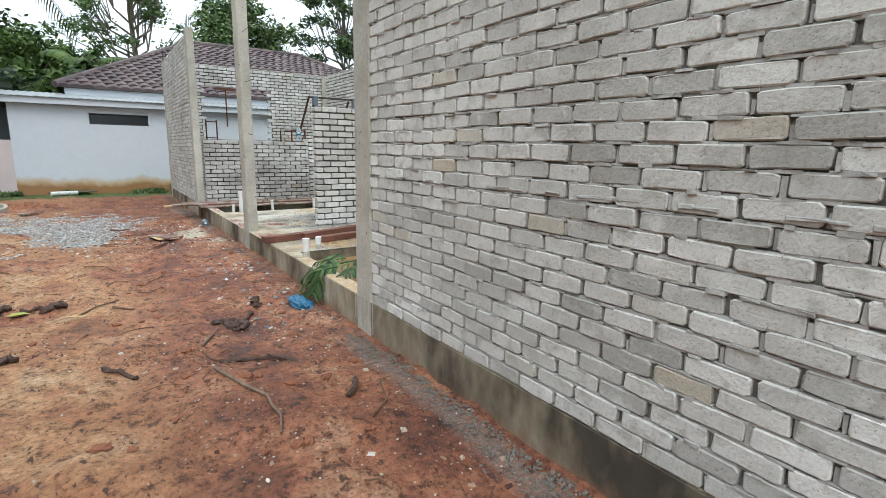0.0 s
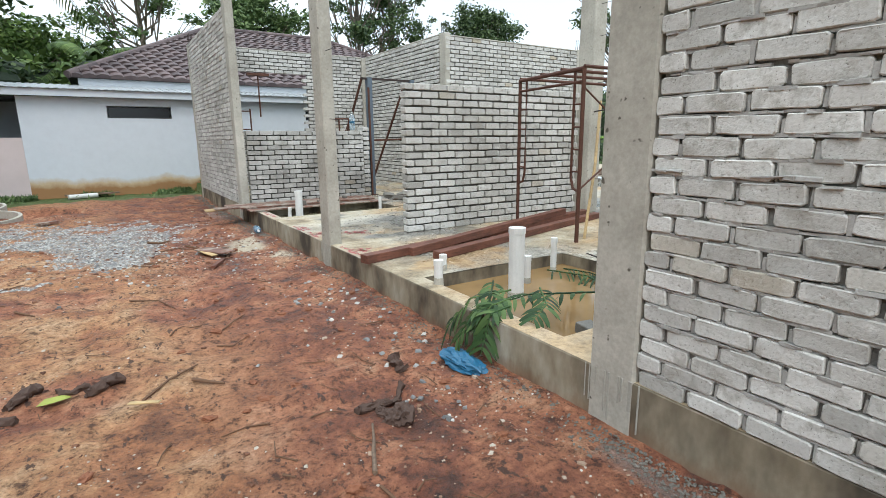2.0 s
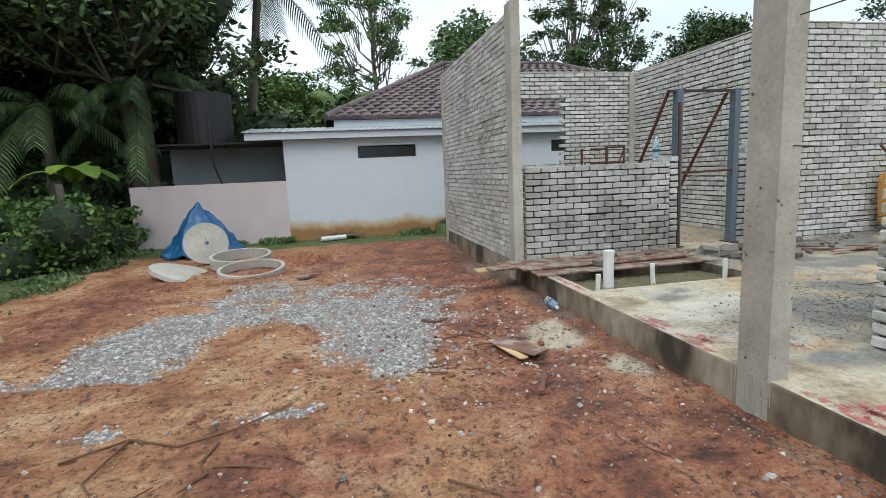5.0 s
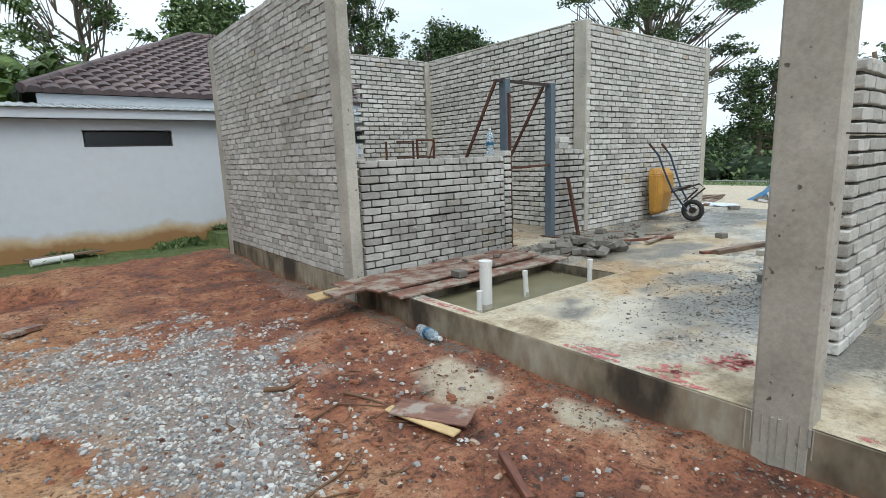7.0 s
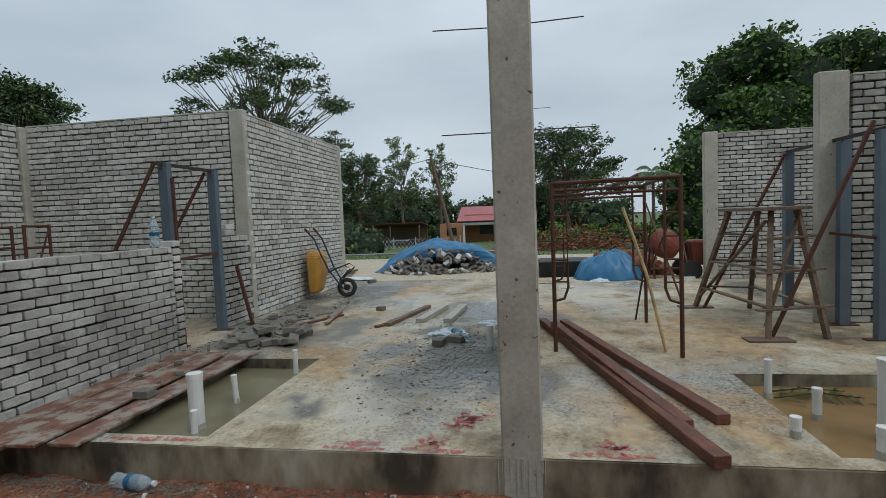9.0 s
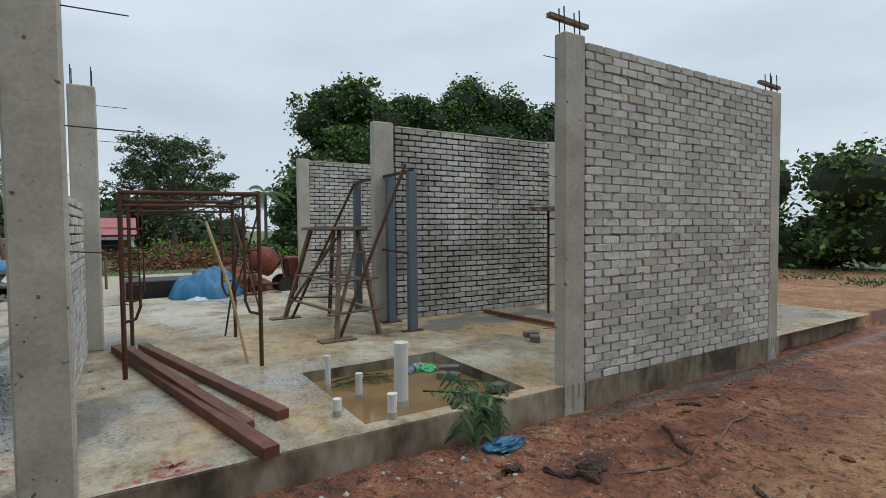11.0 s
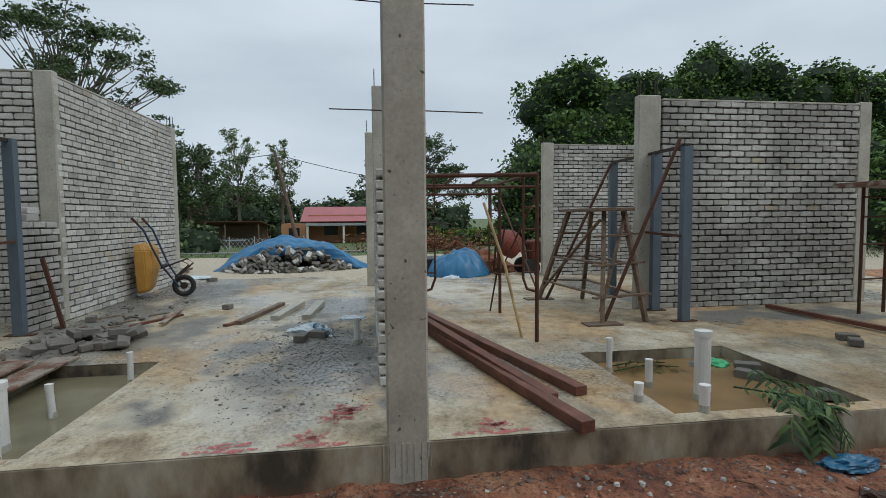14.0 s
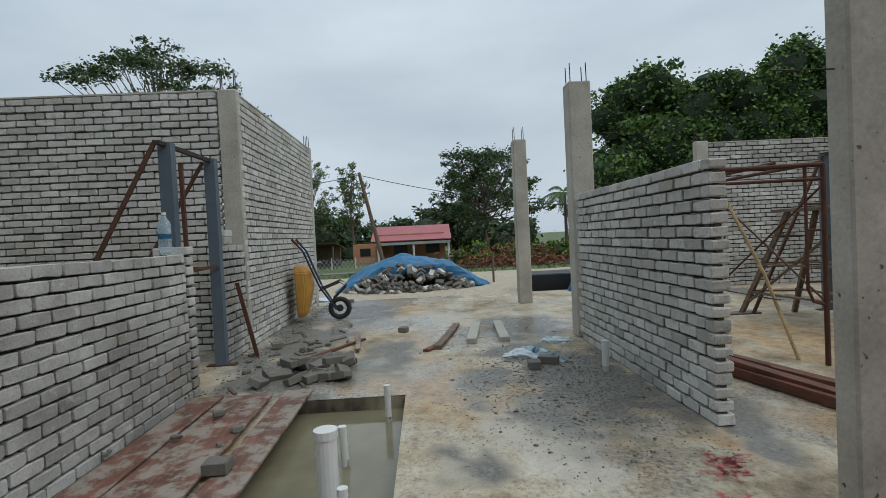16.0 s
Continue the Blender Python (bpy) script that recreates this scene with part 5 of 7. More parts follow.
def stones(name, pts, sizes, mat, label, seed, flat=0.6, kind="stuff"):
    """Broken stones as one mesh of small uneven octahedra and cubes."""
    rr = np.random.default_rng(seed)
    base = np.array([(-1, -1, -0.6), (1, -0.8, -0.7), (0.9, 1, -0.6), (-0.8, 0.9, -0.7), (-0.6, -0.7, 0.8), (0.7, -0.5, 0.6), (0.5, 0.7, 0.9), (-0.7, 0.5, 0.5)]) * 0.6
    fc = [(0, 3, 2, 1), (4, 5, 6, 7), (0, 1, 5, 4), (1, 2, 6, 5), (2, 3, 7, 6), (3, 0, 4, 7)]
    V, F = [], []
    for i, (p, s) in enumerate(zip(pts, sizes)):
        a = rr.uniform(0, math.tau)
        c, sn = math.cos(a), math.sin(a)
        v = base * rr.uniform(0.65, 1.3, base.shape) * s
        v[:, 2] *= flat
        v[:, 0] *= rr.uniform(0.8, 1.6)
        v = np.stack([v[:, 0] * c - v[:, 1] * sn, v[:, 0] * sn + v[:, 1] * c, v[:, 2]], 1) + np.array(p)
        V.append(v)
        F.extend([tuple(q + 8 * i for q in f) for f in fc])
    return np_mesh(name, np.concatenate(V), F, mat, None, label, kind)


rg = np.random.default_rng(11)
pts, sz = [], []
while len(pts) < 12000:
    x, y = rg.uniform(-3.4, 1.5), rg.uniform(7.2, 12.8)
    g = gravel_amount(x, y)
    if rg.random() < g * 0.9:
        pts.append((x, y, ground_height(x, y) + 0.004))
        sz.append(rg.uniform(0.006, 0.018) * (1.9 if rg.random() < 0.15 else 1))
stones("gravel", pts, sz, M["gravel"], "spilled blue-grey crushed stone on red soil", 12)
pts, sz = [], []
while len(pts) < 15000:
    x, y = rg.uniform(-4.0, 1.58), rg.uniform(0.2, 13.5)
    w = 0.15 + 0.85 * max(0, 1 - abs(x - 1.25) / 0.55) + (0.9 if noise.noise((x * 1.2, y * 1.2, 9)) > 0.2 else 0) + (0.8 if 7.4 < y < 9.4 and x > -0.6 else 0)
    if rg.random() < w * 0.6:
        pts.append((x, y, ground_height(x, y) + 0.002))
        sz.append(rg.uniform(0.003, 0.010) if rg.random() < 0.94 else rg.uniform(0.012, 0.026))
for k in range(260):
    x, y = rg.normal(0.2, 0.8), rg.normal(8.6, 0.8)
    if x < 1.4:
        pts.append((x, y, ground_height(x, y) + 0.006))
        sz.append(rg.uniform(0.012, 0.032))
pale_pts, pale_sz = [], []
for k in range(300):
    x, y = (rg.normal(0.35, 0.65), rg.normal(8.7, 0.75)) if k < 170 else ((rg.normal(1.15, 0.25), rg.uniform(3.8, 6.5)) if k < 240 else (rg.uniform(-2.6, 1.3), rg.uniform(7.0, 12.0)))
    if x < 1.5:
        pale_pts.append((x, y, ground_height(x, y) + 0.008))
        pale_sz.append(rg.uniform(0.010, 0.030))
stones("pale_stones", pale_pts, pale_sz, M["gravel"], "scattered pale stones lying on red soil", 19)
M["pebble"] = material("pebble", 0.9)[0]
nt = M["pebble"].node_tree
nt.links.new(ramp(nt, island_random(nt), [(0.0, (0.07, 0.03, 0.02)), (0.45, (0.20, 0.09, 0.05)), (0.75, (0.34, 0.24, 0.17)), (0.93, (0.46, 0.40, 0.33)), (1.0, (0.60, 0.58, 0.54))]), nt.nodes["Principled BSDF"].inputs["Base Color"])
stones("pebbles", pts, sz, M["pebble"], "scattered pebbles and crumbs of brick on red soil", 13)
pts, sz = [], []
while len(pts) < 6500:
    x, y = 1.55 - abs(rg.normal(0, 0.10)), rg.uniform(-1, 15)
    if y < 3.4 or y > 9 or rg.random() < 0.25:
        pts.append((x, y, ground_height(x, y) + 0.006))
        sz.append(rg.uniform(0.006, 0.018))
stones("grit", pts, [q * 0.7 for q in sz], M["muddybrick"], "dropped grey mortar and grit along the ground beam", 14)
pts, sz = [], []
while len(pts) < 4200:
    x, y = rg.normal(3.8, 0.85), rg.normal(7.8, 0.45)
    if 2.0 < x < 6.5 and (y > 7.2 or rg.random() < 0.3) and y > 6.2:
        pts.append((x, y, SLAB + 0.003))
        sz.append(rg.uniform(0.002, 0.009) if rg.random() < 0.97 else rg.uniform(0.012, 0.028))
for k in range(500):
    pts.append((rg.uniform(1.8, 9.8), rg.uniform(5.4, 10.8), SLAB + 0.002))
    sz.append(rg.uniform(0.002, 0.007))
for k in range(500):
    pts.append((rg.uniform(2.0, 9.6), 10.8 + rg.normal(0, 0.1), SLAB + 0.003))
    sz.append(rg.uniform(0.006, 0.022))
pts = [p for p in pts if not (P1[0] < p[0] < P1[2] and P1[1] < p[1] < P1[3])]
stones("rubble", pts, sz[:len(pts)], M["muddybrick"], "dark crumbs of dried mortar scattered over the slab", 15)

M["clod"] = simple("red_clay_clod", (0.26, 0.10, 0.05), 0.9, vary=0.6, scale=20, bumpy=0.6)
M["twig"] = simple("dead_wood", (0.17, 0.09, 0.05), 0.85, vary=0.6, scale=20, bumpy=0.4)


def clod(x, y, s, seed, name="clay_clod", label="lump of red clay lying on the soil", mat="clod", cat="clod", flat=0.5):
    bm = bmesh.new()
    bmesh.ops.create_icosphere(bm, subdivisions=3, radius=s)
    for v in bm.verts:
        v.co *= 1 + 0.5 * noise.noise(v.co * (2.0 / s) + Vector((seed, 0, 0))) + 0.2 * noise.noise(v.co * (6.0 / s))
        v.co.z *= flat
    bmesh.ops.scale(bm, vec=(1.3, 0.85, 1), verts=bm.verts)
    ob = part(name, bm, M[mat], None, label)
    ob.matrix_basis = pose(x, y, ground_height(x, y) + s * 0.15, 0, 0, seed * 40)
    return tagged(ob, label, cat)


for k in range(120):
    x, y = rg.uniform(-3.5, 1.35), rg.uniform(1.2, 12.0)
    if k % 2:
        x = rg.uniform(-0.2, 1.4)
    if gravel_amount(x, y) < 0.2:
        clod(x, y, rg.uniform(0.012, 0.035), k)


def twig(points, r, label="dead crooked twig lying on red soil", mat="twig"):
    e = thing("twig", label, "twig", (points[0][0], points[0][1], 0))
    ox, oy = points[0]
    p = [(x - ox, y - oy, ground_height(x, y) + r + 0.004) for x, y in points]
    part("stick", tube_path(p, r, 7, r * 0.5), M[mat], e)
    return e


M["root"] = simple("wet_dark_root", (0.085, 0.048, 0.034), 0.8, vary=0.7, scale=25, bumpy=0.9, grain=45.0)


def root(points, r, r2, label="short thick dark root lying on the soil"):
    """A knotty tapering piece of root lying on the ground."""
    e = thing("root", label, "root", (points[0][0], points[0][1], 0))
    ox, oy = points[0]
    p, n = [], 6 * (len(points) - 1)
    for i in range(n + 1):
        q = i / 6
        k = min(int(q), len(points) - 2)
        x, y = [points[k][j] + (points[k + 1][j] - points[k][j]) * (q - k) for j in (0, 1)]
        p.append((x - ox, y - oy, ground_height(x, y) + (r + (r2 - r) * i / n) * 0.7))
    bm = tube_path(p, r * 0.85, 12, r2 * 0.8)
    for v in bm.verts:
        v.co += Vector((noise.noise(v.co * 70 + Vector((3, points[0][0], 0))), 0, noise.noise(v.co * 83))) * r * 0.6
        v.co += Vector((noise.noise(v.co * 31), noise.noise(v.co * 29 + Vector((5, 0, 0))), noise.noise(v.co * 27))) * r * 0.8
    part("stem", bm, M["root"], e)
    return e


root([(-0.80, 5.12), (-0.74, 5.17), (-0.68, 5.26)], 0.026, 0.034)
root([(-0.47, 5.06), (-0.40, 5.08), (-0.31, 5.16)], 0.024, 0.042)
root([(-0.93, 5.12), (-0.86, 4.99), (-0.74, 4.94)], 0.022, 0.026)
root([(-0.60, 5.18), (-0.52, 5.12), (-0.45, 5.14)], 0.016, 0.02)
root([(0.66, 4.13), (0.80, 4.13), (0.92, 4.20), (1.0, 4.30)], 0.026, 0.018)
root([(1.08, 4.42), (1.06, 4.50), (1.10, 4.58)], 0.03, 0.035)
root([(-0.06, 3.52), (0.02, 3.46), (0.11, 3.36)], 0.020, 0.017)
root([(0.56, 3.29), (0.68, 3.26), (0.80, 3.18), (0.97, 3.04)], 0.019, 0.012)
root([(-0.68, 3.94), (-0.58, 3.90), (-0.50, 3.94)], 0.03, 0.035)
root([(1.05, 2.40), (1.11, 2.46), (1.16, 2.56)], 0.02, 0.015)
twig([(0.51, 3.62), (0.58, 3.78), (0.62, 3.86), (0.67, 3.98)], 0.011, "pale bent stick lying on red soil", "oldwood")
twig([(0.50, 3.10), (0.56, 2.94), (0.60, 2.82), (0.67, 2.59), (0.66, 2.48), (0.67, 2.35), (0.63, 2.22)], 0.012, "pale bent stick lying on red soil", "oldwood")
twig([(0.50, 3.55), (0.52, 3.40), (0.58, 3.30), (0.60, 3.15)], 0.007)
twig([(-0.22, 4.89), (-0.08, 5.0), (0.08, 5.13)], 0.008)
twig([(0.03, 4.95), (0.10, 4.87), (0.17, 4.81)], 0.012)
twig([(1.05, 2.10), (1.20, 2.25), (1.28, 2.5)], 0.008)
twig([(-1.35, 7.30), (-1.20, 7.27), (-1.05, 7.19)], 0.008)
twig([(-0.97, 7.01), (-0.90, 6.93), (-0.84, 6.89)], 0.010)
twig([(-1.34, 6.69), (-1.28, 6.70), (-1.22, 6.76)], 0.009)
twig([(-1.37, 7.53), (-1.42, 7.35), (-1.36, 7.22), (-1.45, 7.06)], 0.009)
twig([(0.50, 9.12), (0.58, 8.95), (0.66, 8.78)], 0.012)
twig([(0.10, 9.45), (0.24, 9.40), (0.36, 9.46)], 0.018)
plank((-0.28, 4.85, 0.06), (-0.15, 4.76, 0.065), 0.03, 0.008, "palewood", "pale split chip lying on the soil", "wood_chip")
for k in range(7):
    clod(0.80 + 0.045 * (k % 3) - 0.04, 3.98 + 0.05 * (k // 3), 0.03 + 0.012 * (k % 3), 90 + k, "root_clump", "dark tangled root clump on red soil", "root", "root", 0.9)
for k in range(150):
    x, y, a, l = rg.uniform(-3.2, 1.4), rg.uniform(0.8, 11.5), rg.uniform(0, math.tau), rg.uniform(0.05, 0.22)
    if rg.random() < 0.5:
        x, y = (0.6 + rg.normal(0, 0.45), 3.4 + rg.normal(0, 0.9)) if k % 2 else (0.5 + rg.normal(0, 0.4), 8.8 + rg.normal(0, 0.6))
    b = rg.normal(0, 0.3)
    twig([(x, y), (x + 0.5 * l * math.cos(a), y + 0.5 * l * math.sin(a)), (x + l * math.cos(a + b), y + l * math.sin(a + b))], rg.uniform(0.002, 0.006))
for pts in ([(-2.2, 7.6), (-1.9, 7.75), (-1.6, 7.6), (-1.3, 7.7), (-1.0, 7.95)], [(-1.9, 7.75), (-1.95, 7.3), (-1.75, 7.0), (-1.6, 7.2)], [(-0.12, 8.31), (0.1, 8.4), (0.27, 8.5)], [(-0.2, 6.9), (0.0, 6.7), (0.1, 6.5)], [(0.2, 8.95), (0.4, 9.0), (0.62, 8.8)]):
    twig(pts, 0.008, "thin dead root trailing over red soil")
bm = bmesh.new()
for y0, y1 in ((0.0, 0.045), (-0.04, 0.0)):
    bm.faces.new([bm.verts.new(q) for q in ((-0.08, 0, 0.0), (-0.03, y0 + y1, 0.012), (0.04, (y0 + y1) * 0.8, 0.014), (0.09, 0.0, 0.004))])
ob = part("yellow_leaf", bm, simple("yellow_leaf", (0.30, 0.33, 0.06), 0.6), None)
ob.matrix_basis = pose(-0.60, 5.08, ground_height(-0.6, 5.08) + 0.01, 0, 6, 20)
tagged(ob, "small fallen yellow-green leaf lying on the soil", "leaf")

# drying mortar drips on the beam under the columns
M["whitedrip"] = simple("cement_drips", (0.40, 0.385, 0.335), 0.85, vary=0.4, scale=20)
M["redpaint"] = simple("red_marking_paint", (0.48, 0.12, 0.12), 0.7, vary=0.6, scale=22, dark=0.85, bumpy=0.0)
pm = M["redpaint"].node_tree
pb = pm.nodes["Principled BSDF"]
pm.links.new(ramp(pm, tex(pm, "Noise", 26, 5, 0.7, vector=world_pos(pm)).outputs["Fac"], [(0.44, (0.0,)), (0.56, (0.85,))]), pb.inputs["Alpha"])
drips = thing("cement_drips", "pale cement drips run down the ground beam under the columns", "cement stain")
for y0, y1 in (C1, C2, C0, CA):
    for k in range(9):
        y = y0 - 0.02 + (y1 - y0 + 0.04) * k / 8 + rt.uniform(-0.014, 0.014)
        w, z0 = rt.uniform(0.002, 0.010), rt.uniform(0.05, 0.24)
        part("drip", box((FX - 0.009, y - w, z0), (FX - 0.002, y + w, SLAB - 0.002), 0.002), M["whitedrip"], drips)
marks = thing("paint_marks", "red spray-paint marks on the slab by its edge", "paint mark")
def smear(x0, y0, x1, y1, w):
    """A thin uneven lick of paint."""
    a, b = Vector((x0, y0, SLAB + 0.005)), Vector((x1, y1, SLAB + 0.005))
    d = (b - a).normalized()
    s = Vector((-d.y, d.x, 0))
    bm = bmesh.new()
    prev = None
    for k in range(9):
        c = a.lerp(b, k / 8)
        ww = w * (0.35 + 0.65 * math.sin(math.pi * (k + 0.6) / 9.2)) * rt.uniform(0.6, 1.2)
        c = c + s * rt.uniform(-0.3, 0.3) * w
        q = (bm.verts.new(c - s * ww), bm.verts.new(c + s * ww))
        if prev:
            bm.faces.new((prev[0], q[0], q[1], prev[1]))
        prev = q
    part("stroke", bm, M["redpaint"], marks)


for cx, cy in ((1.76, 6.47), (1.75, 7.57), (2.15, 7.37), (2.02, 7.45)):
    for k in range(3):
        a = k * 1.05 + 0.2 + rt.uniform(-0.2, 0.2)
        smear(cx - 0.1 * math.cos(a), cy - 0.13 * math.sin(a), cx + 0.12 * math.cos(a), cy + 0.13 * math.sin(a), 0.032)
for q in ((1.66, 6.25, 1.66, 6.75), (1.64, 7.35, 1.66, 7.75), (1.63, 7.85, 1.65, 8.25), (1.68, 9.15, 1.66, 9.8), (2.2, 7.2, 2.15, 7.5), (2.28, 7.44, 2.0, 7.34), (1.70, 8.2, 1.72, 7.9)):
    smear(*q, 0.034)

G = "scraps on the boards and the slab"
for k in range(34):
    x, y = (rt.uniform(2.4, 5.6), rt.uniform(10.15, 10.95)) if k % 2 else (rt.uniform(4.6, 7.6), rt.uniform(9.9, 10.95))
    on_board = x < 3.8
    ob = part("cement_crumb", box((-0.5, -0.3, 0.0), (0.5, 0.3, 0.5), 0.12, 0.12), M["muddybrick"], None)
    q = rt.uniform(0.03, 0.09)
    ob.matrix_basis = pose(x, y, SLAB + (0.045 if on_board else 0.002), rt.uniform(-8, 8), rt.uniform(-8, 8), rt.uniform(0, 180)) @ Matrix.Scale(q, 4)
    tagged(ob, "broken lump of hardened cement lying on boards" if on_board else "broken lump of hardened cement lying on the slab", "cement lump", G)
for k in range(16):
    x, y, a, l = rt.uniform(3.9, 6.9), rt.uniform(9.9, 10.8), rt.uniform(0, 180), rt.uniform(0.12, 0.38)
    e = thing("wood_offcut", "thin dirty wood offcut lying on the slab", "offcut", (x, y, SLAB), a, G)
    part("stick", box((-l / 2, -0.014, 0.001), (l / 2, 0.014, 0.016), 0.003, 0.003), M["oldwood"], e)

# ---- cut palm fronds over the slab's edge ----
M["frond"] = leaf_material("cut_green_leaf", (0.010, 0.028, 0.010), (0.026, 0.060, 0.018), (0.08, 0.13, 0.045))


def leafy_branch(parent, pts, n, ll, lw, rng, mat, name="leaf_stem"):
    """A stem with strap leaves on both sides, each its own strip."""
    part(name, tube_path(pts, 0.007, 6, 0.003), mat, parent)
    bm = bmesh.new()
    P = [Vector(p) for p in pts]
    for i in range(n):
        t = (i + 1) / (n + 1) * (len(P) - 1)
        k = min(int(t), len(P) - 2)
        o = P[k].lerp(P[k + 1], t - k)
        d = (P[k + 1] - P[k]).normalized()
        for s in (-1, 1):
            side = d.cross(Vector((0, 0, 1))).normalized() * s
            dirn = (side * rng.uniform(0.6, 1.0) + d * rng.uniform(0.3, 0.9) + Vector((0, 0, rng.uniform(-0.1, 0.35)))).normalized()
            l, w = ll * rng.uniform(0.7, 1.2), lw * rng.uniform(0.8, 1.2)
            up = dirn.cross(d).normalized()
            wv = dirn.cross(up).normalized() * w
            prev = None
            for j in range(5):
                f = j / 4
                c = o + dirn * l * f + Vector((0, 0, -0.5 * l * f * f))
                ww = wv * (0.35 + 1.9 * f * (1 - f) + 0.0) if j < 4 else wv * 0.03
                a, b = bm.verts.new(c - ww), bm.verts.new(c + ww + up * 0.003)
                if prev:
                    bm.faces.new((prev[0], prev[1], b, a))
                prev = (a, b)
    part("leaves", bm, mat, parent, kind="stuff")


e = thing("cut_branch", "cut green leafy branch draped over the ground beam into the recess", "branch", (1.66, 4.35, SLAB + 0.02))
r5 = random.Random(21)
for a, b, c in (((0.9, -0.2, 0.05), (0.35, -0.02, 0.10), (0.0, 0.0, 0.03)), ((0.35, 0.35, 0.12), (0.1, 0.1, 0.12), (-0.12, -0.05, -0.08)), ((0.0, 0.0, 0.03), (-0.10, 0.05, -0.02), (-0.24, 0.10, -0.24)),
                ((0.1, -0.1, 0.06), (-0.08, -0.10, 0.02), (-0.20, -0.14, -0.24)), ((0.3, 0.1, 0.12), (-0.02, 0.18, 0.06), (-0.18, 0.28, -0.2)), ((0.5, 0.0, 0.14), (0.3, -0.25, 0.1), (0.05, -0.35, 0.02)), ((0.2, 0.0, 0.08), (0.0, -0.02, 0.06), (-0.17, 0.0, -0.15))):
    leafy_branch(e, [Vector((q[0] * 0.85, q[1] * 0.95, q[2] * (0.45 if q[2] > 0 else 0.9))) for q in (a, b, c)], 11, 0.125, 0.016, r5, M["frond"])
e = thing("cut_branch", "cut palm leaf lying wet in the flooded recess", "branch", (2.9, 4.75, 0.215))
leafy_branch(e, [(0.0, 0.35, 0.02), (0.1, 0.0, 0.03), (0.05, -0.3, 0.01)], 12, 0.2, 0.010, r5, M["frond"])
leafy_branch(e, [(0.15, 0.3, 0.02), (0.2, 0.05, 0.03), (0.2, -0.25, 0.01)], 10, 0.18, 0.010, r5, M["frond"])

# ---- yard corner: concrete rings, disc, cover, tarpaulin ----


def ring(at, r, h, tilt, label):
    e = thing("concrete_ring", label, "concrete ring", at, group="precast well rings")
    e.matrix_basis = pose(*at, tilt, 0, 0)
    bm = bmesh.new()
    prof = [(r, 0), (r, h), (r - 0.05, h), (r - 0.05, 0)]
    rg_ = [[bm.verts.new((q * math.cos(i * math.tau / 48), q * math.sin(i * math.tau / 48), z)) for i in range(48)] for q, z in prof]
    for a, b in zip(rg_, rg_[1:] + rg_[:1]):
        for i in range(48):
            bm.faces.new((a[i], a[(i + 1) % 48], b[(i + 1) % 48], b[i]))
    bmesh.ops.recalc_face_normals(bm, faces=bm.faces)
    part("ring", bm, M["column"], e)


ring((-2.30, 13.85, 0.10), 0.50, 0.17, 5, "round precast concrete well ring set in the soil")
ring((-2.0, 12.95, 0.05), 0.50, 0.13, 6, "round precast concrete well ring lying low in the soil")
e = thing("concrete_cover", "flat round concrete cover lying on the soil", "concrete cover", (-3.02, 13.2, 0.06))
part("disc", rod((0, 0, 0), (0.02, 0.0, 0.06), 0.54, 48), M["column"], e)
e = thing("concrete_disc", "round concrete disc with a hole stood on edge before the tarpaulin", "concrete cover", (-2.98, 14.45, 0.06))
bm = bmesh.new()
c_out = [(0.47 * math.cos(i * math.tau / 40), 0.47 * math.sin(i * math.tau / 40)) for i in range(40)]
c_in = [(0.045 * math.cos(i * math.tau / 40) + 0.02, 0.045 * math.sin(i * math.tau / 40)) for i in range(40)]
L = [[bm.verts.new((x, y, z)) for x, y in c] for c in (c_out, c_in) for z in (-0.035, 0.035)]
for i in range(40):
    j = (i + 1) % 40
    for a, b in ((0, 1), (1, 3), (3, 2), (2, 0)):
        bm.faces.new((L[a][i], L[a][j], L[b][j], L[b][i]))
bmesh.ops.recalc_face_normals(bm, faces=bm.faces)
bmesh.ops.transform(bm, matrix=pose(0, 0, 0.37, 72, 0, 15) @ Matrix.Scale(0.8, 4), verts=bm.verts)
part("disc", bm, M["column"], e)
M["tarpdark"] = simple("deep_blue_tarpaulin", (0.01, 0.11, 0.27), 0.4, vary=0.6, scale=5, dark=0.5)


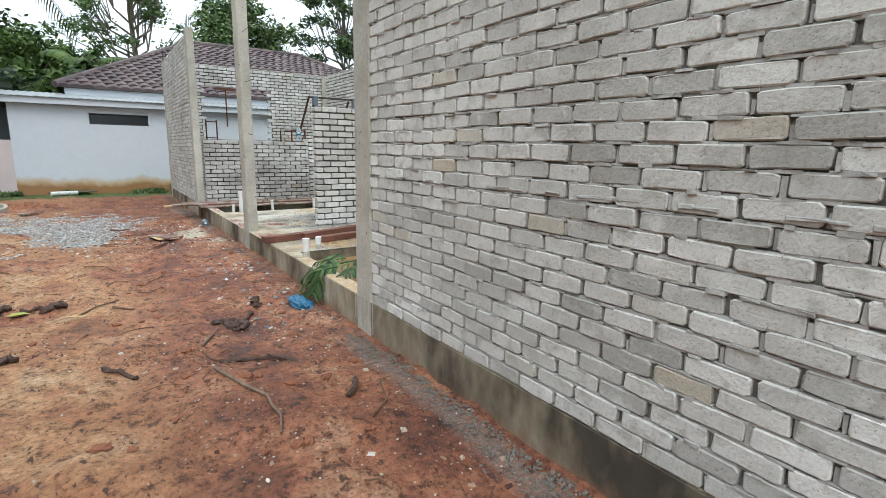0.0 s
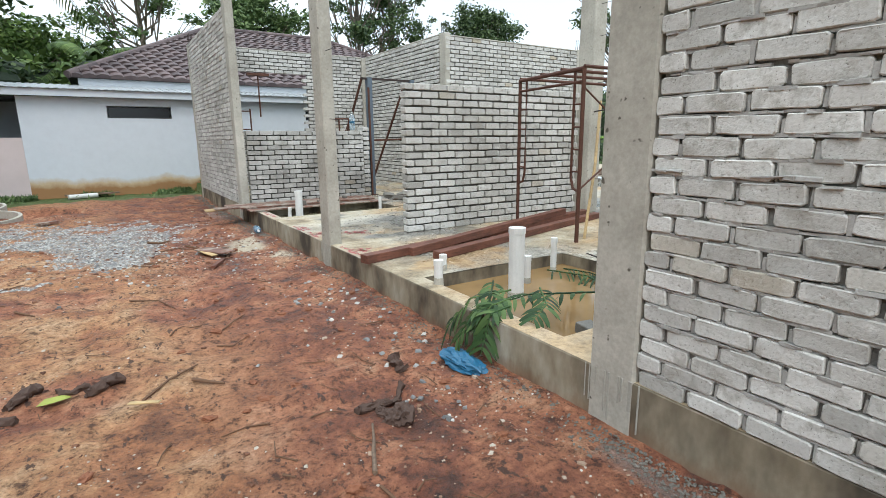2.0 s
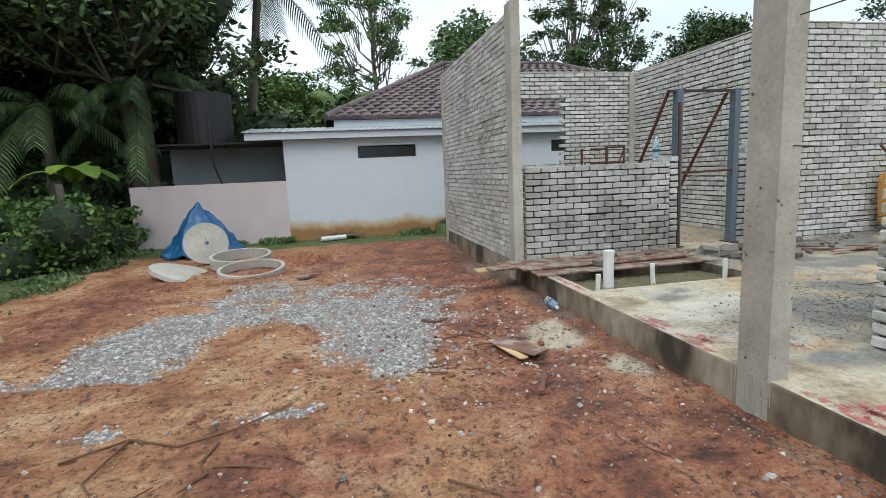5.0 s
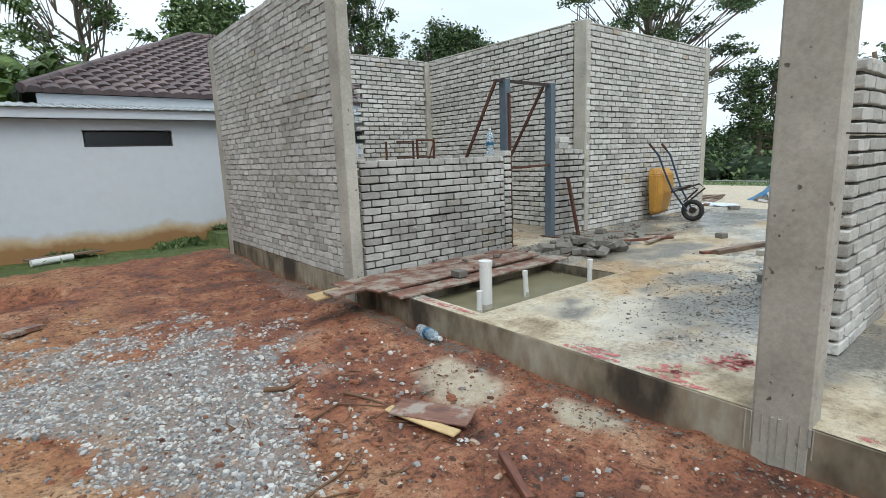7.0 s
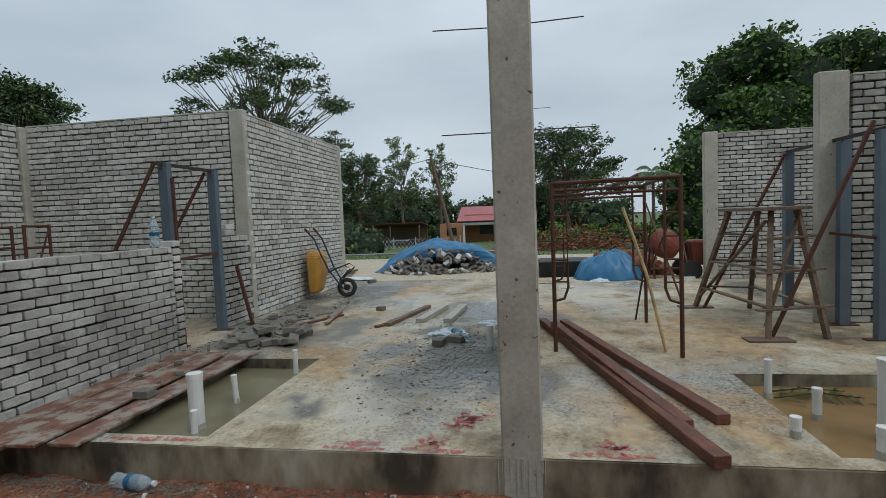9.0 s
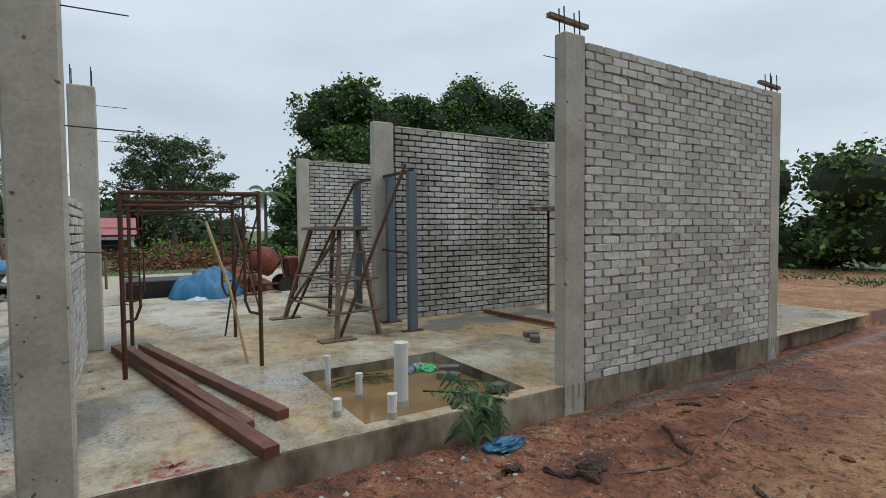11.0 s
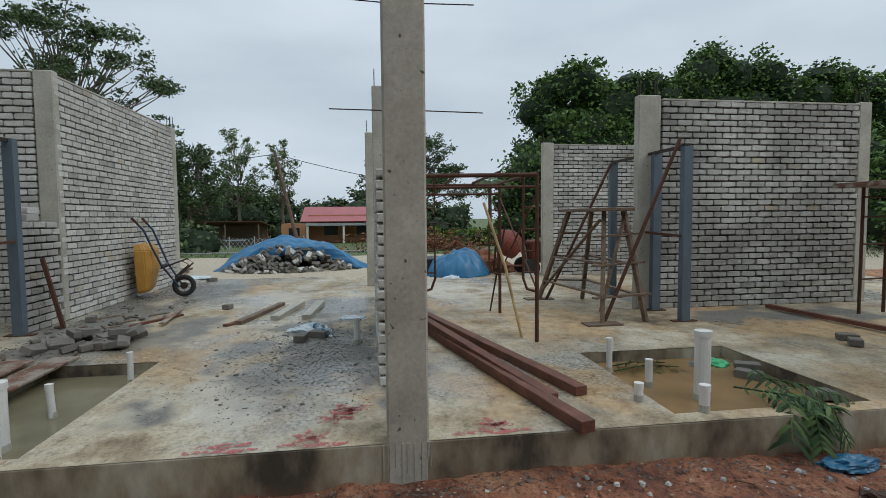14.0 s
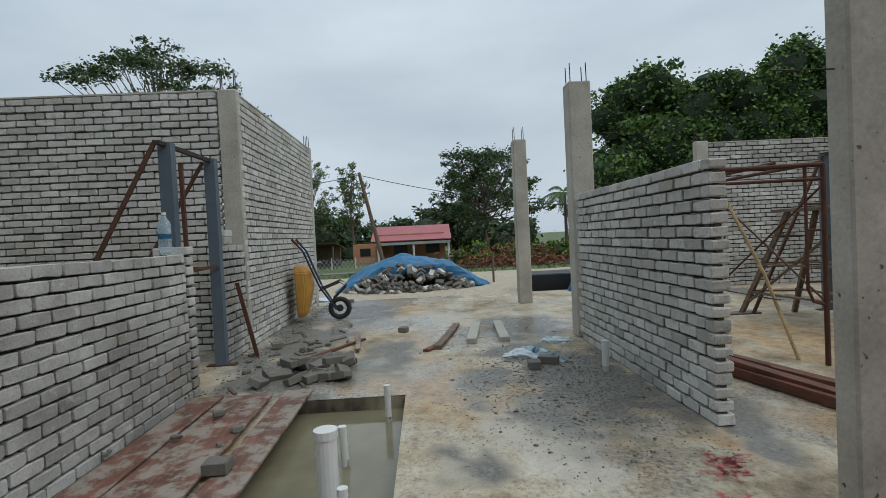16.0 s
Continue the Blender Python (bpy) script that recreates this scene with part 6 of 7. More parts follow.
def tarp(name, at, rx, ry, h, mat, label, seed, power=1.3, ridges=7, lift=0.0, front=None):
    """A sheet thrown over a heap: a folded height field with a ragged hem, with thickness."""
    e = thing(name, label, "tarpaulin", at)
    bm = bmesh.new()
    n = 46
    grid = []
    for j in range(n + 1):
        row = []
        for i in range(n + 1):
            u, v = 2 * i / n - 1, 2 * j / n - 1
            a, d = math.atan2(v, u), max(abs(u), abs(v))
            x, y = math.cos(a) * d, math.sin(a) * d
            edge = 1 + 0.10 * noise.noise((3 * x + seed, 3 * y, 0))
            z = h * max(0.0, 1 - d ** power) * (1 + 0.25 * noise.noise((1.5 * x, 1.5 * y, seed)))
            fold = 0.5 + 0.5 * math.sin(a * ridges + 3 * noise.noise((x, y, seed)))
            z += 0.10 * h * fold * d * (1.15 - d) * 2 + 0.09 * h * noise.noise((6 * x, 6 * y, seed)) + 0.07 * h * abs(noise.noise((11 * x + 4, 9 * y, seed)))
            if front and d > front[0] and front[1] < math.degrees(a) % 360 < front[2]:
                z = max(z, h * (0.46 + 0.1 * math.sin(9 * a)) * (1 - 0.2 * (d - front[0])))
                x, y = math.cos(a) * front[0], math.sin(a) * front[0]
            row.append(bm.verts.new((x * rx * edge, y * ry * edge, max(z, 0.012 + 0.01 * fold) + lift)))
        grid.append(row)
    for j in range(n):
        for i in range(n):
            bm.faces.new((grid[j][i], grid[j][i + 1], grid[j + 1][i + 1], grid[j + 1][i]))
    ob = part("sheet", bm, M[mat], e)
    for p in ob.data.polygons:
        p.use_smooth = True
    sol = ob.modifiers.new("thick", "SOLIDIFY")
    sol.thickness = 0.006
    return e


tarp("tarpaulin", (-3.40, 16.0, 0.03), 0.80, 0.75, 1.08, "tarpdark", "deep blue tarpaulin draped to a peak by the yard wall", 2, 0.9, 6)
# brick pile under a tarpaulin
pile = random.Random(31)
e = thing("brick_pile", "heap of spoilt grey bricks under a light blue tarpaulin", "brick pile", (12.65, 9.3, 0.2))
for k in range(260):
    a = pile.uniform(0, math.tau)
    q = math.sqrt(pile.random())
    x, y = 0.75 * q * math.cos(a) - 0.2, 1.65 * q * math.sin(a)
    z = 0.70 * max(0.0, 1 - q ** 1.5) * pile.uniform(0.75, 1.0) + 0.05
    if x > 0.4:
        continue
    ob = new("piled_brick", (MUDDY + MUDDY + MUDDY + BRICKS[:6])[k % 30])
    ob.parent = e
    ob.matrix_local = pose(x, y, z, pile.uniform(-50, 50), pile.uniform(-50, 50), pile.uniform(0, 180))
tarp("tarpaulin", (12.85, 9.25, 0.2), 1.0, 2.0, 0.86, "tarp", "light blue tarpaulin draped over a heap of bricks", 4, 1.7, 9, 0.03, (0.50, 120, 240))
tarp("tarpaulin", (9.95, 5.28, 0.27), 0.6, 0.72, 0.55, "tarp", "light blue tarpaulin over a heap of cement bags", 6, 3.2, 11)
crumpled("cement_bag", (9.35, 5.5, 0.27), (0.12, 0.2, 0.09), "paleplastic", "pale torn cement bag beside the blue tarpaulin", 8, "bag")
crumpled("sand_heap", (10.9, 4.75, 0.2), (0.6, 0.9, 0.55), "clod", "small heap of reddish sand behind the tarpaulin", 9, "sand heap")
e = thing("skip_box", "black open mixing trough behind the blue tarpaulin", "trough", (11.0, 6.1, 0.22))
part("trough", box((-0.5, -0.6, 0), (0.5, 0.6, 0.42), 0.02), M["black"], e)
# mixer
M["redpaintsteel"] = simple("red_paint_steel", (0.22, 0.05, 0.03), 0.6, 0.2, vary=0.5, scale=6)
e = thing("concrete_mixer", "rusty red concrete mixer with an orange drum on two wheels", "concrete mixer", (9.9, 4.0, 0.27))
drum = bmesh.new()
rings = [[drum.verts.new((q * math.cos(i * math.tau / 20), q * math.sin(i * math.tau / 20), z)) for i in range(20)] for z, q in ((-0.35, 0.18), (-0.30, 0.30), (0.0, 0.38), (0.12, 0.38), (0.40, 0.22), (0.42, 0.20), (0.1, 0.30))]
for a, b in zip(rings, rings[1:]):
    for i in range(20):
        drum.faces.new((a[i], a[(i + 1) % 20], b[(i + 1) % 20], b[i]))
drum.faces.new(rings[0][::-1])
bmesh.ops.transform(drum, matrix=pose(0.0, 0.1, 0.72, -50, 20, 0) @ Matrix.Scale(0.8, 4), verts=drum.verts)
part("drum", drum, M["redpaintsteel"], e)
for a, b in (((-0.3, 0.4, 0.0), (-0.05, 0.4, 0.75)), ((0.3, 0.4, 0.0), (0.05, 0.4, 0.75)), ((-0.3, -0.35, 0.0), (-0.05, -0.3, 0.75)), ((0.3, -0.35, 0.0), (0.05, -0.3, 0.75)), ((-0.3, 0.4, 0.25), (-0.3, -0.35, 0.25))):
    part("frame_tube", rod(a, b, 0.025, 8), M["rust"], e)
part("engine_box", box((-0.25, -0.75, 0.3), (0.25, -0.35, 0.8), 0.03), M["redpaintsteel"], e)
part("wheel", rod((-0.36, -0.3, 0.2), (-0.28, -0.3, 0.2), 0.2, 18), M["rubber"], e)
part("wheel", rod((0.28, -0.3, 0.2), (0.36, -0.3, 0.2), 0.2, 18), M["rubber"], e)
e = thing("shovel", "pale-bladed shovel leaning on the concrete mixer", "shovel", (9.55, 3.75, 0.27))
part("shaft", rod((0, 0, 0.1), (0.25, 0.1, 1.05), 0.016, 8), M["oldwood"], e)
part("blade", box((-0.03, -0.11, -0.02), (0.0, 0.11, 0.24), 0.006, 0, pose(0, 0, 0, 0, 14, 0)), M["paleplastic"], e)
e = thing("stake", "short dark stake standing beside the brick pile", "stake", (13.2, 7.1, 0.2))
part("post", rod((0, 0, 0), (0, 0, 0.85), 0.03, 8), M["oldwood"], e)
e = thing("timber_pile", "loose dark timber offcuts lying behind the brick room", "timber pile", (11.6, 12.3, 0.24))
for k in range(9):
    part("offcut", box((-1.0, -0.06, 0.0), (1.0, 0.06, 0.05), 0.004, 0.0, pose(pile.uniform(-0.3, 0.3), pile.uniform(-0.6, 0.6), 0.05 * k % 0.2, 0, pile.uniform(-3, 3), pile.uniform(-30, 30))), M["oldwood"], e)
crumpled("pale_bag", (11.2, 11.3, 0.24), (0.2, 0.4, 0.05), "paleplastic", "torn pale sheets lying on the sandy yard", 12)
e = thing("yard_pipe", "white plastic pipe offcut lying in the grass by the yard wall", "pipe", (-1.03, 16.5, 0.10))
part("tube", tube_path([(0, 0, 0.02), (0.55, 0.22, 0.02)], 0.055, 16), M["pvc"], e)
e = thing("yard_plank", "old dark plank lying at the foot of the yard wall", "plank", (-1.1, 16.75, 0.12))
part("board", box((0, 0, 0), (1.1, 0.18, 0.03), 0.003, 0, pose(0, 0, 0, 0, 0, 8)), M["oldwood"], e)

# ---- neighbour's white house ----
M["darkglass"] = simple("dark_louvre_glass", (0.02, 0.022, 0.026), 0.25, vary=0.2, bumpy=0)
M["sheet"] = simple("pale_roof_sheet", (0.50, 0.53, 0.54), 0.45, 0.3, vary=0.5, scale=3, dark=0.5)
house = thing("white_house", "white rendered bungalow with brown tile hip roof and mud-stained yard wall", "house", (0, 0, 0))
W2, W3 = 1.36, 2.40
bm = bmesh.new()
YW = 17.2
for x0, x1, z0, z1 in ((-1.75, -0.04, 0, W3), (-0.04, W2, 0, 1.93), (-0.04, W2, 2.22, W3), (W2, 4.9, 0, W3), (4.9, 6.3, 0, 1.93), (4.9, 6.3, 2.22, W3), (6.3, 14.0, 0, W3)):
    part("wall", box((x0, YW, z0), (x1, YW + 0.2, z1)), M["white"], house)
# mottled pinkish tone, set apart from the white wall beside it
M["pinkwhite"] = simple("mottled_pinkish_paint", (0.66, 0.56, 0.54), 0.8, vary=0.6, scale=2.2, dark=0.75, bumpy=0.05)
part("low_wall", box((-5.1, YW, 0), (-1.752, YW + 0.15, 1.47)), M["pinkwhite"], house, "mottled pinkish low yard wall")
for x0 in (-0.04, 4.9):
    w = part("window", box((x0 + 0.03, YW + 0.09, 1.96), (x0 + 1.37, YW + 0.11, 2.19)), M["darkglass"], house, "dark strip window high in the white wall")
    part("frame", box((x0, YW + 0.04, 1.93), (x0 + 1.40, YW + 0.08, 1.96)), M["black"], w)
part("fascia", box((-2.55, YW - 0.22, W3), (14.0, YW - 0.18, W3 + 0.16), 0.004), M["white"], house, "white fascia board")
bm = bmesh.new()
x = -2.6
while x < 14.0:
    add_box(bm, (x, YW - 0.28, W3 + 0.165), (x + 0.08, YW + 1.4, W3 + 0.185), pose(0, 0, 0))
    add_box(bm, (x + 0.08, YW - 0.28, W3 + 0.165), (x + 0.16, YW + 1.4, W3 + 0.172))
    x += 0.16
for v in bm.verts:
    v.co.z += max(0.0, v.co.y - YW) * 0.16
part("lean_to_roof", bm, M["sheet"], house, "grey corrugated lean-to roof", kind="stuff")
part("upper_fascia", box((-0.55, YW + 1.25, 2.70), (12.2, YW + 1.30, 2.96), 0.004), M["white"], house, "white roof fascia")
part("back_wall", box((-0.4, YW + 1.6, 0), (12.0, YW + 1.8, 2.95)), M["white"], house)
# the recess's shade is put into this wall's grey
part("recess_wall", box((-4.6, YW + 1.5, 0), (-0.45, YW + 1.6, 2.35)), simple("shaded_grey_render", (0.34, 0.37, 0.39), 0.8, vary=0.5, scale=2), house, "rendered inner wall toned grey for the shade in the recess")
part("recess_roof", box((-4.6, YW + 0.2, 2.36), (-1.76, YW + 1.6, 2.40)), M["black"], house)


def tile_roof(corners, rows, per_m, name, parent):
    """Rows of overlapping barrel tiles on a roof face: eave left, eave right, ridge right, ridge left."""
    el, er, rr_, rl = [Vector(c) for c in corners]
    n = (er - el).cross(rl - el).normalized()
    V, F = [], []
    for j in range(rows):
        f0, f1 = j / rows, (j + 1.12) / rows
        a0, b0, a1, b1 = el.lerp(rl, f0), er.lerp(rr_, f0), el.lerp(rl, min(f1, 1.0)), er.lerp(rr_, min(f1, 1.0))
        cnt = max(1, int((b0 - a0).length * per_m))
        udir = (b0 - a0).normalized()
        up = ((a1 + b1) / 2 - (a0 + b0) / 2)
        slope = up - udir * up.dot(udir)
        w = (b0 - a0).length / cnt
        wl, wr = (a1 - a0).dot(udir), (b1 - a0).dot(udir)
        for i in range(cnt):
            s = a0 + udir * (w * i)
            if w * (i + 0.5) < wl * 0.6 or w * (i + 0.5) > (b0 - a0).length - ((b0 - a0).length - wr) * 0.6:
                continue
            o = len(V)
            for q, lift in ((0.0, 0.055), (1.0, 0.02)):
                for u, hgt in ((0.0, 0.0), (0.28, 0.035), (0.55, 0.045), (0.82, 0.03), (0.98, -0.01)):
                    V.append(tuple(s + udir * (w * u) + slope * q + n * (hgt + lift)))
            for u in range(4):
                F.append((o + u, o + u + 1, o + u + 6, o + u + 5))
            for u, hgt in ((0.0, 0.0), (0.28, 0.035), (0.55, 0.045), (0.82, 0.03), (0.98, -0.01)):
                V.append(tuple(s + udir * (w * u) + n * -0.02))
            for u in range(4):
                F.append((o + 10 + u, o + 11 + u, o + u + 1, o + u))
    np_mesh(name, V, F, M["roof"], parent, "dark brown interlocking roof tiles")


RA, RB, RC, RD = (-0.75, 18.35, 2.98), (12.4, 18.35, 2.98), (8.05, 24.0, 5.45), (3.6, 24.0, 5.45)
RE, RF = (-0.75, 29.6, 2.98), (12.4, 29.6, 2.98)
bm = bmesh.new()
v = [bm.verts.new(p) for p in (RA, RB, RC, RD, RE, RF)]
for f in ((0, 1, 2, 3), (4, 0, 3), (1, 5, 2), (5, 4, 3, 2), (0, 4, 5, 1)):
    bm.faces.new([v[i] for i in f])
part("roof_deck", bm, M["black"], house)
tile_roof((RA, RB, RC, RD), 20, 3.3, "roof_tiles", house)
tile_roof((RE, RA, RD, RD), 20, 3.3, "roof_tiles_side", house)
for a, b in ((RA, RD), (RB, RC), (RD, RC), (RE, RD)):
    a, b = Vector(a), Vector(b)
    k = int((b - a).length / 0.35)
    bm = bmesh.new()
    for i in range(k):
        add_rod(bm, a.lerp(b, i / k) + Vector((0, 0, 0.05)), a.lerp(b, (i + 1.05) / k) + Vector((0, 0, 0.07)), 0.10, 0.085, 8)
    part("ridge_tiles", bm, M["roof"], house, "rounded dark ridge tiles", kind="stuff")
e = thing("water_tank", "black plastic water tank on the neighbour's outhouse", "water tank", (-3.55, 18.0, 2.40))
part("tank", rod((0, 0, 0), (0, 0, 1.15), 0.62, 28), M["black"], e)
part("lid", rod((0, 0, 1.15), (0, 0, 1.24), 0.3, 20, 0.2), M["black"], e)
part("pipe", tube_path([(0.2, -0.65, 0.6), (0.22, -0.72, 0.1), (0.25, -0.75, -0.5), (0.38, -0.7, -0.95)], 0.02, 8), M["black"], e)

# ---- east: road, houses, poles ----


def far_z(x, base=0.26):
    return base - 0.045 * min(max(x - 17, 0), 32)


M["asphalt"] = simple("worn_grey_road", (0.22, 0.22, 0.21), 0.9, vary=0.4, scale=1.2)
bm = bmesh.new()
v = [bm.verts.new(p) for p in ((24, -40, far_z(24) + 0.05), (27.5, -40, far_z(27.5) + 0.05), (27.5, 60, far_z(27.5) + 0.05), (24, 60, far_z(24) + 0.05))]
bm.faces.new(v)
ext = bmesh.ops.extrude_face_region(bm, geom=bm.faces[:])
bmesh.ops.translate(bm, vec=(0, 0, -0.2), verts=[q for q in ext["geom"] if isinstance(q, bmesh.types.BMVert)])
bmesh.ops.recalc_face_normals(bm, faces=bm.faces)
tagged(part("road", bm, M["asphalt"], None, "narrow worn grey road beyond the sandy yard"), kind="structure")
M["pinkroof"] = simple("pink_roof_sheet", (0.46, 0.15, 0.16), 0.6, vary=0.4, scale=1.0)
M["orangewall"] = simple("orange_render", (0.50, 0.24, 0.13), 0.85, vary=0.3, scale=1.0)
h2 = thing("pink_roof_house", "small orange house with pink metal roof and open porch", "house", (60, 10.0, -1.25))
part("wall", box((0, -3.5, 0), (7, 4.5, 2.6)), M["orangewall"], h2)
part("side_wing", box((-1.5, 4.5, 0), (4, 7.2, 2.3)), M["orangewall"], h2)
bm = bmesh.new()
for i in range(26):
    y0 = -4.2 + i * 0.36
    m = Matrix.Translation((-1.4, 0, 2.5)) @ Matrix.Rotation(-0.36, 4, "Y")
    add_box(bm, (0, y0, 0), (5.0, y0 + 0.18, 0.06), m)
    add_box(bm, (0, y0 + 0.18, 0), (5.0, y0 + 0.36, 0.03), m)
part("roof", bm, M["pinkroof"], h2, "pink corrugated roof", kind="stuff")
part("back_roof", box((0, -4.2, 0), (5, 5.0, 0.05), 0, 0, Matrix.Translation((3.3, 0, 4.25)) @ Matrix.Rotation(0.36, 4, "Y")), M["pinkroof"], h2)
part("porch_roof", box((-2.6, -4.0, 2.15), (0, 4.4, 2.25), 0, 0, pose(0, 0, 0)), M["redpaintsteel"], h2, "dark porch roof")
part("porch_front", box((-2.72, -4.0, 2.05), (-2.62, 4.4, 2.35)), M["sheet"], h2)
part("gable_wall", box((0.2, -3.4, 2.6), (6.6, 4.4, 3.3)), M["orangewall"], h2)
for y in (-3.8, 0.2, 4.2):
    part("porch_column", box((-2.6, y - 0.12, 0), (-2.36, y + 0.12, 2.15)), M["pvc"], h2)
for y in (-2.0, 1.8):
    part("window", box((-0.05, y - 0.8, 0.9), (-0.004, y + 0.8, 2.0)), M["darkglass"], h2)
part("window", box((-1.55, 5.2, 0.9), (-1.504, 6.4, 1.8)), M["darkglass"], h2)
h3 = thing("brown_shed", "dark open shed with a rusty brown roof and lattice fence", "shed", (54, 21.5, -1.2))
part("roof", box((-2.4, -3.5, 2.3), (2.4, 3.5, 2.4), 0, 0, Matrix.Rotation(0.1, 4, "Y")), M["rust"], h3)
part("back_wall", box((2.0, -3.3, 0), (2.1, 3.3, 2.2)), M["oldwood"], h3)
for x, y in ((-2.2, -3.2), (-2.2, 3.2), (-2.2, 0), (2.0, -3.2), (2.0, 3.2)):
    part("post", rod((x, y, 0), (x, y, 2.3), 0.07, 8), M["oldwood"], h3)
part("table", box((-1.0, -1.5, 0.6), (0.0, 0.5, 0.7)), M["paleplastic"], h3)
fence = thing("lattice_fence", "pale blue-white lattice fence along the road", "fence", (45, 13.0, far_z(45)))
for k in range(26):
    part("slat", bar((0, k * 0.38, 0.0), (0, k * 0.38 + 0.7, 0.95), 0.05, 0.02), M["paleplastic"], fence)
    part("slat", bar((0.03, k * 0.38 + 0.7, 0.0), (0.03, k * 0.38, 0.95), 0.05, 0.02), M["paleplastic"], fence)
for k in range(6):
    part("post", box((-0.04, k * 2.1, 0), (0.04, k * 2.1 + 0.08, 1.1)), M["paleplastic"], fence)
poles = []
for x, y, tx, ty, h in ((28.5, 11.2, 28.3, 12.4, 5.6), (44.0, 21.0, 44.0, 21.0, 5.0)):
    e = thing("utility_pole", "weathered timber utility pole leaning beside the road", "utility pole", (x, y, far_z(x)))
    part("pole", tube_path([(0, 0, 0), ((tx - x) / 2, (ty - y) / 2, h / 2), (tx - x, ty - y, h)], 0.13, 10, 0.09), M["oldwood"], e)


def cable(a, b, sag, r=0.018):
    a, b = Vector(a), Vector(b)
    e = thing("cable", "thin black overhead cable strung between poles", "cable", a)
    part("wire", tube_path([(a.lerp(b, k / 16) - a) - Vector((0, 0, sag * 4 * (k / 16) * (1 - k / 16))) for k in range(17)], r, 5), M["black"], e)


cable((28.3, 12.4, 5.2), (32.0, 34.0, 5.5), 0.9)
cable((28.3, 12.4, 5.2), (32.0, -14.0, 3.4), 1.3)
cable((28.3, 12.4, 4.9), (44.0, 21.0, 3.6), 0.5)

# ---- vegetation ----
def unit(v):
    return v / np.linalg.norm(v, axis=1)[:, None]


def leaf_cloud(blobs, per, flat, rng, shell=0.55):
    """Leaf places in uneven clumps."""
    out = []
    for (x, y, z, r) in blobs:
        n = max(20, int(per * r * r))
        d = unit(rng.normal(size=(n, 3)))
        q = (shell + (1 - shell) * rng.random(n)) * r * (1 + 0.18 * rng.normal(size=n))
        p = d * q[:, None]
        p[:, 2] *= flat
        out.append(p + np.array((x, y, z)))
    return np.concatenate(out)


def tree(name, label, x, y, z0, h, crown_lo, spread, nblob, r_blob, per, leaf, mat, seed, flat=0.6, trunk_r=0.25, lean=(0, 0), group=""):
    rng = np.random.default_rng(seed)
    e = thing(name, label, "tree", (x, y, z0), 0, group)
    top = np.array((lean[0], lean[1], h * 0.8))
    mid = np.array((lean[0] * 0.4 + rng.normal(0, 0.15), lean[1] * 0.4 + rng.normal(0, 0.15), h * 0.42))
    P = [np.zeros(3), mid * 0.5 + rng.normal(0, 0.08, 3) * (1, 1, 0), mid, (mid + top) / 2 + rng.normal(0, 0.2, 3) * (1, 1, 0), top]
    part("trunk", tube_path([tuple(p) for p in P], trunk_r, 9, trunk_r * 0.3), M["bark"], e)
    bm = bmesh.new()
    blobs = []
    for k in range(nblob):
        a = k * 2.4 + rng.normal(0, 0.3)
        f = (k + 0.5) / nblob
        q = spread * math.sqrt(rng.uniform(0.12, 1.0)) * (1.0 - 0.55 * f ** 2)
        zz = crown_lo + (h - crown_lo) * f
        c = np.array((lean[0] + q * math.cos(a), lean[1] + q * math.sin(a), zz))
        t = min(0.95, max(0.35, (zz - 0.25 * h) / h))
        s = P[2] + (P[4] - P[2]) * (t - 0.35) / 0.6
        m1 = s + (c - s) * 0.5 + np.array((0, 0, -0.06 * h)) + rng.normal(0, 0.12, 3)
        tb = tube_path([tuple(s), tuple(m1), tuple(c)], trunk_r * 0.33, 5, 0.02)
        me = bpy.data.meshes.new("tmp")
        tb.to_mesh(me)
        tb.free()
        bm.from_mesh(me)
        bpy.data.meshes.remove(me)
        r = r_blob * rng.uniform(0.6, 1.25)
        blobs.append((*c, r))
        for j in range(3):
            d = rng.normal(0, 0.75, 3) * r * (1, 1, 0.4)
            blobs.append((*(c + d), r * rng.uniform(0.35, 0.6)))
            tb = tube_path([tuple(m1), tuple((m1 + c + d) / 2), tuple(c + d)], trunk_r * 0.16, 4, 0.012)
            me = bpy.data.meshes.new("tmp")
            tb.to_mesh(me)
            tb.free()
            bm.from_mesh(me)
            bpy.data.meshes.remove(me)
    part("limb_mass", bm, M["bark"], e, kind="stuff")
    c = leaf_cloud(blobs, per, flat, rng, 0.25)
    quad_leaves(c, leaf, rng, "crown", M[mat], e, 0.25)
    return e


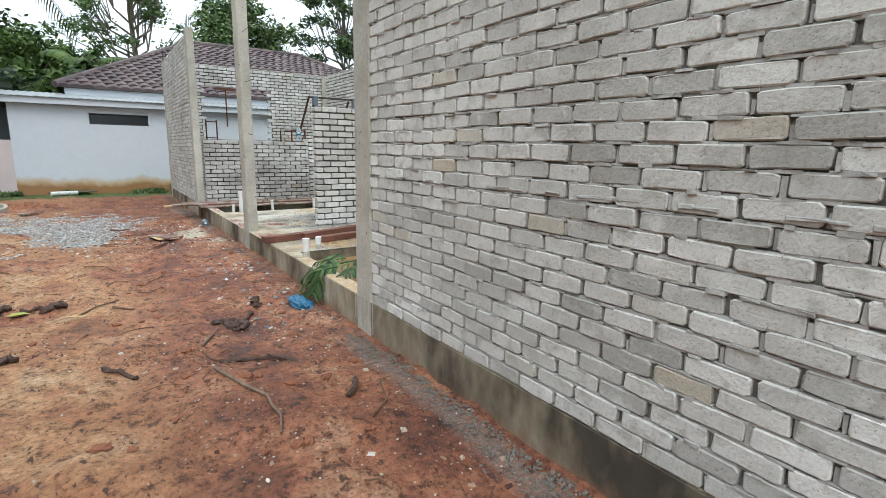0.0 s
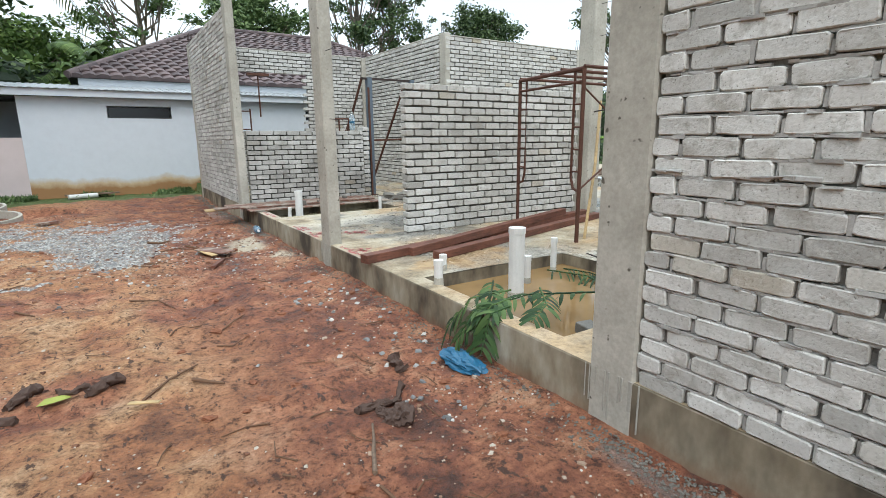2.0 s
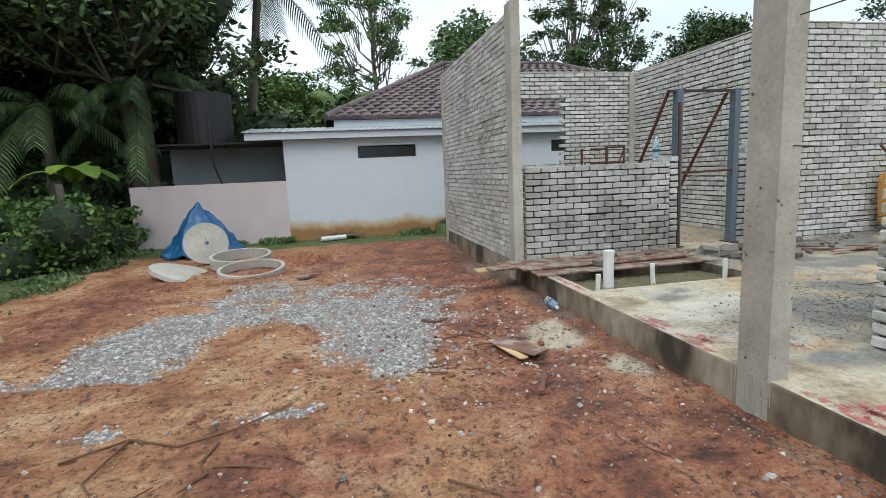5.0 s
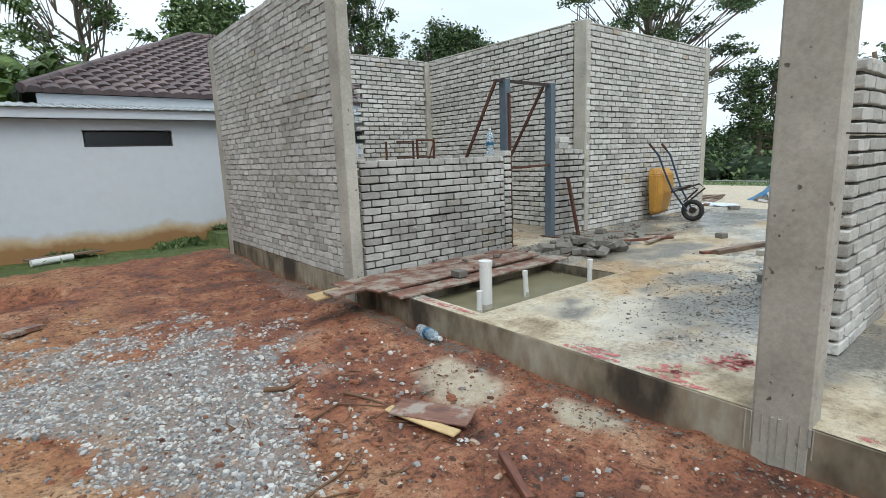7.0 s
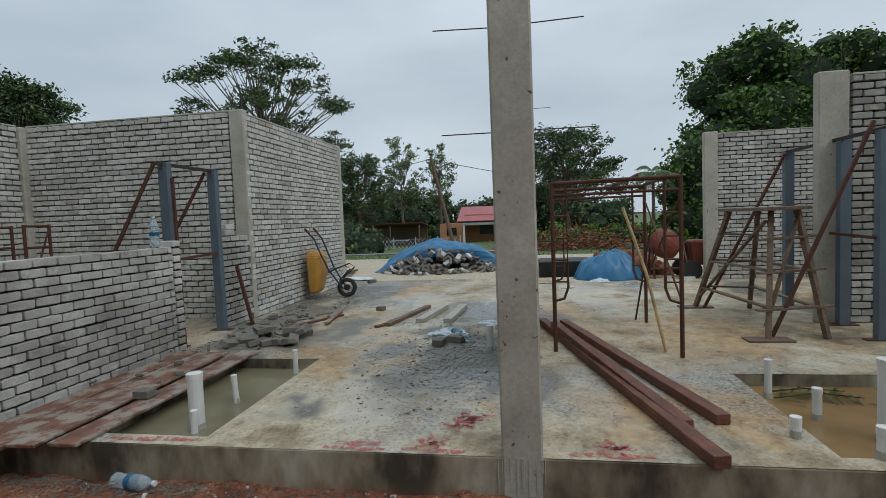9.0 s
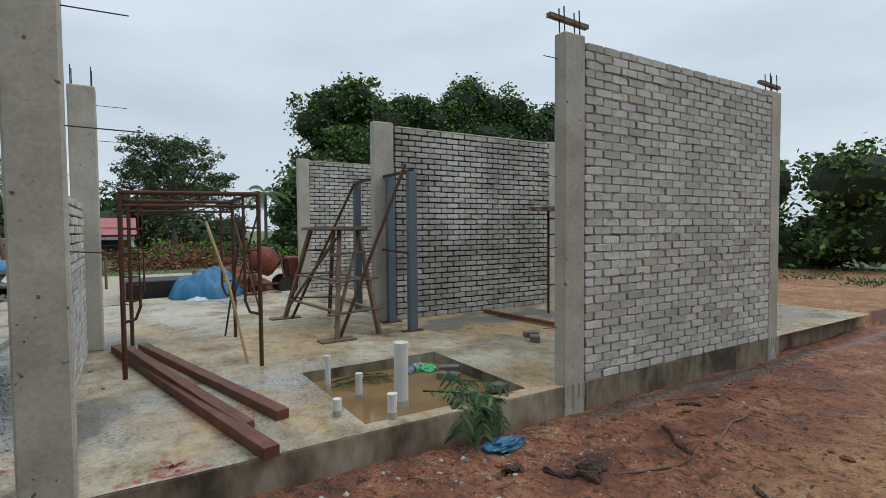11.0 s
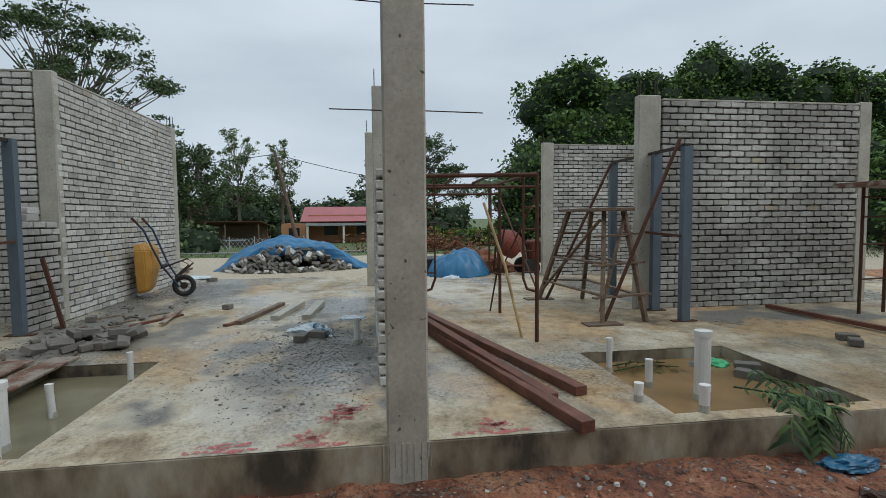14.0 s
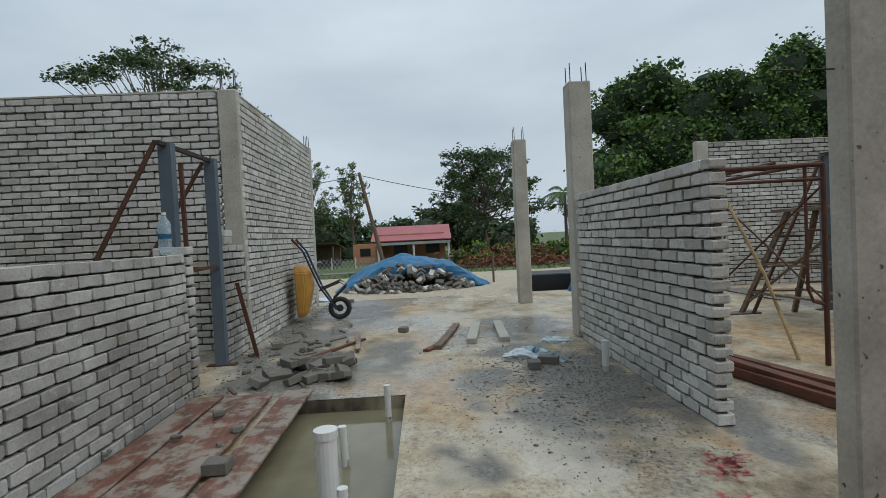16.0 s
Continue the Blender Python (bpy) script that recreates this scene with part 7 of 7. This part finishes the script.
def woods(name, label, blobs, per, leaf, mat, seed, flat=0.85, category="trees"):
    """Closed mass of foliage: uneven cores coloured dark as inner shade, leaves all over."""
    rng = np.random.default_rng(seed)
    e = thing(name, label, category)
    e["kind"] = "stuff"
    bm = bmesh.new()
    bmesh.ops.create_icosphere(bm, subdivisions=2, radius=1.0)
    base = np.array([v.co[:] for v in bm.verts])
    fc = [tuple(v.index for v in f.verts) for f in bm.faces]
    bm.free()
    V, F = [], []
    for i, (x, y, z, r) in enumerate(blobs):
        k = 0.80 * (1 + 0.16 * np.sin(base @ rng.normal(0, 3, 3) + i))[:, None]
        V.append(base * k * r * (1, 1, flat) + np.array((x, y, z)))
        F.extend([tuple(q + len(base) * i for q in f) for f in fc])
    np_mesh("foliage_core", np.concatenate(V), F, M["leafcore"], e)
    small = [(x + rng.normal(0, 0.55) * r, y + rng.normal(0, 0.55) * r, z + rng.uniform(0.1, 0.9) * r * flat, r * rng.uniform(0.25, 0.5)) for x, y, z, r in blobs for k in range(3)]
    c = np.concatenate([leaf_cloud(blobs, per, flat, rng, 0.85), leaf_cloud(small, per * 1.2, flat, rng, 0.5)])
    quad_leaves(c, leaf, rng, "leaves", M[mat], e, 0.2, 0.6)
    return e


# dark green of the cores: the shade between leaves put into the colour
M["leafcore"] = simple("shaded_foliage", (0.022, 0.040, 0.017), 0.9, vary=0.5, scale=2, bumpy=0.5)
rv = random.Random(77)

# wooded hill in the east and south
def hill_top(y):
    """Height of the hill's crown line: low at its end, a rise, then level."""
    return 13.3 + 2.9 * math.exp(-((y + 29.5) / 4.5) ** 2) + (1.0 if y < -35 else 0.0) + 0.7 * math.sin(y * 0.9 + 1) + 0.4 * math.sin(y * 2.3)


B = []
for k in range(230):
    y = -5.8 - 64 * rv.random() ** 0.9
    f = min(1.0, max(0.16, (-7.2 - y) / 2.2))
    hh = hill_top(y) * f
    z = hh * math.sqrt(rv.random())
    B.append((45 + rv.uniform(-1, 3) + 0.25 * abs(z), y, z - 1.0, rv.uniform(1.8, 3.2)))
for k in range(70):
    y = -6.8 - 60 * k / 70
    f = min(1.0, max(0.2, (-7.2 - y) / 2.2))
    B.append((48 + rv.uniform(-1, 1), y, (hill_top(y) + 0.3) * f + rv.uniform(-0.5, 0.8), rv.uniform(1.4, 2.6)))
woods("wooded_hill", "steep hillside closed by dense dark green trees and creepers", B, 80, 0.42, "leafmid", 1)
# edge of the wood in the south
B = []
for k in range(120):
    u = rv.random()
    x = 4 + 36 * u
    y = -11.5 - 0.10 * (x - 4) + rv.uniform(-1.5, 1.0)
    B.append((x, y, rv.uniform(0.2, 4.6) * (0.75 + 0.5 * u), rv.uniform(0.9, 1.7)))
woods("wood_edge", "dense bright green scrub and creepers at the plot's southern edge", B, 240, 0.22, "leafmid", 2)
# line of trees behind the road in the east
B = []
for k in range(120):
    y = rv.uniform(-6, 62)
    B.append((72 + rv.uniform(-3, 8), y, rv.uniform(-1.0, 3.6) + 1.2 * math.sin(y * 0.3), rv.uniform(1.8, 3.0)))
woods("tree_line", "dark tree line beyond the houses and the road", B, 45, 0.55, "leafdark", 3)
B = [(38 + rv.uniform(-2, 4), 1 - 5.5 * rv.random() + 5.5 * (k % 2), -0.9 + rv.uniform(0, 1.1), rv.uniform(0.5, 1.0)) for k in range(34)]
woods("rough_bushes", "rough green bushes and cut scrub beyond the yard", B, 260, 0.22, "leafbright", 4)
B = [(rv.uniform(21, 30), rv.uniform(15, 32), 0.0 + rv.uniform(-0.5, 1.2), rv.uniform(0.7, 1.3)) for k in range(30)]
B += [(rv.uniform(26, 36), rv.uniform(22, 40), rv.uniform(0.0, 4.0), rv.uniform(1.2, 2.4)) for k in range(40)]
woods("roadside_trees", "dark dense trees and bushes beside the road", B, 110, 0.3, "leafdark", 5)
# jungle behind the yard in the north-west
B = []
for k in range(80):
    x = rv.uniform(-13.5, -4.6)
    B.append((x, 19.6 + rv.uniform(0, 5) + 0.1 * abs(x), rv.uniform(0.3, 7.5), rv.uniform(1.0, 1.9)))
for k in range(16):
    B.append((rv.uniform(-5.2, -2.6), 21.0 + rv.uniform(0, 2.5), rv.uniform(0.8, 3.2), rv.uniform(0.8, 1.3)))
for k in range(22):
    B.append((rv.uniform(-8.5, -3.6), 17.5 + rv.uniform(0, 2.8), rv.uniform(4.6, 8.0), rv.uniform(0.8, 1.4)))
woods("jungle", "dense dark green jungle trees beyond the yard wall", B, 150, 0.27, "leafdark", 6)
B = [(rv.uniform(-9.5, -4.9), rv.uniform(14.6, 17.6), rv.uniform(0.1, 0.95), rv.uniform(0.35, 0.62)) for k in range(46)]
woods("vines", "heap of leafy green vines beside the yard wall", B, 1500, 0.11, "leafmid", 7)
# added trees, never in view, that darken the western sky and its reflections
B = [(-15.5 + rv.uniform(-2, 2), rv.uniform(-16, 20), rv.uniform(0.2, 7.5), rv.uniform(1.6, 2.8)) for k in range(75)]
woods("unseen_west_trees", "added unseen trees that cut down the light from the west", B, 45, 0.5, "leafdark", 8)
# low green between the yard and the tall trees in the north
B = [(rv.uniform(-4, 32), 31 + rv.uniform(0, 6), rv.uniform(0.0, 3.6), rv.uniform(1.3, 2.2)) for k in range(60)]
B += [(rv.uniform(-3.2, 1.2), 27 + rv.uniform(0, 2), rv.uniform(1.5, 4.4), rv.uniform(0.8, 1.3)) for k in range(14)]
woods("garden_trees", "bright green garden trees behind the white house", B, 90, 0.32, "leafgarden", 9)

TALL = "tall slender tree with airy grey-green foliage clumps"
tree("tree", TALL, 3.4, 50, 0, 19.5, 8, 4.6, 26, 1.25, 130, 0.34, "leaf", 21, 0.6, 0.32)
tree("tree", "dense rounded dark green tree behind the roof", 9.4, 41, 0, 11.2, 5, 3.6, 26, 1.7, 170, 0.34, "leaf", 22, 0.8, 0.3)
tree("tree", TALL, 19.5, 46, 0, 17.5, 7, 4.4, 26, 1.35, 150, 0.34, "leafdark", 23, 0.6, 0.32, (0.5, 0))
tree("tree", TALL, 23.6, 47, 0, 17.0, 8, 3.6, 20, 1.25, 140, 0.34, "leafdark", 24, 0.6, 0.3)
tree("tree", "dense rounded dark green tree in the distance", 35.5, 49, 0, 14.3, 8, 4.2, 26, 1.8, 150, 0.36, "leafdark", 25, 0.7, 0.32)
tree("tree", "dense green tree behind the neighbour's roof", -3.4, 38, 0, 7.4, 3, 3.2, 26, 1.3, 200, 0.30, "leafgarden", 32, 0.8, 0.3)
tree("tree", "wide umbrella-shaped tree with layered airy foliage", 30, 23.6, -0.4, 13.4, 6.8, 5.8, 34, 1.15, 205, 0.22, "leafdark", 27, 0.42, 0.34, (0.6, 0.6))
tree("tree", "dark broad-crowned tree standing over the road", 45, 3.4, -1.2, 10.0, 4.6, 4.3, 34, 1.2, 220, 0.26, "leafdark", 28, 0.6, 0.3)
tree("tree", "dark rounded tree beside the road", 42, 21.5, -1.2, 8.4, 3.2, 2.8, 24, 1.15, 200, 0.28, "leafdark", 29, 0.8, 0.26)
tree("tree", TALL, 62, 22.5, -1.5, 13.2, 4.5, 2.6, 20, 0.9, 170, 0.3, "leaf", 30, 0.8, 0.2)
tree("tree", TALL, 62, 17.6, -1.5, 12.2, 5.0, 2.0, 16, 0.85, 170, 0.3, "leaf", 31, 0.8, 0.2)
tree("tree", "big dark-trunked tree overhanging the yard's corner", -9.6, 21.0, 0.1, 12.5, 5.5, 5.2, 34, 1.9, 190, 0.27, "leafdark", 33, 0.8, 0.42, (1.2, -2.2))
tree("tree", "dark overhanging tree by the neighbour's outhouse", -5.6, 19.0, 0.1, 9.5, 4.2, 3.0, 26, 1.25, 320, 0.2, "leafdark", 34, 0.8, 0.22, (0.3, -0.8))


def palm(x, y, z0, h, length, n, label, seed, droop=0.8, mat="leaf", lean=(0, 0)):
    rng = random.Random(seed)
    e = thing("palm_tree", label, "palm tree", (x, y, z0))
    part("trunk", tube_path([(0, 0, 0), (lean[0] * 0.4, lean[1] * 0.4, h * 0.5), (lean[0], lean[1], h)], 0.16, 10, 0.11), M["bark"], e)
    o = Vector((lean[0], lean[1], h))
    for k in range(n):
        a = k * 2.4 + rng.uniform(-0.3, 0.3)
        el = rng.uniform(-0.1, 1.15)
        pts = []
        for j in range(9):
            f = j / 8
            pts.append(o + Vector((math.cos(a) * length * f * math.cos(el * (1 - 0.3 * f)), math.sin(a) * length * f * math.cos(el * (1 - 0.3 * f)), length * (math.sin(el) * f - droop * f * f))))
        bm = tube_path(pts, 0.025, 4, 0.006)
        for j in range(34):
            f = 0.12 + 0.86 * j / 34 * 8 / 8
            q = f * 8
            i = min(int(q), 7)
            c = pts[i].lerp(pts[i + 1], q - i)
            d = (pts[i + 1] - pts[i]).normalized()
            for s in (-1, 1):
                side = d.cross(Vector((0, 0, 1))).normalized() * s
                l = length * 0.24 * (1 - 0.6 * abs(f - 0.45)) * rng.uniform(0.85, 1.1)
                t = c + side * l * 0.62 + d * l * 0.35 + Vector((0, 0, -l * 0.6))
                m_ = c.lerp(t, 0.5) + Vector((0, 0, l * 0.13))
                w = d * 0.028
                v = [bm.verts.new(p) for p in (c - w, c + w, m_ + w, m_ - w, t)]
                bm.faces.new((v[0], v[1], v[2], v[3]))
                bm.faces.new((v[3], v[2], v[4]))
        part("frond", bm, M[mat], e)


palm(-3.3, 22.0, 0.1, 7.6, 3.3, 19, "tall coconut palm with drooping pale fronds above the jungle", 5, 0.75, "leafgarden", (0.8, 0.2))
palm(-0.2, 30, 0, 4.6, 3.0, 16, "green palm behind the neighbour's roof", 6, 0.55, "leafgarden")
palm(-7.0, 18.2, 0.1, 3.2, 2.4, 14, "dark palm among the jungle trees", 7, 0.85, "leafdark")
palm(-5.0, 18.6, 0.1, 3.6, 2.2, 14, "dark palm leaning over the yard wall", 8, 0.9, "leafdark")
palm(44, -3.6, -1.2, 6.0, 2.6, 15, "palm standing at the foot of the wooded hill", 9, 0.7, "leafdark")


def banana(x, y, z0, h, n, seed, label):
    rng = random.Random(seed)
    e = thing("banana_plant", label, "banana plant", (x, y, z0))
    part("stem", tube_path([(0, 0, 0), (0.03, 0, h * 0.5), (0.02, 0.02, h)], 0.08, 10, 0.04), M["leafbright"], e)
    for k in range(n):
        a = k * 2.4 + rng.uniform(-0.3, 0.3)
        el = rng.uniform(0.35, 1.2)
        L_ = h * rng.uniform(0.75, 1.0)
        bm = bmesh.new()
        prev = None
        for j in range(11):
            f = j / 10
            c = Vector((math.cos(a) * L_ * f * math.cos(el), math.sin(a) * L_ * f * math.cos(el), h + L_ * (math.sin(el) * f - 0.75 * f * f)))
            side = Vector((-math.sin(a), math.cos(a), 0)) * (L_ * 0.17 * math.sin(math.pi * min(1.0, 0.06 + f * 0.94)) ** 0.6 + 0.01)
            row = [bm.verts.new(c - side + Vector((0, 0, -0.03))), bm.verts.new(c), bm.verts.new(c + side + Vector((0, 0, -0.03)))]
            if prev:
                bm.faces.new((prev[0], prev[1], row[1], row[0]))
                bm.faces.new((prev[1], prev[2], row[2], row[1]))
            prev = row
        part("leaf", bm, M["leafbright"], e)


banana(-5.45, 15.6, 0.2, 1.45, 6, 3, "young banana plant with broad bright green leaves")
banana(17.5, 19.2, 0.1, 1.3, 9, 4, "bright green banana plant beyond the brick room")
banana(18.6, 19.8, 0.1, 1.5, 9, 5, "bright green banana plant beyond the brick room")
banana(19.4, 18.6, 0.1, 1.1, 8, 6, "bright green banana plant beyond the brick room")
e = thing("fence_post", "weathered pale timber fence post beside the vines", "fence post", (-5.35, 14.9, 0.0))
part("post", tube_path([(0.12, 0, 0), (0.02, 0.0, 0.8), (-0.04, 0, 1.6)], 0.065, 10, 0.06), M["bark"], e)
e = thing("fence_post", "pale leaning timber fence post at the plot's edge", "fence post", (-3.95, 10.2, 0.0))
part("post", tube_path([(0.05, 0, 0), (-0.04, 0.0, 0.6)], 0.035, 10, 0.03), M["palewood"], e)

# grass tufts
rng = np.random.default_rng(41)
P = []
while len(P) < 16000:
    q = rng.random()
    if q < 0.3:
        x, y = rng.uniform(-3.2, 8), 17.15 - abs(rng.normal(0, 0.25))
    elif q < 0.6:
        x, y = -4.6 - abs(rng.normal(0, 1.6)), rng.uniform(6, 17)
    elif q < 0.85:
        x, y = rng.uniform(3, 30), -7.5 - abs(rng.normal(0, 2.0))
    else:
        x, y = rng.uniform(17.5, 24), rng.uniform(-2, 24)
    if noise.noise((x * 1.1, y * 1.1, 4)) < -0.08:
        continue
    z = ground_height(x, y) if x < 1.7 else (0.24 if x < 17 else far_z(x, 0.24))
    P.append((x, y, z + rng.uniform(0.01, 0.09)))
g = quad_leaves(np.array(P), 0.15, rng, "grass", M["leaf"], None, -1.2, 0.22)
tagged(g, "tufts of rough green grass and weeds", kind="stuff")

# heap of cut branches beyond the yard
e = thing("brush_heap", "heap of cut brown branches and dead leaves", "brush heap", (24.0, 4.6, -0.1))
bm = bmesh.new()
for k in range(150):
    a, q = rv.uniform(0, math.tau), math.sqrt(rv.random())
    c = Vector((1.2 * q * math.cos(a), 3.2 * q * math.sin(a), 1.15 * (1 - q * q) * rv.random()))
    d = Vector((rv.gauss(0, 1), rv.gauss(0, 1), rv.gauss(0, 0.35))).normalized() * rv.uniform(0.5, 1.2)
    add_rod(bm, c - d / 2, c + d / 2, 0.03, 0.012, 5)
part("branch_mass", bm, M["twig"], e, kind="stuff")
q = [(24 + 1.3 * rv.gauss(0, 0.5), 4.6 + 3.2 * rv.gauss(0, 0.5), -0.1 + abs(rv.gauss(0, 0.5))) for k in range(1500)]
quad_leaves(np.array(q), 0.22, rng, "dead_leaves", M["clod"], None, 0.2, 0.4)["label"] = "dead brown leaves on the brush heap"

# ---- bricks, last ----
for job in brick_jobs:
    lay_bricks(*job)
